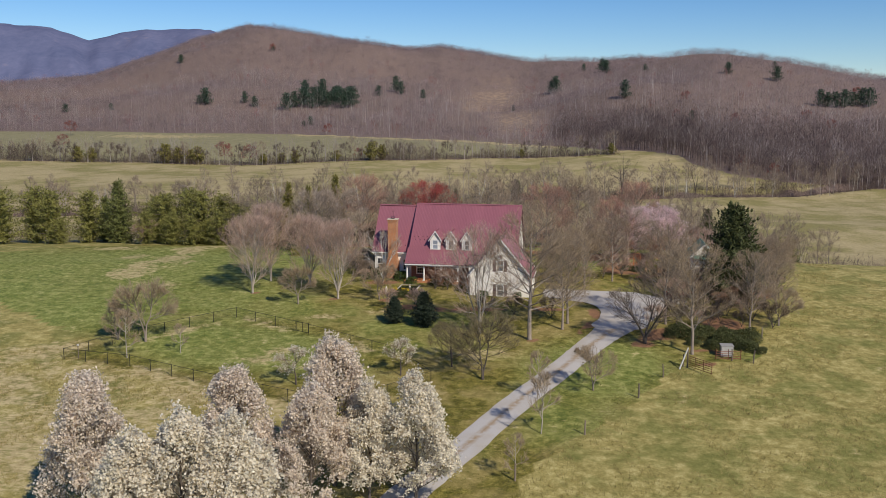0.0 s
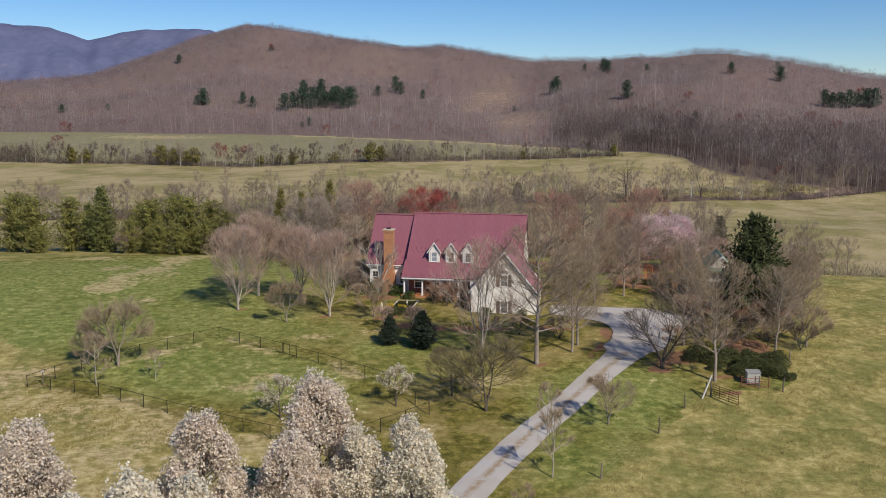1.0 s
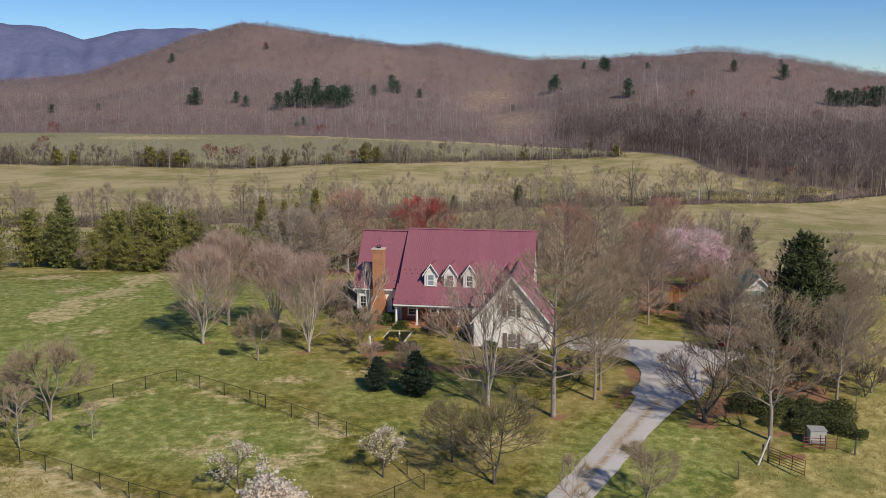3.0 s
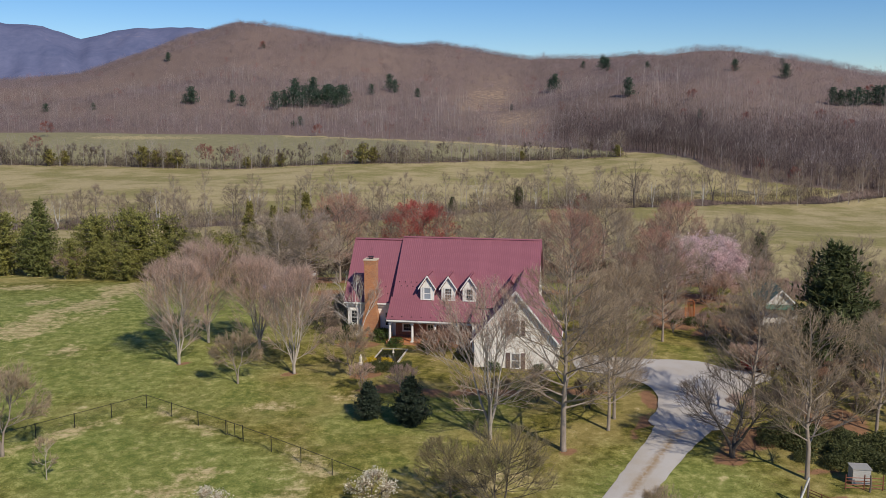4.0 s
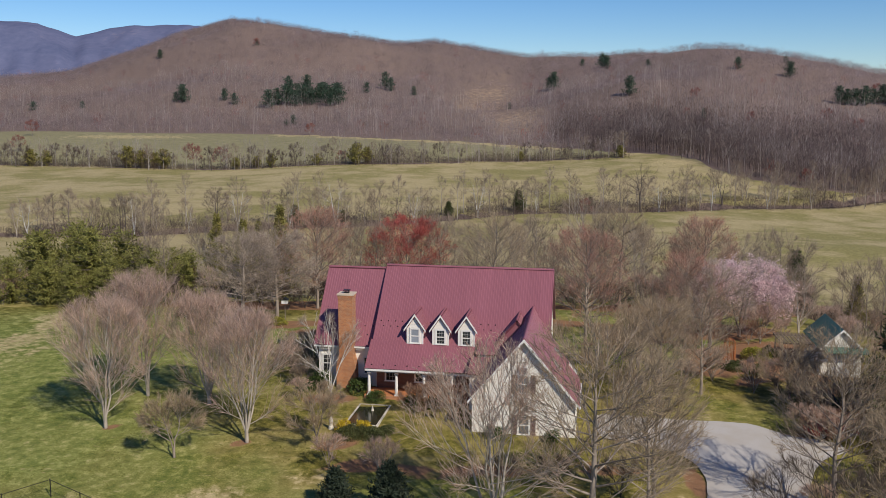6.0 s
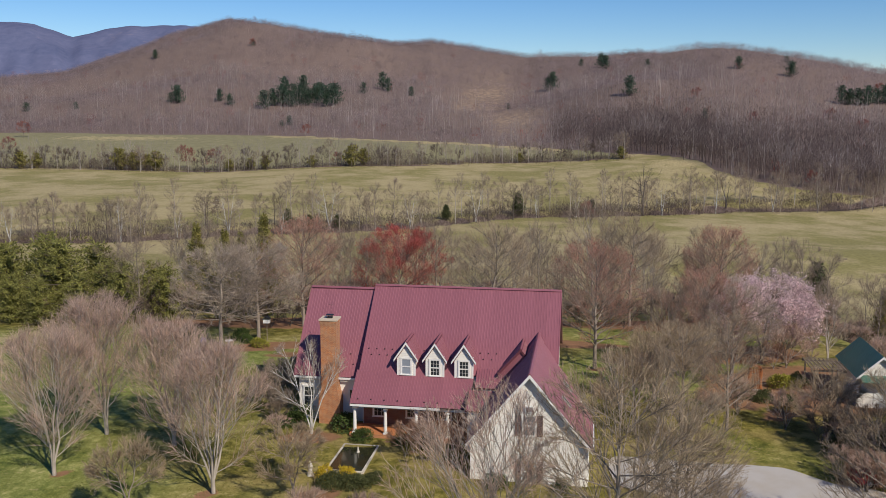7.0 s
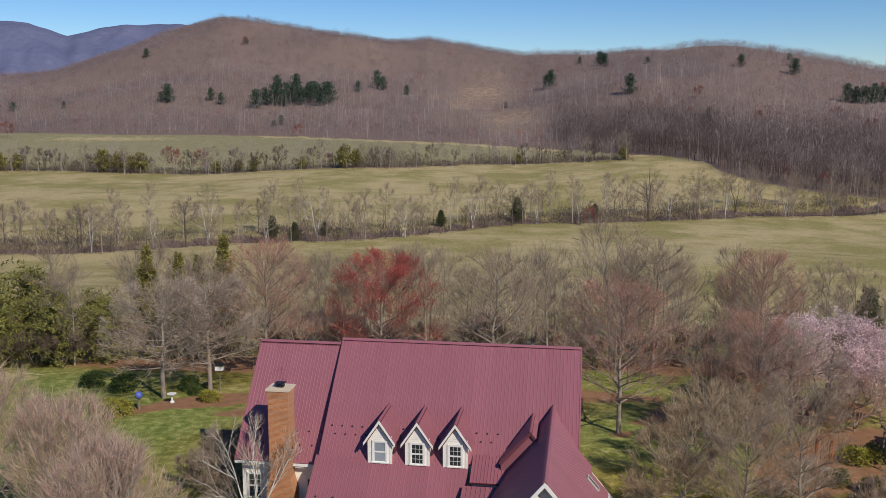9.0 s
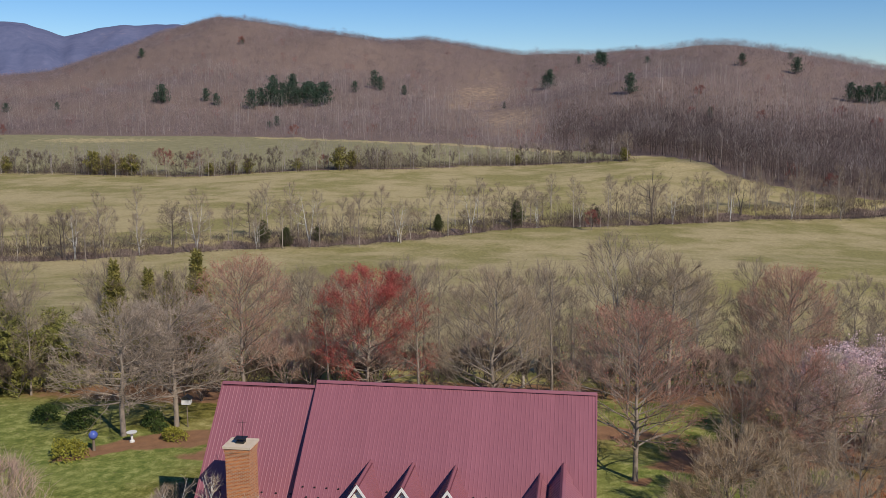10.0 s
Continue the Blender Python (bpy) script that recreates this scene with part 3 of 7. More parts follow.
def ribbon(name, centre, widths, label, category, material, lift=0.07, cols=6, seed=3):
    rng = random.Random(seed)
    pts = [Vector((*p, 0)) for p in centre]
    fine, wide = [], []
    for i in range(len(pts) - 1):
        p0, p1, p2, p3 = pts[max(i - 1, 0)], pts[i], pts[i + 1], pts[min(i + 2, len(pts) - 1)]
        for k in range(8):
            s = k / 8
            q = 0.5 * ((2 * p1) + (p2 - p0) * s + (2 * p0 - 5 * p1 + 4 * p2 - p3) * s * s + (3 * p1 - p0 - 3 * p2 + p3) * s ** 3)
            fine.append(q)
            wide.append(widths[i] + (widths[i + 1] - widths[i]) * s)
    g, crown = Geo(), []
    for i, (p, w) in enumerate(zip(fine, wide)):
        d = (fine[min(i + 1, len(fine) - 1)] - fine[max(i - 1, 0)]).normalized()
        side = Vector((d.y, -d.x, 0))
        for c in range(cols + 1):
            s = (c / cols - 0.5) * 2
            edge = rng.uniform(-0.07, 0.07) if c in (0, cols) else 0
            q = p + side * (s * w / 2 + edge)
            g.v.append((q.x, q.y, land_at(q.x, q.y) + lift - (0.03 if c in (0, cols) else 0)))
            crown.append(1.0 if abs(s) < 0.3 else 0.0)
    for i in range(len(fine) - 1):
        for c in range(cols):
            a = i * (cols + 1) + c
            g.f.append((a, a + 1, a + cols + 2, a + cols + 1))
    me = g.mesh(name, material, True)
    me.attributes.new("crown", "FLOAT", "POINT").data.foreach_set("value", crown)
    return tagged(new(name, me), label, category, kind="structure")


def area(name, outline, label, category, material, lift=0.06, step=0.9, drop=0.0):
    xs = np.arange(min(p[0] for p in outline), max(p[0] for p in outline) + step, step)
    ys = np.arange(min(p[1] for p in outline), max(p[1] for p in outline) + step, step)
    bm = bmesh.new()
    vs = [bm.verts.new((x, y, 0)) for x, y in outline]
    bm.faces.new(vs)
    for x in xs[1:-1]:
        bmesh.ops.bisect_plane(bm, geom=bm.verts[:] + bm.edges[:] + bm.faces[:], plane_co=(x, 0, 0), plane_no=(1, 0, 0))
    for y in ys[1:-1]:
        bmesh.ops.bisect_plane(bm, geom=bm.verts[:] + bm.edges[:] + bm.faces[:], plane_co=(0, y, 0), plane_no=(0, 1, 0))
    for v in bm.verts:
        v.co.z = land_at(v.co.x, v.co.y) + lift - drop
    me = bpy.data.meshes.new(name)
    bm.normal_update()
    bm.to_mesh(me)
    bm.free()
    me.materials.append(material)
    me.attributes.new("crown", "FLOAT", "POINT")
    return tagged(new(name, me), label, category, kind="structure")


def smooth_outline(pts, steps=5):
    out, n, wobble = [], len(pts), random.Random(9)
    for i in range(n):
        p0, p1, p2, p3 = (Vector(pts[(i + k) % n]) for k in (-1, 0, 1, 2))
        for k in range(steps):
            s = k / steps
            q = 0.5 * ((2 * p1) + (p2 - p0) * s + (2 * p0 - 5 * p1 + 4 * p2 - p3) * s * s + (3 * p1 - p0 - 3 * p2 + p3) * s ** 3)
            out.append((q.x + wobble.uniform(-0.05, 0.05), q.y + wobble.uniform(-0.05, 0.05)))
    return out


ribbon("driveway", [(-46, -40), (-33, 0), (-19, 28), (-9, 48), (-3.6, 61), (1.9, 72.0), (7.5, 83.6), (11.3, 90.3), (14.9, 96.8), (18.2, 102.6), (20.8, 107.5), (22, 111)], [3.4, 3.4, 3.4, 3.3, 3.2, 3.0, 3.0, 3.0, 3.1, 3.7, 5.2, 6.0],
       "pale gravel driveway with a grassy middle strip", "driveway", M_GRAVEL)
area("gravel_court", smooth_outline([(17.2, 105.6), (18.5, 109.5), (19.0, 113.0), (18.0, 115.8), (15.1, 117.6), (12.6, 119.2), (13.0, 123.5), (16.4, 123.2), (20, 122.6), (25.0, 121.9), (27.6, 119.5), (30.6, 118.2), (30.6, 116.4), (28.4, 115.0), (26.2, 111.4), (24.4, 107.6), (22.4, 104.6)], 4),
     "pale gravel turning court beside the garage", "driveway", M_GRAVEL, 0.09)


def creek():
    xs = np.arange(-260, 330, 5.0)
    g = Geo()
    for x in xs:
        y = float(creek_line(x))
        z = land_at(x, y) + 0.35
        g.v.append((x, y - 2.9, z))
        g.v.append((x, y + 2.9, z))
    for i in range(len(xs) - 1):
        g.f.append((2 * i, 2 * i + 2, 2 * i + 3, 2 * i + 1))
    tagged(new("creek_water", g.mesh("creek_water", M_CREEK)), "dark narrow creek between earth banks", "creek", kind="structure")


creek()


# ---------------------------------------------------------------- trees
def turned(d, angle, spin):
    """d, a unit vector, bent by angle into the direction given by spin."""
    a = d.cross(Vector((0, 0, 1)) if abs(d.z) < 0.95 else Vector((1, 0, 0))).normalized()
    b = d.cross(a)
    return (d * math.cos(angle) + (a * math.cos(spin) + b * math.sin(spin)) * math.sin(angle)).normalized()


def envelope(k, wide, low):
    """Half width of a crown at the share k of its height: widest at wide, low at its foot."""
    k = np.asarray(k, float)
    top = np.sqrt(np.clip(1 - ((k - wide) / (1 - wide)) ** 2, 0, 1))
    foot = low + (1 - low) * ease(k / wide)
    return np.where(k > wide, top, foot)


def curve(a, b, c, n):
    return [a * ((1 - t) ** 2) + b * (2 * t * (1 - t)) + c * (t * t) for t in (i / n for i in range(n + 1))]


def skeleton_tree(seed, height, radius, bole, wide, low, numbers, rise=0.5, stems=1, r0=None, lean=0.05, sliver=0.55, droop=0.0, uneven=0.16, cone=False):
    """Grows a bare crown inside a rounded envelope: stems, limbs, boughs, twigs and fine twig blades.
    numbers: limbs, boughs, twigs, blades on a twig. Returns the Geos and the blade ends."""
    rng = random.Random(seed)
    trunk, boughs, twigs, ends = Geo(), Geo(), Geo(), []
    r0 = r0 or height * 0.017
    foot = bole * height
    thick = numbers[4] if len(numbers) > 4 else 1.0
    lobes = [1 + rng.uniform(-uneven, uneven) for _ in range(9)]
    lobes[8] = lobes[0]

    def fits(p):
        g = (math.atan2(p.y, p.x) / (2 * math.pi) + 1) % 1 * 8
        swell = lobes[int(g)] + (lobes[int(g) + 1] - lobes[int(g)]) * (g - int(g))
        k = (p.z - foot * 0.8) / (height * (0.85 + 0.15 * swell) - foot * 0.8)
        if not 0 < k < 1:
            return False
        e = math.sqrt(max(0.0, 1 - ((k - wide) / (1 - wide)) ** 2)) if k > wide else low + (1 - low) * (k / wide) * (2 - k / wide)
        if cone and k > wide:
            e = (1 - (k - wide) / (1 - wide)) ** 0.7
        return p.x * p.x + p.y * p.y < (radius * e * swell) ** 2

    def room(p, d, most):
        step, n = most / 10, 0
        while n < 10 and fits(p + d * (step * (n + 1))):
            n += 1
        return step * n

    def grow(geo, p, d, length, ra, rb, steps, sides, up):
        pts, way = [p], d
        for _ in range(steps):
            way = (way + Vector((rng.gauss(0, 0.07), rng.gauss(0, 0.07), rng.gauss(0, 0.05) + up / steps))).normalized()
            pts.append(pts[-1] + way * (length / steps))
        rad = [ra + (rb - ra) * (m / steps) ** 0.8 for m in range(steps + 1)]
        geo.tube(pts, rad, sides, False)
        return pts, rad

    def at(pts, rad, s):
        n = min(int(s * (len(pts) - 1)), len(pts) - 2)
        f = s * (len(pts) - 1) - n
        return pts[n].lerp(pts[n + 1], f), (pts[n + 1] - pts[n]).normalized(), rad[n] + (rad[n + 1] - rad[n]) * f

    sticks = []
    for s in range(stems):
        g = 2 * math.pi * (s + rng.random() * 0.5) / stems
        away = 0.0 if stems == 1 else radius * lean * rng.uniform(0.7, 1.3)
        top = Vector((math.cos(g) * away + rng.gauss(0, 0.015) * height, math.sin(g) * away + rng.gauss(0, 0.015) * height, height * (0.88 if stems == 1 else rng.uniform(0.72, 0.86))))
        base = Vector((0, 0, -0.3))
        fork = Vector((math.cos(g) * r0 * 0.5, math.sin(g) * r0 * 0.5, foot * 0.8)) if stems > 1 else Vector((rng.gauss(0, 0.01) * height, rng.gauss(0, 0.01) * height, foot))
        pts = [base, Vector((fork.x * 0.4, fork.y * 0.4, 0.25))] + [fork.lerp(top, k) + Vector((rng.gauss(0, 0.008) * height, rng.gauss(0, 0.008) * height, 0)) * (k > 0) for k in (0, 0.2, 0.4, 0.6, 0.8, 1.0)]
        k1 = 1.0 if stems == 1 else 0.8
        rad = [r0 * 1.35, r0 * 1.05, r0 * k1 * 0.9] + [r0 * k1 * k for k in (0.72, 0.55, 0.38, 0.22, 0.07)]
        trunk.tube(pts, rad, 8 if numbers[2] > 340 else 5)
        sticks.append((pts[2:], rad[2:]))
    nl = max(3, numbers[0])
    nb, nt = max(2, round(numbers[1] / nl)), max(2, round(numbers[2] / max(1, numbers[1])))
    arms = list(sticks)
    for n in range(nl):
        pts, rad = sticks[n % stems]
        s = 0.02 + 0.86 * ((n + rng.random()) / nl) ** (1.0 if stems == 1 else 0.8)
        p, d, r = at(pts, rad, s)
        g = n * 2.4 + rng.gauss(0, 0.3)
        if stems > 1:
            g = math.atan2(pts[-1].y, pts[-1].x) + rng.uniform(-1.9, 1.9)
        tilt = (0.02 + 1.05 * rise) * (0.55 + 0.9 * s) + rng.gauss(0, 0.1)
        d = Vector((math.cos(g) * math.cos(tilt), math.sin(g) * math.cos(tilt), math.sin(tilt)))
        L = max(room(p, d, radius * 1.9), 0.25 * radius) * rng.uniform(0.88, 1.02)
        arms.append(grow(boughs, p, d, L, max(0.03, r * 0.48), 0.013, *((5, 5) if numbers[2] > 340 else (3, 3)), rise * 0.25))
    subs = []
    for i, (pts, rad) in enumerate(arms):
        for n in range(nb + (2 if i < stems else 0)):
            s = 0.22 + 0.76 * (n + rng.random()) / nb if i >= stems else 0.45 + 0.54 * rng.random()
            p, d, r = at(pts, rad, min(0.99, s))
            q = turned(d, rng.uniform(0.3, 0.75), rng.random() * 6.283)
            q = (q + Vector((p.x, p.y, 0)) * (0.25 / radius) + Vector((0, 0, 0.12 + 0.35 * rise - 0.3 * droop))).normalized()
            L = max(room(p, q, radius * 0.75), 0.12 * radius) * rng.uniform(0.75, 1.02)
            subs.append(grow(boughs, p, q, L, max(0.017, r * 0.58), 0.009, *((3, 4) if numbers[2] > 340 else (2, 3)), rise * 0.15 - droop * 0.5))
    for pts, rad in subs + arms[stems:]:
        for n in range(nt):
            s = 0.2 + 0.8 * (n + rng.random()) / nt
            p, d, r = at(pts, rad, min(0.995, s))
            q = turned(d, rng.uniform(0.3, 0.95), rng.random() * 6.283)
            q = (q + Vector((0, 0, 0.08 + 0.25 * rise - 0.9 * droop))).normalized()
            L = min(sliver * 1.7, max(room(p, q, sliver * 1.7), sliver * 0.6)) * rng.uniform(0.7, 1.1)
            if numbers[2] > 340:
                a, ra = grow(twigs, p, q, L, 0.011, 0.006, 1, 3, -droop)
            else:
                a, side = (p, p + q * L), turned(q, 1.57, rng.random() * 6) * (0.02 * thick)
                n0 = len(twigs.v)
                twigs.v.extend([tuple(p + side), tuple(p - side), tuple(a[1])])
                twigs.f.append((n0, n0 + 1, n0 + 2))
            way = (a[-1] - a[0]).normalized()
            for k in range(numbers[3]):
                o = a[0].lerp(a[-1], 0.15 + 0.85 * (k + rng.random()) / numbers[3])
                f = turned(way, rng.uniform(0.3, 0.95), rng.random() * 6.283)
                f = (f + Vector((0, 0, 0.06 + 0.2 * rise - 1.6 * droop))).normalized()
                side = turned(f, 1.57, rng.random() * 6) * (0.0105 * thick)
                n0, e = len(twigs.v), o + f * (sliver * rng.uniform(0.45, 1.1))
                twigs.v.extend([tuple(o + side), tuple(o - side), tuple(e)])
                twigs.f.append((n0, n0 + 1, n0 + 2))
                ends.append((e, f))
                if droop > 0:
                    ends.append((o.lerp(e, 0.5), f))
    return trunk, boughs, twigs, ends


def tufts(rng, ends, share, size, count, spread):
    """Small leaf or blossom clusters round the ends: bent three-cornered flakes."""
    g = Geo()
    for p, d in ends:
        if rng.random() > share:
            continue
        for _ in range(count):
            c = p + Vector((rng.gauss(0, spread), rng.gauss(0, spread), rng.gauss(0, spread)))
            a = Vector((rng.gauss(0, 1), rng.gauss(0, 1), rng.gauss(0, 1))).normalized()
            b = a.cross(Vector((rng.gauss(0, 1), rng.gauss(0, 1), rng.gauss(0, 1)))).normalized()
            s = size * rng.uniform(0.6, 1.4)
            g.face(c - a * s, c + b * s * 0.7, c + a * s, c - b * s * 0.6)
    return g


def bare_tree(seed, label, bark, twig, height, radius, bole=0.2, wide=0.5, low=0.4, numbers=(13, 90, 560, 8), rise=0.5, stems=1, r0=None, lean=0.3,
              sliver=0.6, droop=0.0, buds=None, bud=(0.6, 0.05, 2, 0.06), name="bare_tree", category="tree", cone=False):
    trunk, boughs, twigs, ends = skeleton_tree(seed, height, radius, bole, wide, low, numbers, rise, stems, r0, lean, sliver, droop, cone=cone)
    ob = thing(name, label, category)
    part("trunk", trunk, bark, ob, "", True)
    part("limb_crown", boughs, bark, ob, "", True)
    part("twig_crown", twigs, twig, ob)
    if buds:
        part("blossom" if category != "maple" else "bud_cover", tufts(random.Random(seed + 1), ends, *bud), buds, ob)
    return ob


def spray(g, rng, p, d, length, width, n):
    """A frond: a few narrow blades fanned along d."""
    side = d.cross(Vector((0, 0, 1)))
    side = side.normalized() if side.length > 0.05 else Vector((1, 0, 0))
    for _ in range(n):
        a = (d * 0.45 + side * rng.gauss(0, 0.75) + Vector((0, 0, rng.gauss(0, 0.55)))).normalized()
        b = a.cross(d * 0.8 + Vector((rng.gauss(0, 0.4), rng.gauss(0, 0.4), 0.35 + rng.gauss(0, 0.4)))).normalized()
        L, w = length * rng.uniform(0.6, 1.2), width * rng.uniform(0.7, 1.3)
        mid = p + a * L * 0.5
        g.face(p, mid + b * w, p + a * L, mid - b * w)


def conifer(seed, label, needle, height, radius, skirt=0.06, tiers=26, per=11, blades=6, droop=0.15, shape=1.0, name="cedar", category="tree", bark=None, ragged=0.25, coarse=1.0):
    rng = random.Random(seed)
    blade = coarse * min(0.6, max(0.2, 0.2 * radius))
    ob = thing(name, label, category)
    pts = [(rng.gauss(0, 0.03) * height * 0.2 * k, rng.gauss(0, 0.03) * height * 0.2 * k, height * k - 0.2) for k in (0, 0.25, 0.5, 0.75, 0.97)]
    part("trunk", Geo().tube(pts, [height * 0.02 * (1.05 - k) + 0.01 for k in (0, 0.25, 0.5, 0.75, 0.97)], 6), bark or M_BARK_DARK, ob, "", True)
    limbs, leaves = Geo(), Geo()
    for i in range(tiers):
        k = skirt + (1 - skirt) * (i + rng.uniform(-0.3, 0.3)) / tiers
        k = min(max(k, 0.02), 0.99)
        reach = radius * min(1.0, 2.2 * (k + 0.12) ** 0.8) * (1 - k) ** shape + 0.06 * radius
        n = max(3, round(per * (0.35 + reach / radius)))
        turn = rng.random() * 6
        for j in range(n):
            g = turn + 2 * math.pi * (j + rng.uniform(-0.3, 0.3)) / n
            r = reach * (1 + rng.gauss(0, ragged))
            d = Vector((math.cos(g), math.sin(g), 0.28 - droop * 2 * (1 - k) + rng.gauss(0, 0.1))).normalized()
            p = Vector((0, 0, k * height))
            limbs.tube([p, p + d * r * 0.85], [0.02 + 0.012 * r, 0.008], 3, False)
            m = 2 + int(r / radius * (6 if coarse == 1.0 else 3))
            for q in range(m):
                s = (q + 0.7) / m
                spray(leaves, rng, p + d * r * s + Vector((0, 0, rng.gauss(0, 0.04) * radius)), (d + Vector((0, 0, 0.25))).normalized(), blade * (1.4 - 0.4 * s), blade * (0.12 if coarse == 1.0 else 0.2), blades)
    spray(leaves, rng, Vector((0, 0, height * 0.93)), Vector((0, 0, 1)), height * 0.09, 0.06, 6)
    part("limb_crown", limbs, bark or M_BARK_DARK, ob)
    part("needles", leaves, needle, ob)
    return ob


def bush(seed, label, leaf, rx, ry, h, n=900, size=0.09, name="shrub", category="shrub", lump=0.28, bark=None):
    """A rounded shrub: stems inside, leaf flakes over an uneven dome."""
    rng = random.Random(seed)
    ob = thing(name, label, category)
    stems, leaves = Geo(), Geo()
    for _ in range(12):
        a, r = rng.random() * 6.28, rng.uniform(0.3, 0.85)
        stems.tube([(0, 0, -0.1), (math.cos(a) * rx * r * 0.5, math.sin(a) * ry * r * 0.5, h * 0.45), (math.cos(a) * rx * r, math.sin(a) * ry * r, h * rng.uniform(0.55, 0.9))], [0.03, 0.02, 0.008], 4, False)
    bumps = [(rng.random() * 6.28, rng.random(), rng.uniform(-lump, lump)) for _ in range(14)]
    for _ in range(n):
        a, k = rng.random() * 6.28, rng.random() ** 0.8
        swell = 1 + sum(b * math.exp(-((a - c + 3.14) % 6.28 - 3.14) ** 2 * 3 - (k - e) ** 2 * 8) for c, e, b in bumps)
        fill = swell * rng.uniform(0.72, 1.04)
        w = math.cos(k * 1.5) ** 0.6 if k < 0.99 else 0.1
        p = Vector((math.cos(a) * rx * w * fill, math.sin(a) * ry * w * fill, h * math.sin(k * 1.57) * fill))
        d = (Vector((p.x / rx, p.y / ry, p.z / h + 0.4)).normalized() + Vector((rng.gauss(0, 0.4), rng.gauss(0, 0.4), rng.gauss(0, 0.4)))).normalized()
        spray(leaves, rng, p - d * size, d, size * 2.4, size * 0.55, 2)
    part("stem_clump", stems, bark or M_BARK_DARK, ob)
    part("leaves", leaves, leaf, ob)
    return ob


PARKED = []


def prototype(ob):
    """Keep a model to copy from; the first place takes the model itself."""
    PARKED.append([ob, False])
    return len(PARKED) - 1


def plant(i, x, y, turn=0.0, size=1.0, label="", tall=1.0, group="", sink=0.0):
    ob, used = PARKED[i]
    m = Matrix.Translation((x, y, land_at(x, y) - sink)) @ Matrix.Rotation(radians(turn), 4, "Z")
    made = copy_thing(ob, m) if used else ob
    PARKED[i][1] = True
    made.matrix_world = m @ Matrix.Diagonal((size, size, size * tall, 1))
    return tagged(made, label, "", group)



def twiggy(seed, label, bark, twig, height, radius, stems=7, numbers=(10, 40, 170, 8), name="bare_shrub", buds=None, bud=(0.5, 0.05, 2, 0.06)):
    """A leafless shrub: many stems from one root, fine twigs."""
    return bare_tree(seed, label, bark, twig, height, radius, 0.05, 0.55, 0.5, numbers, 0.5, stems, height * 0.016, 0.6, 0.35, 0.0, buds, bud, name, "shrub")


# ---------------------------------------------------------------- the house
FLOOR = -2.75
SITE = Matrix.Translation((-5.48, 135.391, FLOOR)) @ Matrix.Rotation(radians(-8), 4, "Z")
house = thing("house", "cream-sided country house with maroon ribbed metal roof", "house", m=SITE)


def up(geo):
    geo.v = [(x, y, z - FLOOR) for x, y, z in geo.v]
    return geo


def hpart(name, geo, material, parent=None, label="", smooth=False):
    return part(name, up(geo), material, parent or house, label, smooth)


def frame_matrix(origin, x, y):
    """A pose whose x and y axes run along the given directions."""
    x, y = Vector(x).normalized(), Vector(y).normalized()
    z = x.cross(y)
    m = Matrix((x, y, z)).transposed().to_4x4()
    m.translation = Vector(origin) - Vector((0, 0, FLOOR))
    return m


PANEL = {}


def panel_mesh(width, length, material, rib=0.013):
    key = (round(width, 3), round(length, 3), material.name, rib)
    if key not in PANEL:
        g, prof = Geo(), []
        n = 5
        for i in range(n):
            x = width * i / n
            prof += [(x, 0.0), (x + 0.012, rib), (x + 0.042, rib), (x + 0.06, 0.0)]
        prof.append((width, 0.0))
        for y in (0.0, length):
            g.v.extend((x, y, z) for x, z in prof)
        k = len(prof)
        for i in range(k - 1):
            g.f.append((i, i + 1, k + i + 1, k + i))
        PANEL[key] = g.mesh("roof_panel", material)
    return PANEL[key]


def slope(parent, origin, along, upward, width, length, material=None, fascia=None, lengths=None, rib=0.013):
    """One plane of ribbed sheets from the eave up: origin at its corner, along the eave, then up the slope."""
    material = material or M_ROOF
    m = frame_matrix(origin, along, upward)
    n = max(1, round(width / 1.1))
    w = width / n
    for i in range(n):
        L, y0 = (length, 0.0) if lengths is None else lengths((i + 0.5) * w)
        if L < 0.2:
            continue
        ob = part("roof_panel", panel_mesh(w, L, material, rib), material, parent)
        ob.matrix_local = m @ Matrix.Translation((i * w, y0, 0.0))
    if lengths is None:
        g = Geo().box((0.0, 0.0, -0.16), (width, length, -0.004))
        deck = part("roof_deck", g, fascia or M_GUTTER, parent)
        deck.matrix_local = m
    return m


def cap(parent, a, b, material=None, r=0.09):
    g = Geo()
    a, b = Vector(a), Vector(b)
    d = (b - a).normalized()
    side = d.cross(Vector((0, 0, 1))).normalized()
    for p in (a, b):
        for o in (-side * r * 1.6 - Vector((0, 0, r)), -side * r * 0.25 + Vector((0, 0, r * 0.45)), side * r * 0.25 + Vector((0, 0, r * 0.45)), side * r * 1.6 - Vector((0, 0, r))):
            q = p + o
            g.v.append((q.x, q.y, q.z))
    g.f += [(0, 1, 5, 4), (1, 2, 6, 5), (2, 3, 7, 6), (0, 3, 2, 1), (4, 5, 6, 7), (3, 0, 4, 7)]
    return hpart("ridge_cap", g, material or M_ROOF, parent)


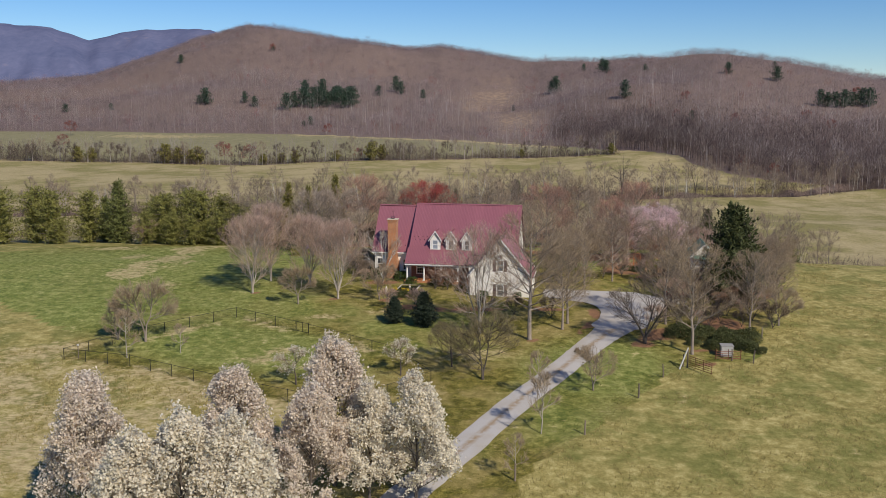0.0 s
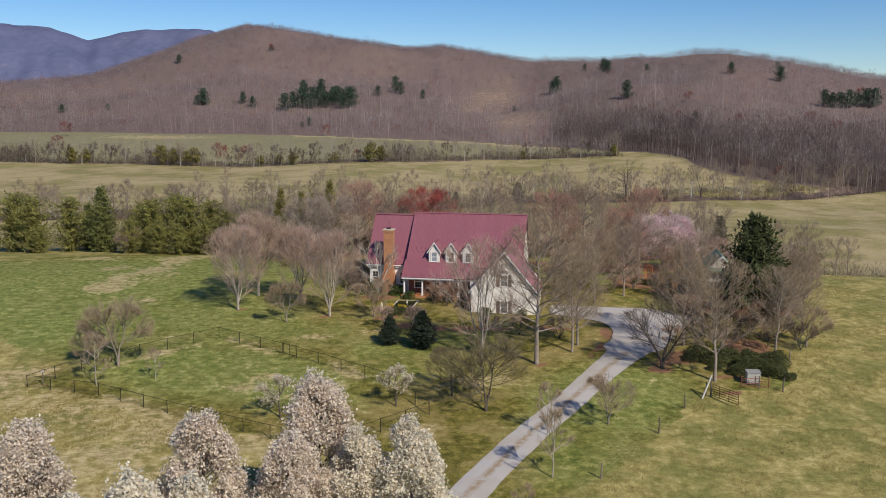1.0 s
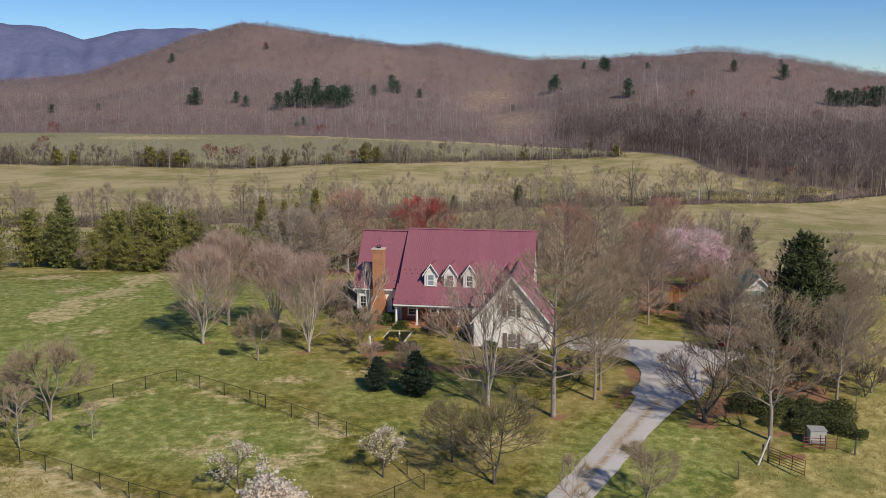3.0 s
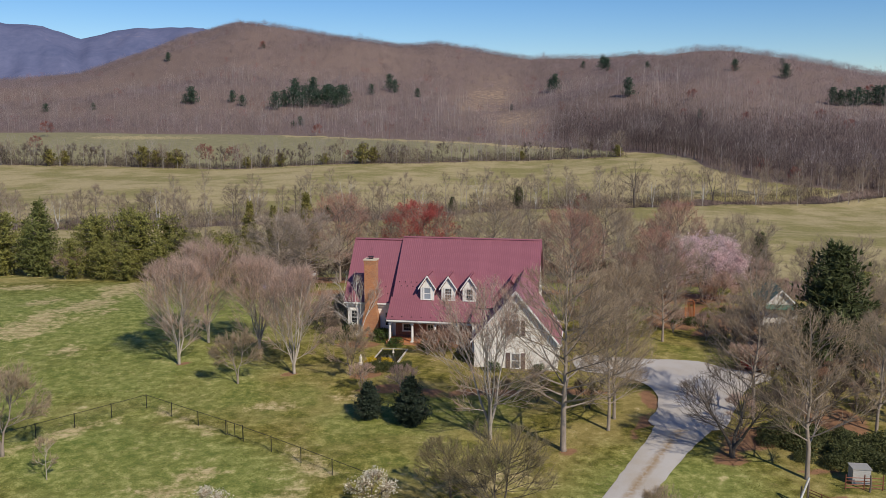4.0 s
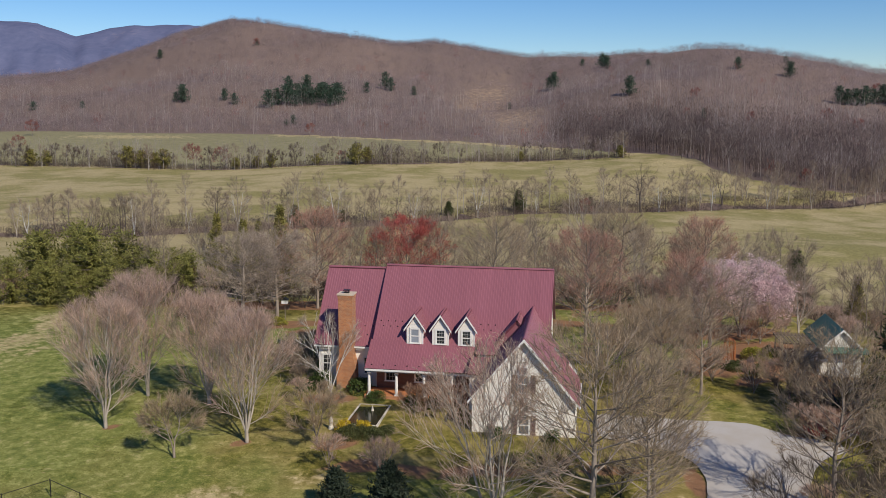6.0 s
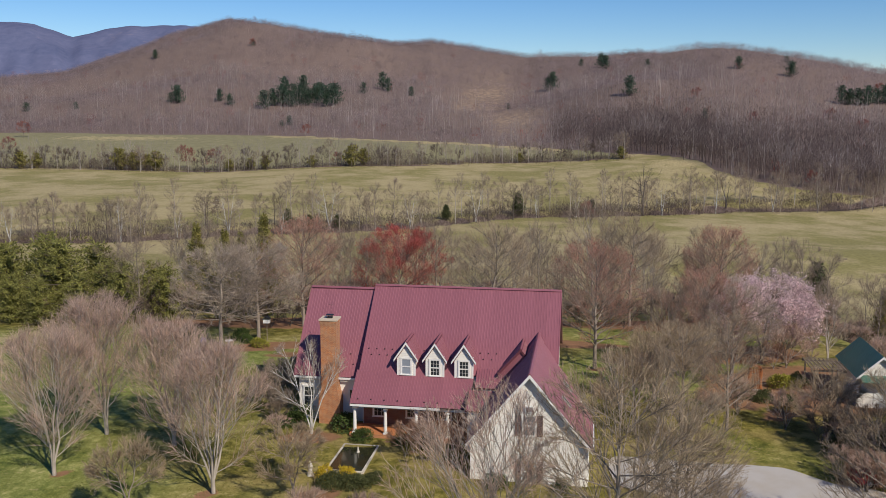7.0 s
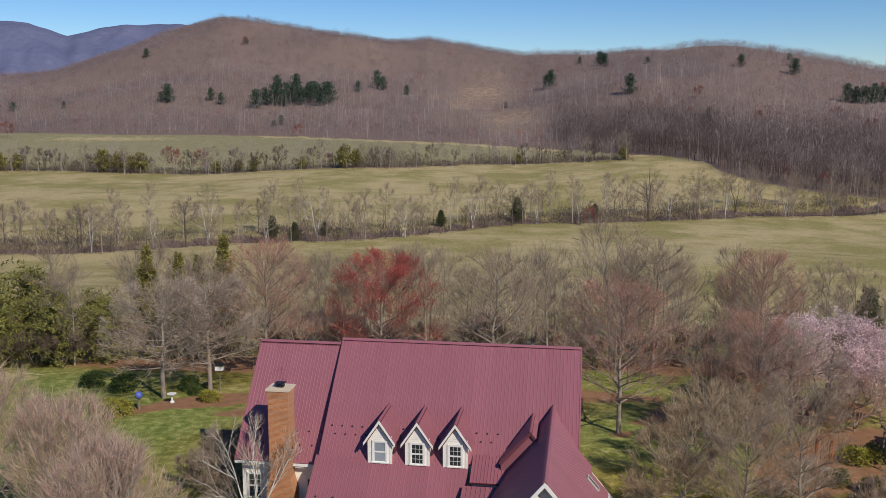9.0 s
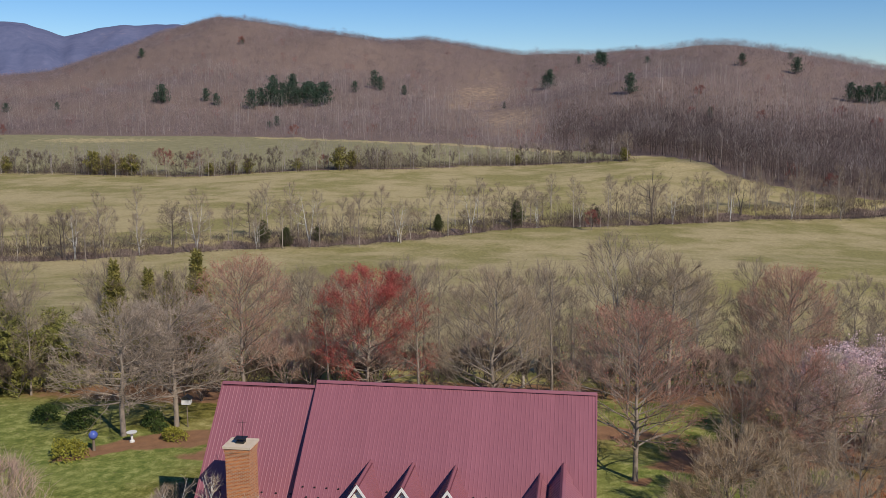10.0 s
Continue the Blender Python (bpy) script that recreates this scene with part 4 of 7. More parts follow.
def window(parent, u, v, z, w, h, cols=2, rows=3, face=-1, shutters=0.0, glass=None):
    """A sash window in a wall that faces -v (face=-1): casing, sill, sashes, panes."""
    y = lambda d: v + face * d
    yb = lambda a, b: (min(y(a), y(b)), max(y(a), y(b)))
    t = 0.10

    def bar(g, x0, x1, z0, z1, d0, d1):
        lo, hi = yb(d0, d1)
        g.box((x0, lo, z0), (x1, hi, z1))

    g = Geo()
    bar(g, u - w / 2 - t, u - w / 2, z, z + h, 0.0, 0.05)
    bar(g, u + w / 2, u + w / 2 + t, z, z + h, 0.0, 0.05)
    bar(g, u - w / 2 - t, u + w / 2 + t, z + h, z + h + t, 0.0, 0.055)
    win = hpart("window", g, M_TRIM, parent)
    g = Geo()
    bar(g, u - w / 2 - t - 0.04, u + w / 2 + t + 0.04, z - 0.07, z, 0.0, 0.09)
    hpart("window_sill", g, M_TRIM, win)
    for k in (0, 1):
        z0, z1 = z + h * k / 2, z + h * (k + 1) / 2
        g = Geo()
        bar(g, u - w / 2, u - w / 2 + 0.045, z0, z1, 0.0, 0.03 + 0.012 * k)
        bar(g, u + w / 2 - 0.045, u + w / 2, z0, z1, 0.0, 0.03 + 0.012 * k)
        bar(g, u - w / 2 + 0.045, u + w / 2 - 0.045, z0, z0 + 0.045, 0.0, 0.03 + 0.012 * k)
        bar(g, u - w / 2 + 0.045, u + w / 2 - 0.045, z1 - 0.045, z1, 0.0, 0.03 + 0.012 * k)
        for i in range(1, cols):
            x = u - w / 2 + w * i / cols
            bar(g, x - 0.008, x + 0.008, z0 + 0.045, z1 - 0.045, 0.0, 0.024)
        for i in range(1, rows):
            zz = z0 + (z1 - z0) * i / rows
            bar(g, u - w / 2 + 0.045, u + w / 2 - 0.045, zz - 0.008, zz + 0.008, 0.0, 0.022)
        hpart("sash", g, M_TRIM, win)
        g = Geo()
        bar(g, u - w / 2 + 0.04, u + w / 2 - 0.04, z0 + 0.04, z1 - 0.04, 0.002, 0.014)
        hpart("pane", g, glass or M_GLASS, win)
    if shutters:
        for s in (-1, 1):
            x = u + s * (w / 2 + t + shutters / 2 + 0.02)
            g = Geo()
            bar(g, x - shutters / 2, x - shutters / 2 + 0.06, z - 0.05, z + h + 0.05, 0.0, 0.05)
            bar(g, x + shutters / 2 - 0.06, x + shutters / 2, z - 0.05, z + h + 0.05, 0.0, 0.05)
            for zz in (z - 0.05, z + h * 0.45, z + h - 0.03):
                bar(g, x - shutters / 2 + 0.06, x + shutters / 2 - 0.06, zz, zz + 0.08, 0.0, 0.05)
            for i in range(18):
                zz = z + 0.03 + (h - 0.06) * i / 18
                bar(g, x - shutters / 2 + 0.06, x + shutters / 2 - 0.06, zz, zz + 0.045, 0.0, 0.035)
            hpart("shutter", g, M_SHUTTER, win, "louvred brown shutter")
    return win


def boards(parent, spans, v, step=0.16, face=-1, name="siding"):
    """Lapped clapboards on a wall that faces -v; spans(z) gives the two ends of a course, or None."""
    g = Geo()
    z = spans.lo
    while z < spans.hi - 0.02:
        a, b = spans(z + step * 0.5)
        if b - a > 0.1:
            y0, y1 = v, v + face * 0.03
            n = len(g.v)
            for x in (a, b):
                g.v.extend([(x, y0, z), (x, y1, z), (x, v + face * 0.008, z + step + 0.01), (x, y0, z + step + 0.01)])
            g.f += [(n, n + 4, n + 5, n + 1), (n + 1, n + 5, n + 6, n + 2), (n, n + 1, n + 2, n + 3), (n + 4, n + 7, n + 6, n + 5)]
        z += step
    return hpart(name, g, M_SIDING, parent)


class Span:
    def __init__(self, lo, hi, ends):
        self.lo, self.hi, self.ends = lo, hi, ends

    def __call__(self, z):
        return self.ends(z)


RIDGE, PITCH = 8.3, 0.958      # main ridge height and slope
LEN = 15.75
KINK_V, KINK_Z = -6.0, 8.3 - 0.958 * 6.0
EAVE_V, EAVE_Z = -8.5, 0.62


def main_block():
    u0, u1, back = 0.28, LEN - 0.28, 5.9
    outline = [(KINK_V + 0.1, FLOOR - 0.6), (back, FLOOR - 0.6), (back, RIDGE - PITCH * back - 0.2), (0, RIDGE - 0.2), (KINK_V + 0.1, KINK_Z - 0.2)]
    g = Geo().prism(outline, lambda p, q: (u0, p, q), lambda p, q: (u1, p, q))
    hpart("wall", g, M_SIDING)
    # lapped boards on the two gable ends
    for x, s in ((u0, -1), (u1, 1)):
        g = Geo()
        z = FLOOR
        while z < RIDGE - 0.5:
            half = min(5.9, (RIDGE - 0.25 - z - 0.16) / PITCH)
            if half > 0.1:
                g.box((min(x, x + s * 0.03), -half, z), (max(x, x + s * 0.03), half, z + 0.15))
            z += 0.16
        hpart("siding", g, M_SIDING)
        hpart("corner_board", Geo().box((min(x, x + s * 0.06), KINK_V + 0.1, FLOOR), (max(x, x + s * 0.06), KINK_V + 0.3, KINK_Z - 0.4)), M_TRIM)
        hpart("corner_board", Geo().box((min(x, x + s * 0.06), back - 0.2, FLOOR), (max(x, x + s * 0.06), back, RIDGE - PITCH * back - 0.3)), M_TRIM)
    d = math.hypot(6.0, 6.0 * PITCH)
    slope(house, (0, KINK_V, KINK_Z), (1, 0, 0), (0, 1, PITCH), LEN, d)
    slope(house, (LEN, 6.2, RIDGE - PITCH * 6.2), (-1, 0, 0), (0, -1, PITCH), LEN, math.hypot(6.2, 6.2 * PITCH))
    cap(house, (-0.02, 0, RIDGE + 0.09), (LEN + 0.02, 0, RIDGE + 0.09))
    for x in (-0.03, LEN - 0.05):
        g = Geo()
        for s in (-1, 1):
            end = KINK_V if s < 0 else 6.2
            zz = RIDGE - PITCH * abs(end)
            q = [(0, RIDGE + 0.04), (end, zz + 0.04), (end, zz - 0.2), (0, RIDGE - 0.22)]
            g.prism(q, lambda p, z, x=x: (x, p, z), lambda p, z, x=x: (x + 0.08, p, z))
        hpart("rake_trim", g, M_ROOF)
    rp = math.hypot(EAVE_V - KINK_V, EAVE_Z - KINK_Z)
    upw = (0, KINK_V - EAVE_V, KINK_Z - EAVE_Z)
    slope(house, (-0.12, EAVE_V, EAVE_Z), (1, 0, 0), upw, 9.35, rp + 0.03)
    g = Geo().box((-0.15, EAVE_V - 0.11, EAVE_Z - 0.19), (6.9, EAVE_V + 0.0, EAVE_Z - 0.05))
    hpart("gutter", g, M_TRIM, label="white porch gutter")
    q = [(KINK_V, KINK_Z + 0.05), (EAVE_V, EAVE_Z + 0.05), (EAVE_V, EAVE_Z - 0.15), (KINK_V, KINK_Z - 0.2)]
    hpart("rake_trim", Geo().prism(q, lambda p, z: (-0.19, p, z), lambda p, z: (-0.12, p, z)), M_ROOF)
    # snow guards in two rows on the main slope and one on the porch
    gm = Geo().box((-0.04, -0.03, 0.0), (0.04, 0.03, 0.08)).mesh("snow_guard", M_IRON)
    ang = math.atan(PITCH)
    for row, v in enumerate((-4.55, -4.95)):
        for i in range(24):
            u = 0.45 + 0.65 * i + 0.3 * row
            if u < LEN - 0.3 and not any(abs(u - c) < 0.95 for c in (3.86, 6.16, 8.46)) and not u > 11.0:
                ob = part("snow_guard", gm, M_IRON, house)
                ob.matrix_local = Matrix.Translation((u, v, RIDGE + PITCH * v - FLOOR + 0.03)) @ Matrix.Rotation(ang, 4, "X")
    for i in range(9):
        u, k = 0.4 + 1.05 * i, 0.12
        ob = part("snow_guard", gm, M_IRON, house)
        ob.matrix_local = Matrix.Translation((u, EAVE_V + (KINK_V - EAVE_V) * k, EAVE_Z + (KINK_Z - EAVE_Z) * k - FLOOR + 0.03)) @ Matrix.Rotation(0.65, 4, "X")
    # front wall behind the porch
    hpart("porch_wall", Geo().box((u0, KINK_V + 0.07, -1.87), (9.3, KINK_V + 0.1, EAVE_Z - 0.14)), M_REDBRICK, label="dark red brick wall behind the porch")
    for u, w in ((1.6, 0.95), (4.3, 0.95), (6.9, 0.95)):
        window(house, u, KINK_V + 0.066, -1.2, w, 1.6, 3, 2)
    g = Geo().box((5.2, KINK_V + 0.02, -1.85), (6.15, KINK_V + 0.067, 0.2))
    hpart("front_door", g, M_SHUTTER, label="dark panelled front door")


def porch():
    hpart("porch_floor", Geo().box((-0.3, EAVE_V + 0.2, FLOOR - 0.4), (9.2, KINK_V + 0.1, -1.87)), M_BRICK, label="brick porch floor")
    hpart("porch_beam", Geo().box((-0.1, EAVE_V + 0.38, EAVE_Z - 0.42), (9.0, EAVE_V + 0.52, EAVE_Z - 0.22)), M_TRIM)
    hpart("porch_ceiling", Geo().box((-0.1, EAVE_V + 0.53, EAVE_Z - 0.16), (9.0, KINK_V + 0.08, EAVE_Z - 0.12)), M_TRIM)
    for u in (0.1, 2.55, 5.0, 7.45):
        g = Geo()
        v, b, t = EAVE_V + 0.41, -1.87, EAVE_Z - 0.5
        g.box((u - 0.17, v - 0.17, b), (u + 0.17, v + 0.17, b + 0.1))
        g.box((u - 0.17, v - 0.17, t - 0.1), (u + 0.17, v + 0.17, t))
        g.tube([(u, v, b + 0.1), (u, v, b + 0.9), (u, v, t - 0.1)], [0.14, 0.14, 0.115], 14)
        hpart("porch_column", g, M_TRIM, label="white porch column")


def dormer(u):
    v, z0, zr, ze, w = -6.2, KINK_Z - 0.32, 5.12, 4.12, 0.68
    back = (zr - RIDGE) / PITCH
    outline = [(u - w, z0), (u + w, z0), (u + w, ze), (u, zr - 0.14), (u - w, ze)]
    g = Geo().prism(outline, lambda p, q: (p, v, q), lambda p, q: (p, back - 0.4, q))
    body = hpart("dormer", g, M_SIDING)
    for s in (-1, 1):
        hpart("corner_board", Geo().box((u + s * w - 0.07, v - 0.035, z0), (u + s * w + 0.07, v, ze - 0.02)), M_TRIM, body)
    hpart("base_board", Geo().box((u - w + 0.07, v - 0.03, z0), (u + w - 0.07, v, z0 + 0.1)), M_TRIM, body)

    def ends(z):
        half = w - 0.08 if z < ze - 0.1 else max(0.0, (zr - 0.2 - z) * w / (zr - ze) - 0.02)
        return u - half, u + half

    boards(body, Span(z0 + 0.1, zr - 0.2, ends), v, 0.14)
    window(body, u, v - 0.032, z0 + 0.24, 0.74, 1.26, *((1, 1) if u < 4 else (3, 2)), glass=M_SKYPANE if u < 4 else None)
    over, front = 0.30, v - 0.22
    k = (zr - ze) / w
    for s in (-1, 1):
        eave = (u + s * (w + over), ze - k * over)
        L = math.hypot(w + over, zr - eave[1])
        slope(body, (eave[0], back + 0.0, eave[1]) if s < 0 else (eave[0], front, eave[1]), (0, -1, 0) if s < 0 else (0, 1, 0),
              (-s * (w + over), 0, zr - eave[1]), back - front, L, rib=0.035)
        q = [(u, zr + 0.02), (eave[0], eave[1] + 0.02), (eave[0], eave[1] - 0.17), (u, zr - 0.2)]
        hpart("rake_trim", Geo().prism(q, lambda p, z: (p, front - 0.03, z), lambda p, z: (p, front + 0.03, z)), M_TRIM, body)
    cap(body, (u, front - 0.02, zr + 0.06), (u, back, zr + 0.06), r=0.06)


def wing():
    ridge, ev, ez = 7.98, -5.45, 1.72
    k = (ridge - ez) / -ev
    u0, u1, front = -5.35, 0.28, -5.05
    outline = [(front, FLOOR - 0.6), (5.0, FLOOR - 0.6), (5.0, ridge - k * 5.0 - 0.2), (0, ridge - 0.2), (front, ridge + k * front - 0.2)]
    hpart("wing_wall", Geo().prism(outline, lambda p, q: (u0, p, q), lambda p, q: (u1, p, q)), M_SIDING)
    boards(house, Span(FLOOR, ez - 0.1, lambda z: (u0, u1)), front, 0.16)
    L = math.hypot(ev, ridge - ez)
    slope(house, (-5.65, ev, ez), (1, 0, 0), (0, -ev, ridge - ez), 5.68, L)
    slope(house, (0.03, -ev, ez), (-1, 0, 0), (0, ev, ridge - ez), 5.68, L)
    cap(house, (-5.68, 0, ridge + 0.09), (0.1, 0, ridge + 0.09))
    hpart("gutter", Geo().box((-5.65, ev - 0.1, ez - 0.18), (0.02, ev, ez - 0.04)), M_TRIM, label="white wing gutter")
    for s in (-1, 1):
        q = [(0, ridge + 0.05), (s * 5.45, ez + 0.05), (s * 5.45, ez - 0.15), (0, ridge - 0.2)]
        hpart("rake_trim", Geo().prism(q, lambda p, z: (-5.72, p, z), lambda p, z: (-5.65, p, z)), M_ROOF)
    window(house, -4.55, front - 0.03, -0.9, 0.8, 1.6, 2, 2)
    window(house, -0.75, front - 0.03, -0.9, 0.7, 1.5, 2, 2)
    gm = Geo().box((-0.04, -0.03, 0.0), (0.04, 0.03, 0.08)).mesh("snow_guard", M_IRON)
    for row, v in enumerate((-4.1, -4.7)):
        for i in range(7):
            ob = part("snow_guard", gm, M_IRON, house)
            ob.matrix_local = Matrix.Translation((-5.2 + 0.8 * i + 0.35 * row, v, ridge + k * v - FLOOR + 0.03)) @ Matrix.Rotation(0.8, 4, "X")
    g = Geo()
    g.tube([(-0.35, ev - 0.05, ez - 0.2), (-0.35, front - 0.1, ez - 0.7), (-0.35, front - 0.1, FLOOR)], [0.05] * 3, 6)
    hpart("downspout", g, M_TRIM)


def chimney():
    u0, u1, v0, v1, top = -3.18, -1.88, -6.05, -4.9, 6.62
    g = Geo()
    g.box((u0 - 0.25, v0 - 0.02, FLOOR - 0.6), (u1 + 0.22, v1, 0.0))
    outline = [(u0 - 0.25, 0.0), (u1 + 0.22, 0.0), (u1, 0.9), (u0, 0.9)]
    g.prism(outline, lambda p, q: (p, v0 - 0.02, q), lambda p, q: (p, v1, q))
    g.box((u0, v0, 0.9), (u1, v1, top - 0.06))
    stack = hpart("chimney", g, M_BRICK, label="tall orange brick chimney")
    g = Geo()
    g.box((u0 - 0.05, v0 - 0.05, top - 0.35), (u1 + 0.05, v1 + 0.05, top - 0.12))
    g.box((u0 - 0.02, v0 - 0.02, top - 0.5), (u1 + 0.02, v1 + 0.02, top - 0.35))
    hpart("brick_collar", g, M_BRICK, stack)
    hpart("chimney_cap", Geo().box((u0 - 0.1, v0 - 0.1, top - 0.12), (u1 + 0.1, v1 + 0.1, top)), M_CAP, stack, "pale mortar cap")
    m = ((u0 + u1) / 2, (v0 + v1) / 2)
    g = Geo()
    g.box((m[0] - 0.22, m[1] - 0.18, top), (m[0] + 0.22, m[1] + 0.18, top + 0.1))
    for a in (-0.2, 0.2):
        for b in (-0.16, 0.16):
            g.tube([(m[0] + a, m[1] + b, top + 0.1), (m[0] + a, m[1] + b, top + 0.24)], [0.02, 0.02], 5)
    g.box((m[0] - 0.3, m[1] - 0.24, top + 0.24), (m[0] + 0.3, m[1] + 0.24, top + 0.28))
    hpart("flue_cover", g, M_IRON, stack, "black metal flue cover")
    g = Geo().tube([(m[0] + 0.08, m[1] + 0.1, top + 0.25), (m[0] + 0.08, m[1] + 0.1, top + 1.25)], [0.012, 0.008], 5)
    g.tube([(m[0] - 0.15, m[1] + 0.1, top + 1.05), (m[0] + 0.3, m[1] + 0.1, top + 1.05)], [0.008, 0.008], 4)
    hpart("aerial", g, M_IRON, stack)


GU, GZ, GK, GHALF = 14.1, 5.42, 1.19, 4.4     # ridge place and height, slope and half width of the garage gable
GF = -14.65                                   # front edge of its roof


def garage():
    wall_v = GF + 0.42
    h = GHALF - 0.32
    eave = GZ - GK * GHALF
    outline = [(GU - h, FLOOR - 0.8), (GU + h, FLOOR - 0.8), (GU + h, GZ - GK * h - 0.22), (GU, GZ - 0.22), (GU - h, GZ - GK * h - 0.22)]
    hpart("garage_wall", Geo().prism(outline, lambda p, q: (p, wall_v, q), lambda p, q: (p, -5.5, q)), M_SIDING)

    def ends(z):
        half = min(h, (GZ - 0.3 - z) / GK)
        return GU - half, GU + half

    boards(house, Span(FLOOR - 0.35, GZ - 0.35, ends), wall_v, 0.15)
    for s in (-1, 1):
        L = math.hypot(GHALF, GHALF * GK)
        width = -3.0 - GF
        if s > 0:
            def lengths(x):
                v = GF + x
                free = (-3.0 - v) / 1.1 if v > -8.2 else GHALF
                part_len = min(GHALF, max(free, 0)) / GHALF * L
                return part_len, L - part_len
            slope(house, (GU + GHALF, GF, eave), (0, 1, 0), (-GHALF, 0, GHALF * GK), width, L, lengths=lengths)
            g = Geo()
            q = [(GU, GZ), (GU + GHALF, eave), (GU + GHALF, eave - 0.17), (GU, GZ - 0.2)]
            g.prism(q, lambda p, z: (p, GF, z - 0.01), lambda p, z: (p, -8.2, z - 0.01))
            hpart("roof_deck", g, M_GUTTER)
        else:
            slope(house, (GU - GHALF, -3.0, eave), (0, -1, 0), (GHALF, 0, GHALF * GK), width, L)
        q = [(GU, GZ + 0.03), (GU + s * GHALF, eave + 0.03), (GU + s * GHALF, eave - 0.2), (GU, GZ - 0.24)]
        hpart("rake_trim", Geo().prism(q, lambda p, z: (p, GF - 0.04, z), lambda p, z: (p, GF + 0.03, z)), M_TRIM, label="white rake board")
    cap(house, (GU, GF - 0.03, GZ + 0.08), (GU, -3.0, GZ + 0.08))
    hpart("gutter", Geo().box((GU + GHALF, GF + 0.05, eave - 0.16), (GU + GHALF + 0.1, -8.2, eave - 0.03)), M_TRIM)
    window(house, 14.1, wall_v - 0.032, 0.98, 0.85, 1.42, 1, 1, shutters=0.4, glass=M_SCREEN)
    window(house, 14.15, wall_v - 0.032, -2.4, 0.85, 1.5, 1, 1, shutters=0.4, glass=M_SCREEN)
    g = Geo().box((13.8, wall_v - 0.2, 2.72), (14.4, wall_v - 0.03, 3.12))
    unit = hpart("air_conditioner", g, M_LAMP, label="white window air conditioner")
    g = Geo()
    for i in range(7):
        g.box((13.85, wall_v - 0.212, 2.76 + i * 0.045), (14.35, wall_v - 0.2, 2.785 + i * 0.045))
    hpart("grille", g, M_SHUTTER, unit)
    vent = hpart("gable_vent", Geo().box((13.9, wall_v - 0.06, 3.75), (14.3, wall_v - 0.03, 4.25)), M_TRIM)
    for i in range(6):
        hpart("slat", Geo().box((13.93, wall_v - 0.075, 3.79 + i * 0.075), (14.27, wall_v - 0.06, 3.83 + i * 0.075)), M_SIDING, vent)
    # garage doors on the side that faces the court
    for v in (-12.4, -9.2):
        door = hpart("garage_door", Geo().box((GU + h, v - 1.25, FLOOR - 0.3), (GU + h + 0.05, v + 1.25, -0.55)), M_TRIM)
        for i in range(4):
            hpart("panel", Geo().box((GU + h + 0.05, v - 1.15, FLOOR - 0.2 + i * 0.55), (GU + h + 0.075, v + 1.15, FLOOR + 0.25 + i * 0.55)), M_TRIM, door)
    # two skylights in the right-hand slope
    for v in (-7.6, -11.2):
        m = frame_matrix((GU + 2.75, v - 0.3, GZ - GK * 2.75 + 0.03), (0, 1, 0), (-1, 0, GK))
        g = Geo()
        g.box((0, 0, 0), (0.5, 0.05, 0.1)).box((0, 0.95, 0), (0.5, 1.0, 0.1)).box((0, 0.05, 0), (0.05, 0.95, 0.1)).box((0.45, 0.05, 0), (0.5, 0.95, 0.1))
        sk = part("skylight", g, M_GREYBOX, house)
        sk.matrix_local = m
        pane = part("pane", Geo().box((0.05, 0.05, 0.03), (0.45, 0.95, 0.07)), M_GLASS, sk)
    # the small gable behind, and the two low roofs in the corner
    a, zb, zt, back = 12.9, 2.95, 5.0, (5.0 - RIDGE) / PITCH
    for s in (-1, 1):
        L = math.hypot(1.8, zt - zb)
        slope(house, (a + s * 1.8, -6.6 if s > 0 else back, zb), (0, 1, 0) if s > 0 else (0, -1, 0), (-s * 1.8, 0, zt - zb), back + 6.6, L)
    q = [(a - 1.7, zb - 0.6), (a + 1.7, zb - 0.6), (a + 1.7, zb - 0.05), (a, zt - 0.2), (a - 1.7, zb - 0.05)]
    hpart("cross_gable_wall", Geo().prism(q, lambda p, z: (p, -6.5, z), lambda p, z: (p, back - 0.3, z)), M_ROOF)
    cap(house, (a, -6.6, zt + 0.06), (a, back, zt + 0.06), r=0.06)
    slope(house, (9.45, -7.4, 2.02), (1, 0, 0), (0, 1.85, 0.98), 3.0, math.hypot(1.85, 0.98), rib=0.035)
    slope(house, (9.05, -9.85, 1.0), (1, 0, 0), (0, 2.45, 0.8), 2.75, math.hypot(2.45, 0.8), rib=0.035)
    hpart("entry_wall", Geo().box((9.2, -9.55, FLOOR - 0.5), (11.6, -6.2, 0.9)), M_SIDING)
    hpart("entry_wall", Geo().box((9.6, -7.15, 0.6), (11.7, -6.0, 1.88)), M_SIDING)


main_block()
porch()
for du in (3.86, 6.16, 8.46):
    dormer(du)
wing()
chimney()
garage()


def on_land(name, label, category, x, y, turn=0.0, group="", z=0.0):
    return thing(name, label, category, group, m=Matrix.Translation((x, y, land_at(x, y) + z)) @ Matrix.Rotation(radians(turn), 4, "Z"))


# ---------------------------------------------------------------- yard: pond, sheds, fences
def house_xy(u, v):
    p = SITE @ Vector((u, v, 0))
    return p.x, p.y


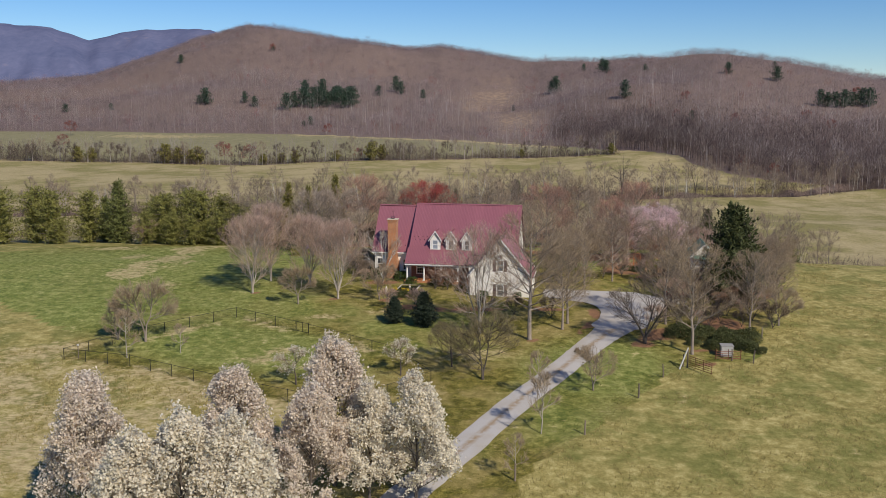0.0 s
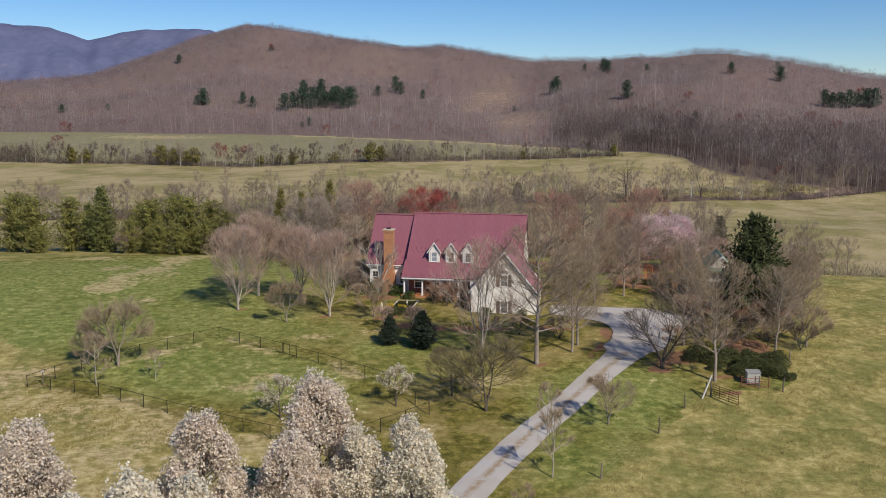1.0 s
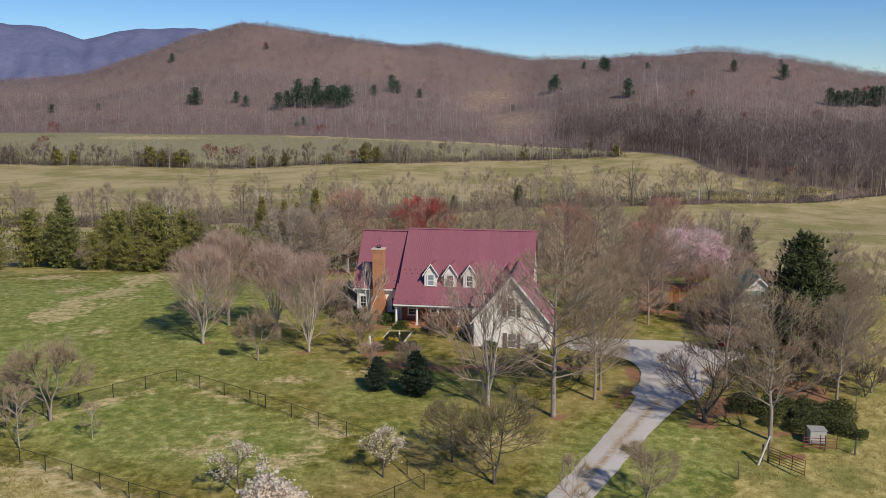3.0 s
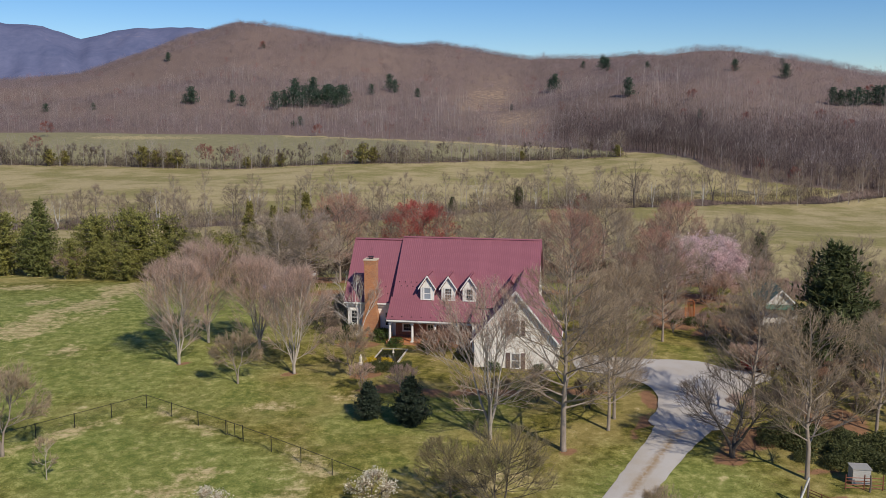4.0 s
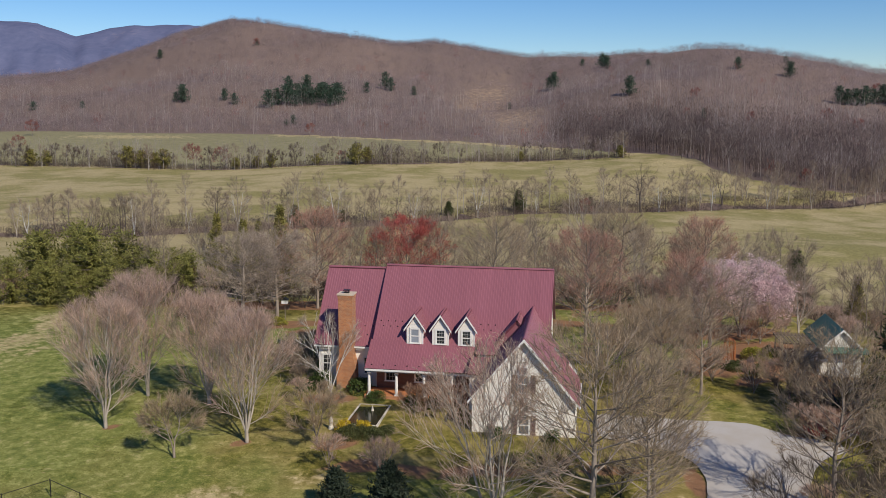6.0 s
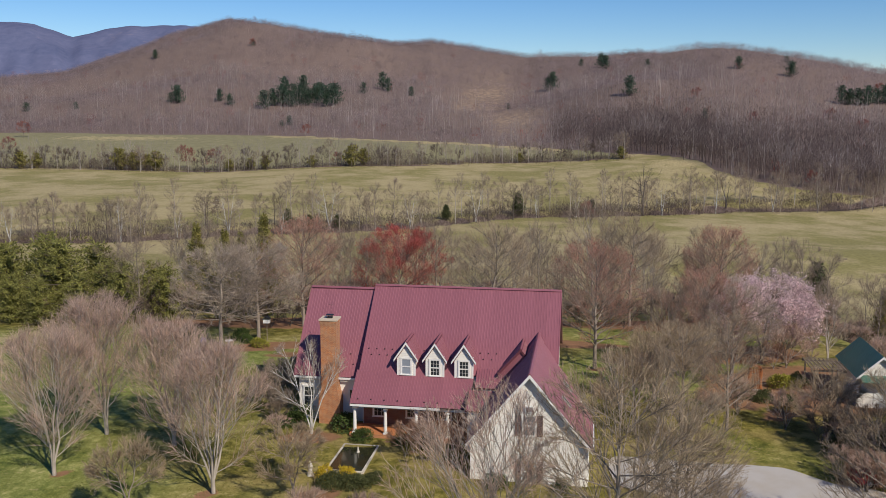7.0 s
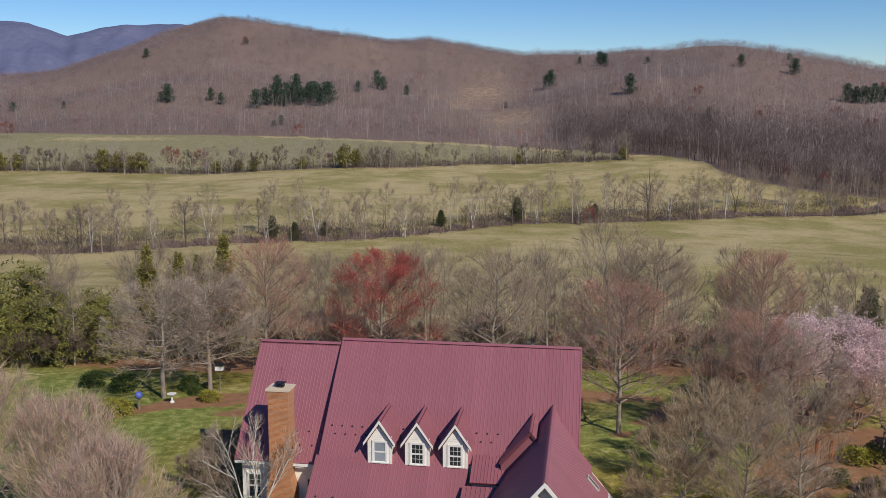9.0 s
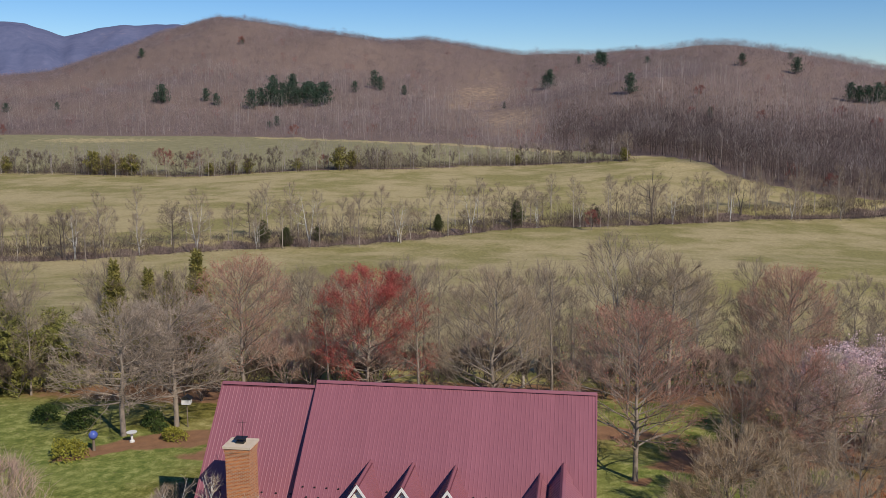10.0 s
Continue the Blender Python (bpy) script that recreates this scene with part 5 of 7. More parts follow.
def pond():
    x, y = house_xy(1.05, -12.3)
    ob = on_land("garden_pond", "rectangular dark garden pond with pale stone kerb", "pond", x, y, -8)
    L, W = 2.45, 1.25
    for a, b, c, d in ((-W - 0.14, -L - 0.14, W + 0.14, -L), (-W - 0.14, L, W + 0.14, L + 0.14), (-W - 0.14, -L, -W, L), (W, -L, W + 0.14, L)):
        n = max(1, round(max(c - a, d - b) / 0.6))
        for i in range(n):
            if c - a > d - b:
                lo, hi = (a + (c - a) * i / n + 0.008, b, -0.25), (a + (c - a) * (i + 1) / n - 0.008, d, 0.12)
            else:
                lo, hi = (a, b + (d - b) * i / n + 0.008, -0.25), (c, b + (d - b) * (i + 1) / n - 0.008, 0.12)
            part("kerb_stone", Geo().box(lo, hi), M_STONE, ob)
    part("water", Geo().box((-W, -L, -0.2), (W, L, 0.075)), M_POND, ob)
    g = Geo().tube([(0.1, 1.1, 0.05), (0.1, 1.1, 0.22), (0.1, 1.1, 0.5)], [0.14, 0.08, 0.04], 8)
    part("fountain", g, M_STONE, ob)


pond()


def chain_fence():
    ob = on_land("chain_link_fence", "black chain-link paddock fence with thin posts", "fence", -26.3, 108.3)
    base = ob.matrix_world.translation
    runs = [[(-26.3, 108.3), (-17.9, 102.9)], [(-16.2, 101.7), (-5.6, 94.4)], [(-5.6, 94.4), (-1.4, 87.5)], [(-1.4, 87.5), (-9.5, 79.5)],
            [(-26.3, 108.3), (-37.6, 97.5)], [(-37.6, 97.5), (-41, 92.8)], [(-41, 92.8), (-33.2, 91)], [(-33.2, 91), (-22.6, 85.6)], [(-22.6, 85.6), (-9.5, 79.5)]]
    post = Geo().tube([(0, 0, -0.3), (0, 0, 1.3)], [0.035, 0.035], 6).mesh("post", M_IRON)
    done = set()
    for (xa, ya), (xb, yb) in runs:
        n = max(1, round(math.hypot(xb - xa, yb - ya) / 2.9))
        pts = [(xa + (xb - xa) * i / n, ya + (yb - ya) * i / n) for i in range(n + 1)]
        for x, y in pts:
            if (round(x, 1), round(y, 1)) in done:
                continue
            done.add((round(x, 1), round(y, 1)))
            p = part("post", post, M_IRON, ob)
            p.location = Vector((x, y, land_at(x, y))) - base
        wire, top = Geo(), Geo()
        for (x0, y0), (x1, y1) in zip(pts, pts[1:]):
            p, q = Vector((x0, y0, land_at(x0, y0))) - base, Vector((x1, y1, land_at(x1, y1))) - base
            top.tube([p + Vector((0, 0, 1.22)), q + Vector((0, 0, 1.22))], [0.022, 0.022], 5)
            d = q - p
            m = int(d.length / 0.22)
            for i in range(m):
                for a, b in ((0, 1.2), (1.2, 0)):
                    s, e = p + d * (i / m), p + d * min(1.0, (i + 4) / m)
                    s.z += a
                    e.z += b
                    wire.tube([s, e], [0.0035, 0.0035], 3, False)
        part("top_rail", top, M_IRON, ob)
        part("wire_mesh", wire, M_IRON, ob)
    gate = part("gate", Geo().box((0, -0.02, 0.1), (1.95, 0.02, 0.14)).box((0, -0.02, 1.18), (1.95, 0.02, 1.22)).box((0, -0.02, 0.1), (0.04, 0.02, 1.3)).box((1.91, -0.02, 0.1), (1.95, 0.02, 1.3)).box((0.94, -0.02, 0.1), (0.98, 0.02, 1.2)), M_IRON, ob)
    gate.matrix_local = Matrix.Translation(Vector((-17.8, 102.85, land_at(-17.8, 102.85))) - base) @ Matrix.Rotation(math.atan2(-1.15, 1.6), 4, "Z")


chain_fence()


def wire_fence():
    ob = on_land("field_fence", "weathered wooden post and wire field fence", "fence", 34.2, 94)
    base = ob.matrix_world.translation
    line = [(1.5, 55), (6.0, 66.5), (12.5, 75.5), (18.7, 84.2), (22.2, 89.7), (24.9, 92.6)]
    line2 = [(30.5, 94.6), (32.6, 93.9), (36.0, 102), (39.4, 110.1), (43.8, 120), (48, 130), (52.3, 140), (54.5, 147)]
    rng = random.Random(4)
    for run in (line, line2):
        for i, (x, y) in enumerate(run):
            r, h = rng.uniform(0.06, 0.085), rng.uniform(1.25, 1.5)
            g = Geo().tube([(0, 0, -0.3), (rng.gauss(0, 0.02), 0, h * 0.5), (rng.gauss(0, 0.04), rng.gauss(0, 0.04), h)], [r, r * 0.95, r * 0.85], 7)
            p = part("post", g, M_WOOD, ob)
            p.location = Vector((x, y, land_at(x, y))) - base
        for h in (0.35, 0.7, 1.05):
            pts = [Vector((x, y, land_at(x, y) + h)) - base for x, y in run]
            part("wire", Geo().tube(pts, [0.006] * len(pts), 3, False), M_IRON, ob)


wire_fence()


def tube_gate():
    ob = on_land("farm_gate", "open rusty red tubular farm gate", "gate", 25.3, 92.6, -58)
    for z in (0.15, 0.38, 0.6, 0.82, 1.05, 1.25):
        part("rail", Geo().tube([(0, 0, z), (3.4, 0, z)], [0.028, 0.028], 6), M_RUST, ob)
    for x in (0.0, 1.1, 2.25, 3.4):
        part("stile", Geo().tube([(x, 0, 0.1), (x, 0, 1.3)], [0.028, 0.028], 6), M_RUST, ob)
    brace = on_land("gate_post", "leaning pale wooden brace post by the gate", "post", 24.3, 92.0)
    part("post", Geo().tube([(0, 0, -0.2), (1.0, 0.45, 2.2)], [0.09, 0.07], 7), M_WHITEBARK, brace)
    part("upright", Geo().tube([(1.0, 0.5, -0.3), (1.0, 0.5, 2.1)], [0.09, 0.08], 7), M_WOOD, brace)


tube_gate()


def crate():
    ob = on_land("feed_bin", "pale grey slatted bin behind a low rail gate", "bin", 30.3, 96.0, -6)
    g = Geo()
    for i in range(7):
        g.box((-0.62, -0.55, 0.08 + i * 0.16), (0.62, 0.55, 0.08 + i * 0.16 + 0.145))
    part("body", g, M_GREYBOX, ob)
    part("lid", Geo().box((-0.68, -0.6, 1.2), (0.68, 0.6, 1.27)), M_GREYBOX, ob)
    rail = on_land("low_gate", "low rusty tube gate before the bin", "gate", 30.2, 94.9, -4)
    for z in (0.15, 0.4, 0.65, 0.9):
        part("rail", Geo().tube([(-1.3, 0, z), (1.3, 0, z)], [0.03, 0.03], 6), M_RUST, rail)
    for x in (-1.3, 0, 1.3):
        part("stile", Geo().tube([(x, 0, -0.1), (x, 0, 1.15)], [0.04, 0.04], 6), M_RUST, rail)


crate()


def shed():
    ob = on_land("garden_shed", "cream garden shed with green metal roof and pergola", "shed", 37.9, 137.5, -8, z=-0.1)
    w, d, h, t = 1.85, 3.2, 2.75, 4.5
    o = [(-w, 0), (w, 0), (w, h), (0, t), (-w, h)]
    part("wall", Geo().prism(o, lambda p, q: (p, -d, q), lambda p, q: (p, d, q)), M_SIDING, ob)
    g = Geo()
    for i in range(10):
        z = h + 0.12 + i * 0.17
        half = w * (t - 0.1 - z) / (t - h)
        if half > 0.05:
            g.box((-half, -d - 0.03, z), (half, -d, z + 0.155))
    part("gable_siding", g, M_SIDING, ob)
    k = (t - h) / w
    for s in (-1, 1):
        n = 6
        L = math.hypot(w + 0.2, (w + 0.2) * k)
        x, y = Vector((0, 1, 0)) if s > 0 else Vector((0, -1, 0)), Vector((-s, 0, k)).normalized()
        m = Matrix((x, y, x.cross(y))).transposed().to_4x4()
        m.translation = (s * (w + 0.2), -d - 0.3 if s > 0 else d + 0.3, h - 0.2 * k + 0.12)
        for i in range(n):
            p = part("roof_panel", panel_mesh((2 * d + 0.6) / n, L, M_GREENROOF), M_GREENROOF, ob)
            p.matrix_local = m @ Matrix.Translation(((2 * d + 0.6) / n * i, 0, 0))
        q = [(0, t + 0.14), (s * (w + 0.2), h - 0.2 * k + 0.14), (s * (w + 0.2), h - 0.2 * k - 0.06), (0, t - 0.06)]
        part("rake_trim", Geo().prism(q, lambda p, z: (p, -d - 0.35, z), lambda p, z: (p, -d - 0.29, z)), M_TRIM, ob)
    part("awning", Geo().prism([(-d - 1.0, h - 0.25), (-d, h + 0.1), (-d, h + 0.16), (-d - 1.0, h - 0.19)], lambda p, q: (-w + 0.1, p, q), lambda p, q: (w + 0.4, p, q)), M_GREENROOF, ob)
    part("door", Geo().box((-0.5, -d - 0.04, 0.05), (0.5, -d, 2.0)), M_TRIM, ob)
    per = on_land("pergola", "weathered timber lattice pergola beside the shed", "pergola", 34.4, 138.8, -8)
    for x in (-1.2, 1.2):
        for y in (-1.7, 1.7):
            part("post", Geo().box((x - 0.06, y - 0.06, -0.2), (x + 0.06, y + 0.06, 2.2)), M_WOOD, per)
    for y in (-1.7, 1.7):
        part("beam", Geo().box((-1.5, y - 0.04, 2.2), (1.5, y + 0.04, 2.36)), M_WOOD, per)
    for i in range(9):
        part("rafter", Geo().box((-1.4 + i * 0.35 - 0.03, -1.95, 2.36), (-1.4 + i * 0.35 + 0.03, 1.95, 2.48)), M_WOOD, per)
    for i in range(11):
        part("lath", Geo().box((-1.5, -1.85 + i * 0.37 - 0.02, 2.48), (1.5, -1.85 + i * 0.37 + 0.02, 2.52)), M_WOOD, per)


shed()


def arbour():
    ob = on_land("garden_arbour", "orange cedar garden arbour with slatted sides", "arbour", 28.2, 138.4, -8)
    for x in (-0.5, 0.5):
        for y in (-0.3, 0.3):
            part("post", Geo().box((x - 0.045, y - 0.045, -0.1), (x + 0.045, y + 0.045, 2.0)), M_ORANGE, ob)
        for i in range(8):
            part("slat", Geo().box((x - 0.02, -0.26, 0.15 + i * 0.23), (x + 0.02, 0.26, 0.22 + i * 0.23)), M_ORANGE, ob)
    for i in range(9):
        a = math.pi * i / 8
        part("arch_slat", Geo().box((-0.06, -0.4, -0.02), (0.06, 0.4, 0.02)), M_ORANGE, ob).matrix_local = Matrix.Translation((math.cos(a) * 0.5, 0, 2.0 + math.sin(a) * 0.35)) @ Matrix.Rotation(a - math.pi / 2, 4, "Y")
    for i in range(7):
        part("back_slat", Geo().box((-0.42 + i * 0.14 - 0.03, 0.28, 0.05), (-0.42 + i * 0.14 + 0.03, 0.32, 2.0)), M_ORANGE, ob)
    ob2 = on_land("stone_planter", "pale stone planter below the arbour", "planter", 28.0, 137.2)
    part("bowl", Geo().tube([(0, 0, -0.05), (0, 0, 0.2), (0, 0, 0.45)], [0.32, 0.4, 0.5], 12), M_STONE, ob2)


arbour()


def car():
    ob = on_land("parked_car", "small dark red car half hidden by shrubs", "car", 30.9, 119.9, 12)
    o = [(-1.9, 0.3), (-1.95, 0.75), (-1.35, 0.95), (-0.8, 1.4), (0.75, 1.42), (1.35, 0.98), (1.9, 0.85), (1.95, 0.3)]
    part("body", Geo().prism(o, lambda p, q: (p, -0.8, q), lambda p, q: (p, 0.8, q)), M_RED, ob)
    part("windscreen", Geo().prism([(-1.22, 1.0), (-0.78, 1.35), (0.7, 1.36), (1.2, 1.02)], lambda p, q: (p, -0.815, q), lambda p, q: (p, 0.815, q)), M_GLASS, ob)
    for x in (-1.2, 1.2):
        for y in (-0.75, 0.75):
            wheel = part("wheel", Geo().tube([(x, y - 0.1, 0.3), (x, y + 0.1, 0.3)], [0.31, 0.31], 14), M_IRON, ob)
            part("rim", Geo().tube([(x, y - 0.11, 0.3), (x, y + 0.11, 0.3)], [0.18, 0.18], 10), M_LAMP, wheel)
    for y in (-0.6, 0.6):
        part("tail_light", Geo().box((-1.97, y - 0.12, 0.6), (-1.94, y + 0.12, 0.75)), M_LIGHT, ob)


car()


def small_garden_things():
    ob = on_land("bird_bath", "white pedestal bird bath on the path", "bird bath", -22.9, 152.9)
    part("pedestal", Geo().tube([(0, 0, -0.05), (0, 0, 0.12), (0, 0, 0.2), (0, 0, 0.7)], [0.2, 0.2, 0.09, 0.1], 12), M_LAMP, ob)
    part("bowl", Geo().tube([(0, 0, 0.68), (0, 0, 0.74), (0, 0, 0.82)], [0.14, 0.36, 0.42], 16), M_LAMP, ob)
    ob = on_land("bird_house", "white bird house with dark roof on a post", "bird house", -19.6, 156.6)
    part("post", Geo().tube([(0, 0, -0.2), (0, 0, 2.0)], [0.05, 0.05], 6), M_WOOD, ob)
    part("box", Geo().box((-0.35, -0.3, 2.0), (0.35, 0.3, 2.45)), M_LAMP, ob)
    part("roof", Geo().prism([(-0.45, 2.45), (0.45, 2.45), (0, 2.75)], lambda p, q: (p, -0.38, q), lambda p, q: (p, 0.38, q)), M_IRON, ob)
    ob = on_land("gazing_globe", "blue glazed garden globe on a stand", "garden ornament", -25.1, 150.9)
    part("stand", Geo().tube([(0, 0, -0.05), (0, 0, 0.9)], [0.14, 0.08], 8), M_WOOD, ob)
    g = Geo().tube([(0, 0, 0.9 + 0.34 * (1 - math.cos(a))) for a in np.linspace(0.25, math.pi - 0.05, 9)], [0.34 * math.sin(a) for a in np.linspace(0.25, math.pi - 0.05, 9)], 14)
    part("globe", g, M_BLUE, ob, "", True)
    x, y = house_xy(-1.2, -15.6)
    ob = on_land("garden_statue", "small pale stone garden statue by the pond", "statue", x, y)
    part("figure", Geo().tube([(0, 0, -0.05), (0, 0, 0.25), (0, 0, 0.3), (0, 0, 0.75), (0, 0, 0.95), (0, 0, 1.1)], [0.24, 0.2, 0.13, 0.17, 0.09, 0.03], 9), M_STONE, ob)
    ob = on_land("fence_marker", "pale capped marker post at the paddock corner", "post", -39.6, 93.2)
    part("post", Geo().tube([(0, 0, -0.2), (0, 0, 1.4)], [0.05, 0.05], 6), M_WOOD, ob)
    part("cap", Geo().box((-0.09, -0.09, 1.4), (0.09, 0.09, 1.55)), M_LAMP, ob)


small_garden_things()

# ---------------------------------------------------------------- trees and shrubs near the house
MID, FEW = (12, 72, 430, 9), (8, 32, 130, 8)
VASE = prototype(bare_tree(11, "bare spreading lawn tree with tan twigs", M_BARK_PALE, M_TWIG_TAN, 10.8, 3.9, 0.11, 0.6, 0.16, (38, 230, 1250, 4), 0.8, 5, 0.125, 0.42, 0.95))
VASE2 = prototype(bare_tree(12, "bare rounded lawn tree with pale trunk", M_BARK_PALE, M_TWIG_TAN, 10.4, 4.0, 0.11, 0.6, 0.16, (38, 230, 1250, 4), 0.8, 6, 0.125, 0.42, 0.95))
TALL = prototype(bare_tree(13, "tall bare shade tree with grey trunk", M_BARK, M_TWIG, 14.2, 5.2, 0.2, 0.42, 0.6, (34, 230, 1450, 3), 0.46, 1, 0.22, 0.45, 0.62))
TALL2 = prototype(bare_tree(14, "bare upright tree with fine brown twigs", M_BARK, M_TWIG, 13.2, 4.3, 0.18, 0.4, 0.55, (32, 210, 1300, 3), 0.5, 1, 0.17, 0.4, 0.58))
STEMS = prototype(bare_tree(15, "many-stemmed pale bare tree", M_BARK_PALE, M_TWIG_TAN, 13.0, 5.4, 0.12, 0.55, 0.25, (34, 220, 1350, 3), 0.62, 5, 0.15, 0.45, 0.62))
SPREAD = prototype(bare_tree(16, "low spreading bare tree with dark forked limbs", M_BARK_DARK, M_TWIG_DARK, 6.8, 4.6, 0.14, 0.6, 0.3, (16, 100, 640, 5), 0.3, 3, 0.2, 0.55, 0.65))
SMALL = prototype(bare_tree(17, "small bare ornamental tree with dense twigs", M_BARK, M_TWIG, 5.4, 2.7, 0.16, 0.5, 0.5, MID, 0.4, 2, 0.1, 0.3, 0.5))
OLIVE = prototype(bare_tree(29, "wide bare lawn tree with olive-brown twigs", M_BARK_DARK, M_TWIG_OLIVE, 7.6, 3.9, 0.12, 0.5, 0.55, (22, 130, 820, 7), 0.42, 2, 0.13, 0.35, 0.5))
SAPLING = prototype(bare_tree(18, "thin bare sapling in the grass", M_BARK_PALE, M_TWIG, 4.8, 1.4, 0.2, 0.45, 0.4, FEW, 0.65, 1, 0.05, sliver=0.4))
WOOD1 = prototype(bare_tree(19, "slender bare brown woodland tree", M_BARK, M_CREEKTWIG, 14.0, 3.6, 0.14, 0.5, 0.4, (14, 62, 300, 8), 0.55, 1, 0.15, sliver=0.9))
WOOD2 = prototype(bare_tree(20, "slender grey bare woodland tree", M_BARK_PALE, M_CREEKTWIG, 14.5, 4.4, 0.14, 0.55, 0.3, (14, 66, 330, 8), 0.65, 3, 0.16, 0.35, 0.95))
GREYMAPLE = prototype(bare_tree(21, "bare round-crowned grey maple", M_BARK, M_TWIG_GREY, 11.3, 5.3, 0.19, 0.4, 0.85, (34, 230, 1500, 4), 0.3, 1, 0.22, sliver=0.62))
REDMAPLE = prototype(bare_tree(22, "maple in deep red spring bud", M_BARK, M_BUD_RED, 12.2, 5.8, 0.07, 0.5, 0.75, (44, 280, 1300, 5), 0.5, 1, 0.2, 0.45, 0.55, buds=M_BUD_RED, bud=(1.0, 0.05, 3, 0.09), category="maple"))
RUSTMAPLE = prototype(bare_tree(23, "maple with rust-red budding crown", M_BARK, M_TWIG_RUST, 12.5, 5.0, 0.15, 0.45, 0.65, (44, 270, 1450, 5), 0.55, 1, 0.19, 0.4, 0.62, buds=M_BUD_RUST, bud=(0.55, 0.045, 1, 0.06), category="maple"))
BIRCH = prototype(bare_tree(24, "white-barked birch with several stems", M_WHITEBARK, M_TWIG_GREY, 8.6, 3.3, 0.05, 0.55, 0.5, (10, 46, 240, 4), 0.5, 4, 0.10, 0.75, 0.5))
CHERRY = prototype(bare_tree(25, "weeping cherry in pink blossom", M_BARK, M_PINK, 9.4, 5.2, 0.12, 0.5, 0.8, (20, 130, 760, 5), 0.5, 3, 0.16, 0.4, 0.8, 0.5, M_PINK, (0.85, 0.075, 2, 0.09)))
PEAR = prototype(bare_tree(26, "flowering pear covered in white blossom", M_BARK_DARK, M_TWIG, 11.6, 3.9, 0.05, 0.26, 0.8, (34, 190, 1050, 4), 0.66, 1, 0.16, sliver=0.42, buds=M_PEAR, bud=(1.0, 0.105, 4, 0.14), cone=True))
PEARBUFF = prototype(bare_tree(27, "flowering pear with buff opening blossom", M_BARK_DARK, M_TWIG, 11.6, 3.7, 0.05, 0.26, 0.8, (34, 190, 1050, 4), 0.7, 1, 0.16, sliver=0.42, buds=M_PEAR_BUFF, bud=(1.0, 0.095, 4, 0.14), cone=True))
PLUM = prototype(bare_tree(28, "small white-blossomed orchard tree", M_BARK_DARK, M_TWIG, 3.8, 2.0, 0.22, 0.5, 0.5, (9, 40, 170, 6), 0.35, 1, 0.08, sliver=0.35, buds=M_PEAR, bud=(0.6, 0.06, 2, 0.06)))

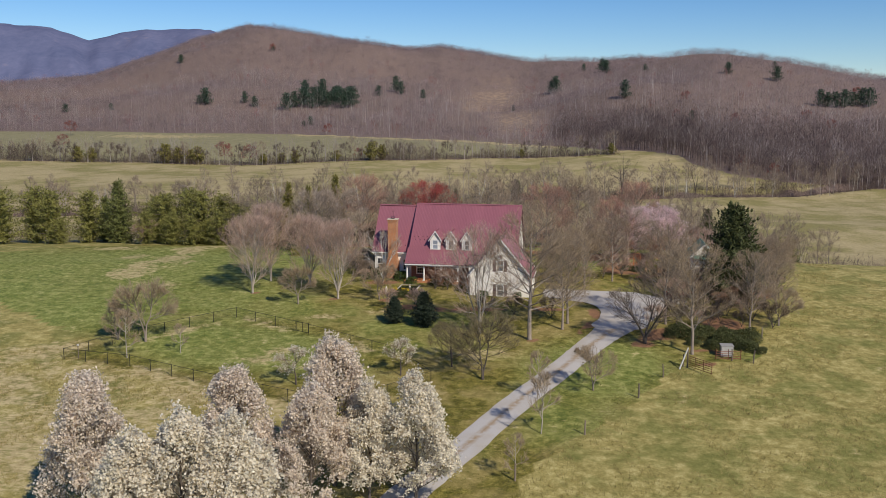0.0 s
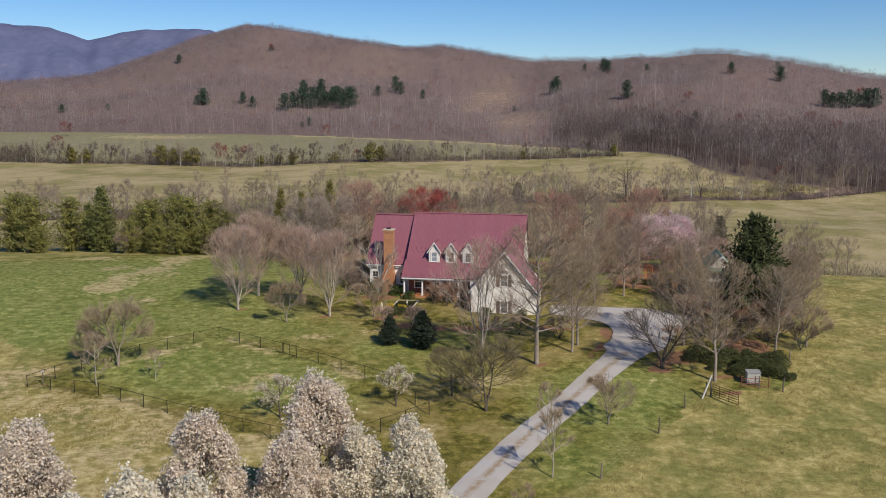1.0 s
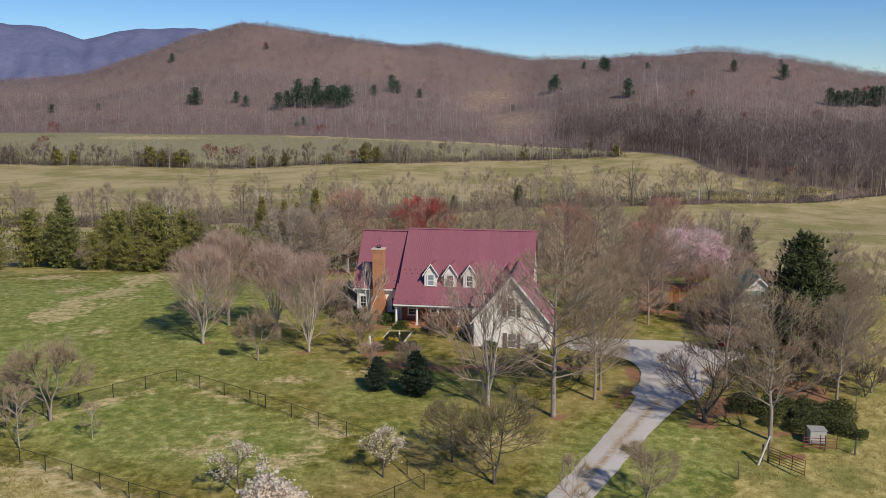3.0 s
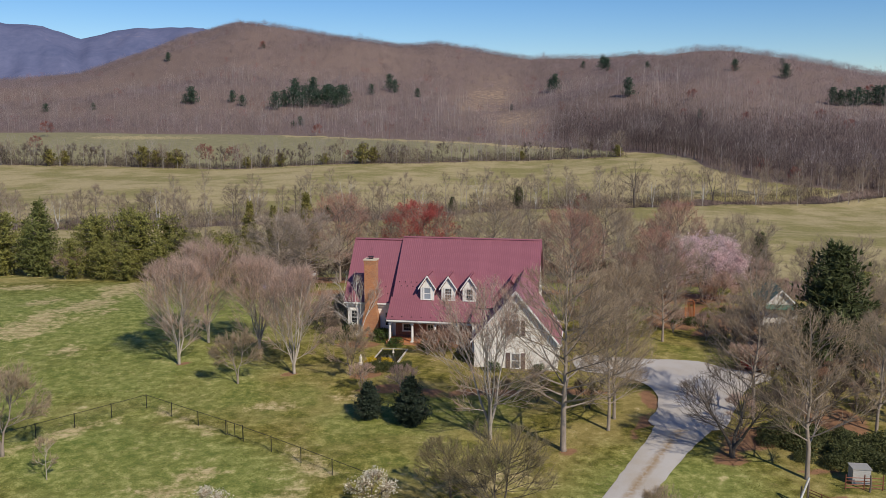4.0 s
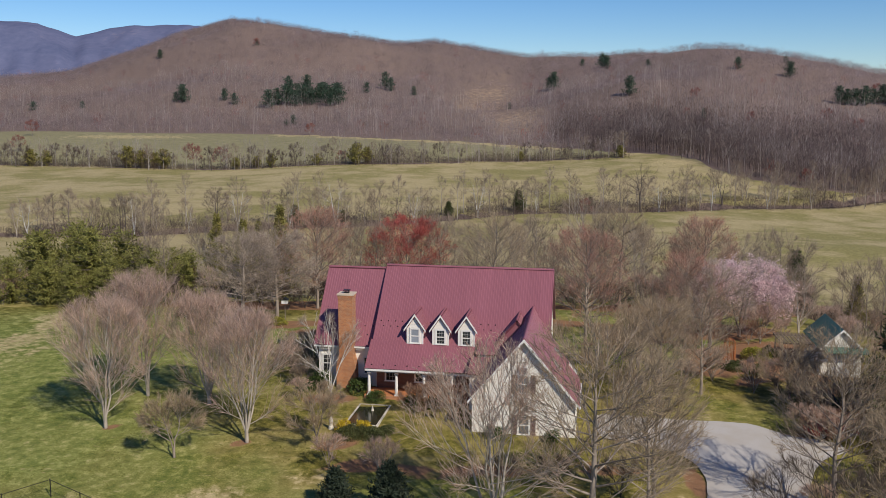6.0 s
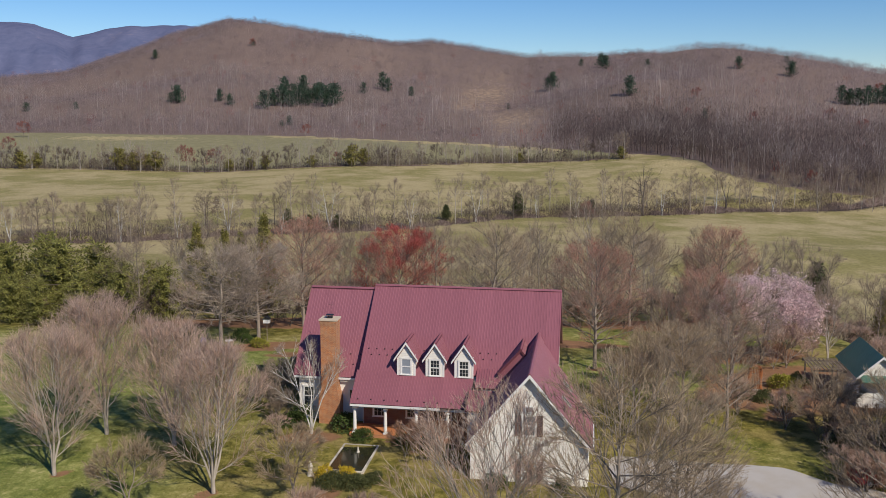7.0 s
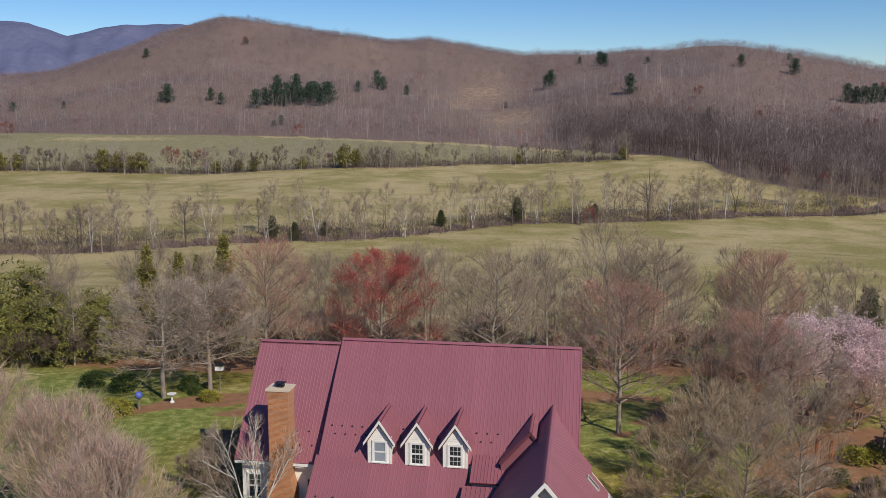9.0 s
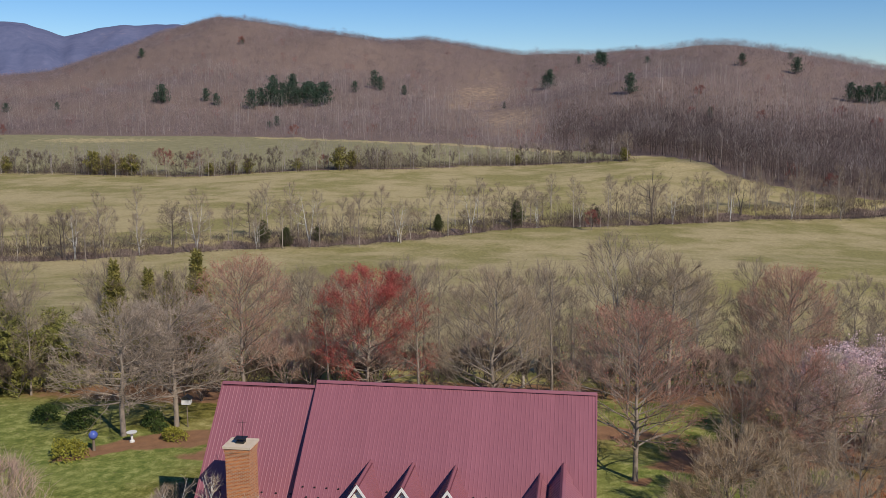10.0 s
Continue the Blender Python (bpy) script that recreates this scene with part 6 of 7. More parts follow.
for i, x, y, turn, size, tall in (
        (VASE, -27.0, 119.8, 0, 1.0, 1.0), (VASE, -26.1, 127.2, 140, 1.05, 1.0), (VASE2, -15.0, 117.3, 20, 1.0, 1.0), (VASE2, -20.1, 125.2, 200, 1.0, 0.95),
        (TALL, 9.3, 100.6, 0, 1.1, 1.0), (TALL2, 26.7, 96.4, 40, 1.0, 0.98), (TALL2, 26.1, 107.2, 120, 0.98, 1.0), (TALL2, 35.4, 104.8, 220, 0.75, 1.0),
        (STEMS, 3.6, 102.6, 0, 1.03, 1.0), (SPREAD, 22.2, 99.8, 30, 1.0, 1.0), (SMALL, -19.8, 114.5, 0, 0.86, 1.15), (SMALL, -9.5, 117.0, 90, 0.95, 1.0),
        (OLIVE, 3.8, 88.6, 180, 1.0, 1.0), (OLIVE, 0.6, 92.0, 40, 0.7, 0.95), (SMALL, 14.6, 86.0, 250, 0.85, 1.0), (SAPLING, 9.0, 83.4, 0, 1.0, 1.0), (SAPLING, 8.7, 75.5, 90, 1.2, 1.0),
        (SAPLING, 6.0, 66.5, 200, 0.8, 1.0), (TALL2, 13.4, 104.6, 0, 0.86, 1.0), (TALL2, 14.3, 107.0, 90, 0.84, 1.05), (SMALL, -34.2, 98.6, 0, 1.3, 1.05),
        (SAPLING, -34.4, 93.4, 30, 1.25, 0.9), (SAPLING, -29.1, 95.0, 60, 0.7, 1.0), (SMALL, -37.5, 99.0, 120, 0.7, 1.0), (GREYMAPLE, -24.1, 154.4, 0, 1.0, 1.0),
        (GREYMAPLE, -20.6, 156.8, 130, 0.95, 1.05), (RUSTMAPLE, -17.2, 166.0, 0, 1.06, 1.0), (REDMAPLE, -5.6, 167.0, 0, 1.05, 0.95), (TALL, 5.4, 153.0, 70, 0.98, 1.0),
        (RUSTMAPLE, 14.9, 145.4, 100, 1.0, 1.0), (TALL, 22.5, 168, 40, 0.98, 1.0), (WOOD2, 18.5, 171, 100, 1.1, 1.0), (RUSTMAPLE, 25.0, 143.6, 60, 0.82, 1.0), (WOOD2, 21.4, 144.4, 0, 0.62, 1.0),
        (GREYMAPLE, 27.6, 143.4, 200, 0.85, 1.0), (CHERRY, 32.5, 149.5, 0, 1.0, 1.0), (RUSTMAPLE, 33.0, 167, 200, 1.0, 1.0), (WOOD1, 11.0, 164, 30, 0.95, 1.0),
        (WOOD1, -1.0, 166, 60, 0.92, 1.0), (SMALL, 18.6, 135.6, 0, 1.3, 1.0), (SMALL, 20.5, 138.5, 90, 1.2, 1.0), (SMALL, 30.5, 128.0, 60, 1.1, 0.9), (SPREAD, 33.0, 122, 200, 0.9, 0.8),
        (TALL2, 41.0, 112.5, 70, 0.58, 1.0), (TALL2, 43.2, 120.5, 200, 0.64, 1.0), (SMALL, 45.0, 127.0, 10, 1.3, 1.0), (TALL2, 42.0, 127.5, 310, 0.6, 1.0), (SMALL, 47.0, 133.0, 90, 1.25, 1.0), (SMALL, 39.6, 107.2, 150, 0.9, 1.0), (PLUM, -4.6, 89.4, 0, 1.0, 1.0), (PLUM, -14.8, 86.4, 100, 1.1, 0.9), (TALL2, 18.6, 125.5, 60, 0.76, 1.0), (TALL2, 23.0, 129.0, 10, 0.75, 1.0), (SMALL, 15.5, 128.0, 20, 1.35, 1.0)):
    plant(i, x, y, turn, size, "", tall)
bx, by = house_xy(-3.4, -8.2)
plant(BIRCH, bx, by, 70, 0.95, "white-barked birch leaning beside the chimney")
for i, x, y, turn, size in ((PEARBUFF, -7.9, 65.3, 0, 1.04), (PEARBUFF, -8.6, 60.6, 180, 0.86), (PEAR, -4.9, 63.0, 120, 0.80), (PEAR, -1.5, 62.4, 60, 0.88), (PEARBUFF, -14.3, 61.3, 120, 0.95),
                            (PEARBUFF, -23.6, 58.0, 250, 1.0), (PEAR, -14.8, 50.4, 200, 1.02), (PEAR, -11.8, 51.4, 20, 0.98), (PEAR, -17.4, 50.0, 300, 0.92)):
    plant(i, x, y, turn, size, group="row of flowering pears")

PINE = prototype(conifer(31, "olive-green field pine with ragged crown", M_NEEDLE_OLIVE, 10.0, 3.9, 0.02, 17, 8, 7, 0.02, 0.42, "pine", ragged=0.4))
CEDAR = prototype(conifer(32, "broad green conical spruce with layered boughs", M_NEEDLE_MID, 12.3, 4.3, 0.03, 22, 13, 7, 0.14, 0.9, "spruce", ragged=0.2))
NARROW = prototype(conifer(38, "narrow dark green red cedar", M_NEEDLE_DARK, 11.5, 2.3, 0.02, 30, 10, 7, -0.1, 0.6, "red_cedar", ragged=0.25))
SPIRE = prototype(conifer(33, "narrow spire-shaped olive-green red cedar", M_NEEDLE_SPIRE, 12.2, 2.5, 0.02, 36, 11, 7, -0.25, 1.0, "red_cedar", ragged=0.25))
DARK = prototype(conifer(34, "broad dense dark green holly tree", M_NEEDLE_DARK, 11.5, 4.0, 0.02, 30, 13, 8, 0.05, 0.62, "holly", ragged=0.22))
for i, x, y, turn, size, tall in ((CEDAR, -66.0, 174, 0, 1.0, 1.0), (PINE, -73, 176, 0, 1.0, 1.0), (PINE, -79, 173, 90, 1.0, 1.0), (PINE, -84, 177, 30, 1.1, 1.0), (CEDAR, -71.5, 181, 50, 0.75, 1.0), (PINE, -89, 173, 200, 1.05, 1.0),
                                  (PINE, -95, 175, 250, 1.1, 1.0), (PINE, -60, 178, 40, 0.9, 1.0), (PINE, -57, 174, 60, 0.95, 1.0), (PINE, -53, 177, 150, 1.05, 1.0), (PINE, -49.5, 173, 220, 1.0, 1.0), (PINE, -46, 176.5, 300, 1.0, 0.95),
                                  (PINE, -42.5, 172.5, 10, 0.8, 0.95), (PINE, -54.5, 170.5, 110, 0.6, 0.9), (PINE, -47.5, 169.5, 20, 0.5, 0.9), (PINE, -76, 169.5, 70, 0.5, 0.9), (PINE, -38.5, 175, 170, 0.7, 1.0), (PINE, -101, 172, 20, 1.0, 1.0), (PINE, -44.5, 166.5, 80, 0.62, 1.0), (PINE, -39.5, 167.5, 200, 0.7, 1.0), (PINE, -49.5, 166.0, 320, 0.55, 1.0), (PINE, -35.0, 169.5, 30, 0.68, 1.0), (PINE, -53.5, 167.5, 140, 0.6, 1.0), (PINE, -59, 169, 260, 0.62, 1.0),
                                  (SPIRE, -33.6, 179, 0, 0.98, 1.0), (SPIRE, -29.3, 177, 40, 0.92, 1.0), (SPIRE, -27.0, 176.5, 80, 0.9, 1.0), (SPIRE, -23.7, 175.2, 120, 1.09, 1.0),
                                  (DARK, 37.2, 119.2, 0, 1.1, 1.0), (NARROW, 49.3, 179, 0, 1.0, 1.0), (SPIRE, 56, 174, 60, 0.85, 0.9), (DARK, 62, 168, 50, 0.55, 0.9), (PINE, 57, 158, 0, 0.6, 0.9)):
    plant(i, x, y, turn, size, "", tall)
YEW = prototype(conifer(35, "dark dense evergreen in the front lawn", M_YEW, 4.2, 1.7, 0.0, 22, 13, 7, 0.05, 0.75, "yew", ragged=0.2))
plant(YEW, -6.6, 106.6, 0, 0.8, "rounded dark green yew in the front lawn", 0.95)
plant(YEW, -3.0, 105.4, 100, 0.98)

JUNIPER = prototype(bush(41, "spreading dark green juniper shrub", M_HEDGE, 2.3, 1.9, 1.6, 1800, 0.11, "juniper"))
BOXWOOD = prototype(bush(42, "low clipped green boxwood shrub", M_BOX, 0.9, 0.9, 1.0, 700, 0.07, "boxwood"))
GOLD = prototype(bush(43, "rounded golden-green garden shrub", M_GOLD, 1.4, 1.4, 1.2, 800, 0.09, "golden_shrub"))
FORSYTHIA = prototype(bush(44, "yellow flowering forsythia bush", M_YELLOW, 0.9, 0.8, 1.1, 600, 0.07, "forsythia"))
BROWN = prototype(twiggy(45, "leafless brown twiggy shrub", M_BARK, M_TWIG_TAN, 2.6, 1.5, 5, (6, 20, 80, 8)))
GREYSHRUB = prototype(twiggy(48, "grey leafless shrub beside the house", M_BARK, M_CREEKTWIG, 3.0, 1.7, 6, (12, 50, 240, 7), name="grey_shrub"))
RUSTY = prototype(twiggy(46, "reddish-brown leafless garden shrub", M_BARK, M_REDTWIG, 2.4, 1.3, 5, (7, 24, 100, 9), name="red_twig_shrub"))
for x, y, turn, size in ((28.4, 101.8, 0, 0.9), (31.2, 100.0, 60, 1.0), (33.0, 98.4, 120, 0.8), (30.0, 98.6, 200, 0.7), (27.0, 104.2, 250, 0.75), (34.0, 101.5, 20, 0.85), (25.8, 102.4, 310, 0.5), (29.8, 103.8, 150, 0.7),
                         (32.2, 103.2, 90, 0.6), (27.6, 99.6, 40, 0.45), (34.3, 97.2, 220, 0.45)):
    plant(JUNIPER, x, y, turn, size, "", 0.8, "juniper bank")
for u, v, size in ((0.9, -9.1, 0.95), (4.3, -9.0, 0.8), (6.2, -9.3, 1.0), (-1.1, -7.0, 1.3), (-4.9, -6.4, 1.3), (-5.9, -7.0, 1.0), (12.0, -15.2, 0.9), (16.5, -15.2, 0.8)):
    plant(BOXWOOD, *house_xy(u, v), u * 50, size)
for u, v, size in ((-7.4, -5.0, 0.8), (-8.6, -3.0, 0.9), (-7.2, -1.0, 0.85), (-9.2, 0.4, 1.0), (-7.6, 2.0, 0.95), (-9.9, -2.0, 0.85), (-6.7, -6.4, 0.65)):
    plant(GREYSHRUB, *house_xy(u, v), u * 80, size)
for u, v, size in ((0.1, -16.1, 0.9), (1.5, -15.7, 0.85)):
    plant(FORSYTHIA, *house_xy(u, v), u * 90, size)
for u, v, size in ((0.6, -17.0, 0.9), (2.3, -16.9, 1.0), (3.4, -15.8, 0.7)):
    plant(JUNIPER, *house_xy(u, v), u * 70, size * 0.55)
for u, v, size in ((4.8, -11.4, 1.1), (6.6, -11.8, 1.2), (7.9, -10.6, 1.0), (5.6, -9.9, 0.9)):
    plant(RUSTY, *house_xy(u, v), u * 70, size)
for x, y, size in ((29.6, 119.0, 1.1), (30.6, 118.4, 1.0), (31.8, 119.0, 1.05), (30.2, 120.4, 0.9), (33.2, 119.8, 1.1), (34.2, 113.5, 1.0), (36.2, 115.5, 1.1)):
    plant(RUSTY, x, y, x * 60, size)
for x, y, turn, size in ((-26.3, 149.4, 0, 1.0), (-19.8, 153.6, 60, 0.75), (19.0, 132.5, 0, 0.8)):
    plant(GOLD, x, y, turn, size)
for x, y, turn, size in ((-22.6, 157.0, 0, 1.0), (-28.5, 156.5, 90, 1.2), (-32, 158, 30, 1.1), (-21.5, 155.5, 200, 0.7), (26.2, 136.5, 0, 0.7), (29.8, 134.5, 90, 0.8)):
    plant(BOXWOOD, x, y, turn, size * 1.2)
rng = random.Random(8)
for _ in range(60):
    x, y = rng.uniform(-62, 66), rng.uniform(166, 182)
    plant(BROWN, x, y, rng.uniform(0, 360), rng.uniform(0.9, 2.0), group="thicket behind the garden")
for x, y in ((29.4, 118.2), (30.6, 117.4), (28.6, 120.6), (31, 122.8), (33.5, 119.5), (35, 123), (33, 126), (30.5, 131.5), (-12.5, 126.5), (36, 110), (37, 117), (29.5, 106.5), (24.6, 105.5), (-8.0, 113.0), (-4.0, 111.2), (22, 131), (25, 133)):
    plant(BROWN, x, y, rng.uniform(0, 360), rng.uniform(0.75, 1.25))
for k in range(46):
    x, y = rng.uniform(24, 46), rng.uniform(124, 164)
    if (abs(x - 37.5) > 5 or abs(y - 137) > 8) and (abs(x - 29) > 3 or abs(y - 138) > 4):
        plant(rng.choice((BROWN, BROWN, RUSTY)), x, y, rng.uniform(0, 360), rng.uniform(0.7, 1.3))
plant(BROWN, 33.9, 146.5, 0, 1.7)
THICKET = prototype(twiggy(47, "dark leafless thorny thicket shrub", M_BARK_DARK, M_TWIG_BLACK, 2.6, 1.6, 5, (7, 24, 100, 9), name="thicket_shrub"))
for x, y in ((27.5, 107.5), (29.5, 109.5), (31, 106), (33, 109), (35, 106.5), (37, 109), (31.5, 112.5), (34.5, 111), (36.8, 113), (38.5, 106), (33, 115.8), (36, 118.5), (38.5, 116), (30.2, 122.6), (32.5, 117.2), (34.5, 121), (29.5, 126.5), (31.5, 129), (33.2, 131.5), (35, 129.5), (8, 110.5), (12.5, 109.2), (4.5, 110.2)):
    plant(THICKET, x, y, x * 50, 0.8 + (x * 7 % 5) * 0.1)
for k in range(48):
    x, y = -46 + 104 * (k + rng.random()) / 48, rng.uniform(164, 174)
    plant(THICKET, x, y, rng.uniform(0, 360), rng.uniform(1.0, 1.7), group="dark understorey below the garden trees")
for x, y, size in ((30.6, 125.2, 0.6), (32.2, 127.0, 0.7), (33.8, 124.6, 0.65), (35.8, 127.5, 0.6)):
    plant(JUNIPER, x, y, x * 30, size)
plant(GOLD, 31.0, 139.5, 80, 0.95)
plant(JUNIPER, 28.0, 136.0, 0, 0.5)
plant(JUNIPER, 32.9, 140.8, 60, 0.5)
for x, y, size in ((38.5, 148, 0.6), (36, 157, 0.65), (30, 159, 0.6), (41.5, 122, 0.62), (40, 114, 0.55), (17, 160, 0.7), (26.5, 156, 0.6), (12, 157, 0.65)):
    plant(WOOD2 if x > 36 else WOOD1, x, y, x * 40, size)
for k in range(62):
    x, y = -44 + 118 * (k + rng.random()) / 62, rng.uniform(166, 181) + (k % 3) * 5
    plant(rng.choice((WOOD1, WOOD2, WOOD1)), x, y, rng.uniform(0, 360), rng.uniform(0.6, 0.95), group="bare trees below the garden")

# ---------------------------------------------------------------- creek trees
CREEK = [prototype(bare_tree(51, "bare grey-brown tree beside the creek", M_BARK, M_CREEKTWIG, 15.0, 3.6, 0.24, 0.5, 0.4, (12, 44, 180, 6, 1.5), 0.5, 1, 0.17, sliver=1.1, name="creek_tree")),
         prototype(bare_tree(52, "bare forked tree beside the creek", M_BARK_PALE, M_CREEKTWIG, 13.0, 3.8, 0.2, 0.5, 0.4, (12, 42, 170, 6, 1.5), 0.5, 2, 0.15, 0.4, 1.1, name="forked_tree")),
         prototype(bare_tree(57, "slender bare tree on the creek bank", M_BARK_PALE, M_CREEKTWIG, 16.0, 2.6, 0.35, 0.5, 0.4, (11, 36, 140, 5, 1.4), 0.62, 1, 0.13, sliver=1.0, name="slender_tree")),
         prototype(bare_tree(58, "dark bare tree beside the creek", M_BARK_DARK, M_TWIG_DARK, 12.0, 4.2, 0.2, 0.5, 0.5, (12, 44, 180, 6, 1.4), 0.4, 1, 0.18, sliver=1.0, name="dark_creek_tree"))]
SYCAMORE = prototype(bare_tree(53, "white-limbed sycamore on the creek bank", M_WHITEBARK, M_CREEKTWIG, 18.0, 5.4, 0.2, 0.5, 0.5, (11, 34, 120, 4, 1.2), 0.28, 2, 0.30, 0.5, 1.0, name="sycamore"))
OAK = prototype(bare_tree(54, "gnarled dark tree on the creek bank", M_BARK_DARK, M_TWIG_DARK, 20.0, 7.0, 0.2, 0.55, 0.5, (13, 45, 200, 6), 0.34, 2, 0.5, 0.4, sliver=1.0))
for x, size in ((-38, 1.0), (-67, 0.9), (-94, 0.85), (7, 0.85), (-14, 0.75), (28, 0.7), (74, 0.75), (-124, 0.8), (118, 0.7), (-52, 0.6), (-80, 0.6), (42, 0.6), (96, 0.65)):
    plant(SYCAMORE, x, float(creek_line(x)) + rng.uniform(-5, -3.5), rng.uniform(0, 360), size, group="sycamores along the creek")
plant(OAK, 66.5, float(creek_line(66.5)) - 4.5, 0, 1.0)
plant(OAK, 103, float(creek_line(103)) + 5, 100, 0.6)
for k in range(270):
    x = -230 + 520 * (k + rng.random()) / 270
    plant(rng.choice(CREEK + CREEK[:3]), x, float(creek_line(x)) + rng.choice((-1, 1, 1)) * rng.uniform(4, 13), rng.uniform(0, 360), rng.uniform(0.45, 1.05), group="bare trees along the creek")
for x, off, size in ((-52, 5, 0.5), (22, 5, 0.62), (49, 5, 0.4), (-37, 5, 0.35), (-44, -5, 0.45), (-3, 6, 0.4)):
    plant(DARK, x, float(creek_line(x)) + off, 0, size * 1.1, "dull green cedar on the creek bank")


# ---------------------------------------------------------------- far woods
def blades(name, p, q, w, tone, seed, material, label, category):
    """Many narrow three-cornered blades from p to q in one mesh, each with the tone of its tree."""
    r = np.random.RandomState(seed)
    n = len(p)
    a = r.rand(n) * 6.283
    s = np.stack([np.cos(a), np.sin(a) * 0.35, r.randn(n) * 0.15], -1) * w[:, None]
    v = np.stack([p - s, p + s, q], 1).reshape(-1, 3)
    me = bpy.data.meshes.new(name)
    me.from_pydata(v.tolist(), [], np.arange(len(v)).reshape(-1, 3).tolist())
    me.materials.append(material)
    me.attributes.new("tone", "FLOAT", "POINT").data.foreach_set("value", np.repeat(tone, 3).astype(np.float32))
    return tagged(new(name, me), label, category, kind="stuff")


def far_trees(name, xs, ys, hs, seed, material, label, category, limbs=30, spread=0.3, width=0.10, trunk=0.16, base=0.3, reach=0.17, contrast=0.2, lift=1.2):
    """Bare trees far off: a bole, and upswept limbs that fan out into a rounded crown."""
    r = np.random.RandomState(seed)
    n = len(xs)
    root = np.stack([xs, ys, land(xs, ys) - 0.3], -1)
    tone = 1 + contrast * r.randn(n).clip(-1.8, 1.8)
    lean = r.randn(n, 2) * 0.03
    P, Q, W, T = [root], [root + np.stack([lean[:, 0] * hs, lean[:, 1] * hs, 0.93 * hs], -1)], [np.full(n, trunk)], [tone * 1.1]
    for _ in range(limbs):
        g, d = r.rand(n) * 6.283, r.rand(n) ** 0.5
        k = base + (0.9 - base) * r.rand(n) ** 0.8
        half = spread * np.sqrt(np.clip(1 - ((k - 0.55) / 0.5) ** 2, 0.3, 1)) * d
        p = root + np.stack([np.cos(g) * half * hs, np.sin(g) * half * hs, k * hs], -1)
        way = np.stack([np.cos(g) * d * 0.7 + r.randn(n) * 0.35, np.sin(g) * d * 0.7 + r.randn(n) * 0.35, lift + r.randn(n) * 0.35], -1)
        way /= np.linalg.norm(way, axis=1)[:, None]
        P.append(p)
        Q.append(p + way * (hs * reach * (0.6 + 0.8 * r.rand(n)))[:, None])
        W.append(width * (0.6 + 0.8 * r.rand(n)))
        T.append(tone * (0.9 + 0.2 * r.rand(n)))
    return blades(name, np.concatenate(P), np.concatenate(Q), np.concatenate(W), np.concatenate(T), seed + 1, material, label, category)


def scatter_hill(count, seed, deep=2000):
    r = np.random.RandomState(seed)
    out = []
    while sum(len(o) for o in out) < count:
        b = r.uniform(-0.64, 0.64, 20000)
        y = 400 + (1500 - 400) * r.rand(20000) ** 0.8
        x = b * (y - 37)
        foot = foot_line(b)
        keep = (y > foot) & (y < np.minimum(ridge_line(b) - 75, foot + deep)) & (r.rand(20000) > 0.9 * slope_patch(x, y))
        out.append(np.stack([x, y], -1)[keep])
    return np.concatenate(out)[:count]


p = scatter_hill(24000, 61)
r = np.random.RandomState(62)
stand = lattice(p[:, 0], p[:, 1], 85, 41) * 0.6 + lattice(p[:, 0], p[:, 1], 30, 42) * 0.4 + r.randn(len(p)) * 0.12
hb = bearing(p[:, 0], p[:, 1])
# nearer woods on the right take the darker wood colour, with less haze in it
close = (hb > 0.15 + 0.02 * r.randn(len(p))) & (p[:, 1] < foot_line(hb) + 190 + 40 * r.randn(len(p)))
for name, pick, mat, label in (("near_hillside_woods", close, M_EDGEWOOD, "nearer leafless hardwoods above the pasture, coloured with less haze"),
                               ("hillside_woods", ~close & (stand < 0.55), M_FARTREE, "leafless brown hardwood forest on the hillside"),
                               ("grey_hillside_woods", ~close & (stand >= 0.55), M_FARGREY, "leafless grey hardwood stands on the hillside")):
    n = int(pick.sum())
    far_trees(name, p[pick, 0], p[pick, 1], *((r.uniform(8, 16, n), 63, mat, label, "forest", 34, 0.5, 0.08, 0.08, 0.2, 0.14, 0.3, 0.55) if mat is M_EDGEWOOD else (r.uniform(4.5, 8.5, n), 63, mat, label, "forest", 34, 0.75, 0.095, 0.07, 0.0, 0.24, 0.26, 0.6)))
hb = r.uniform(-0.64, 0.64, 15000)
hy = ridge_line(hb) + 6 - 120 * r.rand(15000) ** 1.3
hx = hb * (hy - 37)
far_trees("ridge_woods", hx, hy, r.uniform(2.5, 4.6, 15000) * (0.7 + 0.6 * lattice(hx, hy, 22, 45)), 72, M_FARTREE, "leafless trees along the crest of the hill", "forest", 24, 0.9, 0.17, 0.10, -0.1, 0.25, 0.2, 0.6)
p = scatter_hill(2400, 64, 330)
far_trees("pale_hillside_trees", p[:, 0], p[:, 1], r.uniform(13, 19, len(p)), 65, M_FARPALE, "scattered pale-barked trees in the hillside forest", "forest", 14, 0.25, 0.06, 0.14, 0.45, 0.2, 0.2, 0.9)
p = scatter_hill(190, 66)
far_trees("red_budding_trees", p[:, 0], p[:, 1], r.uniform(8, 12, len(p)), 67, M_FARRED, "scattered red-budding maples in the hillside forest", "forest", 60, 0.34, 0.11, 0.1, 0.3, 0.14)

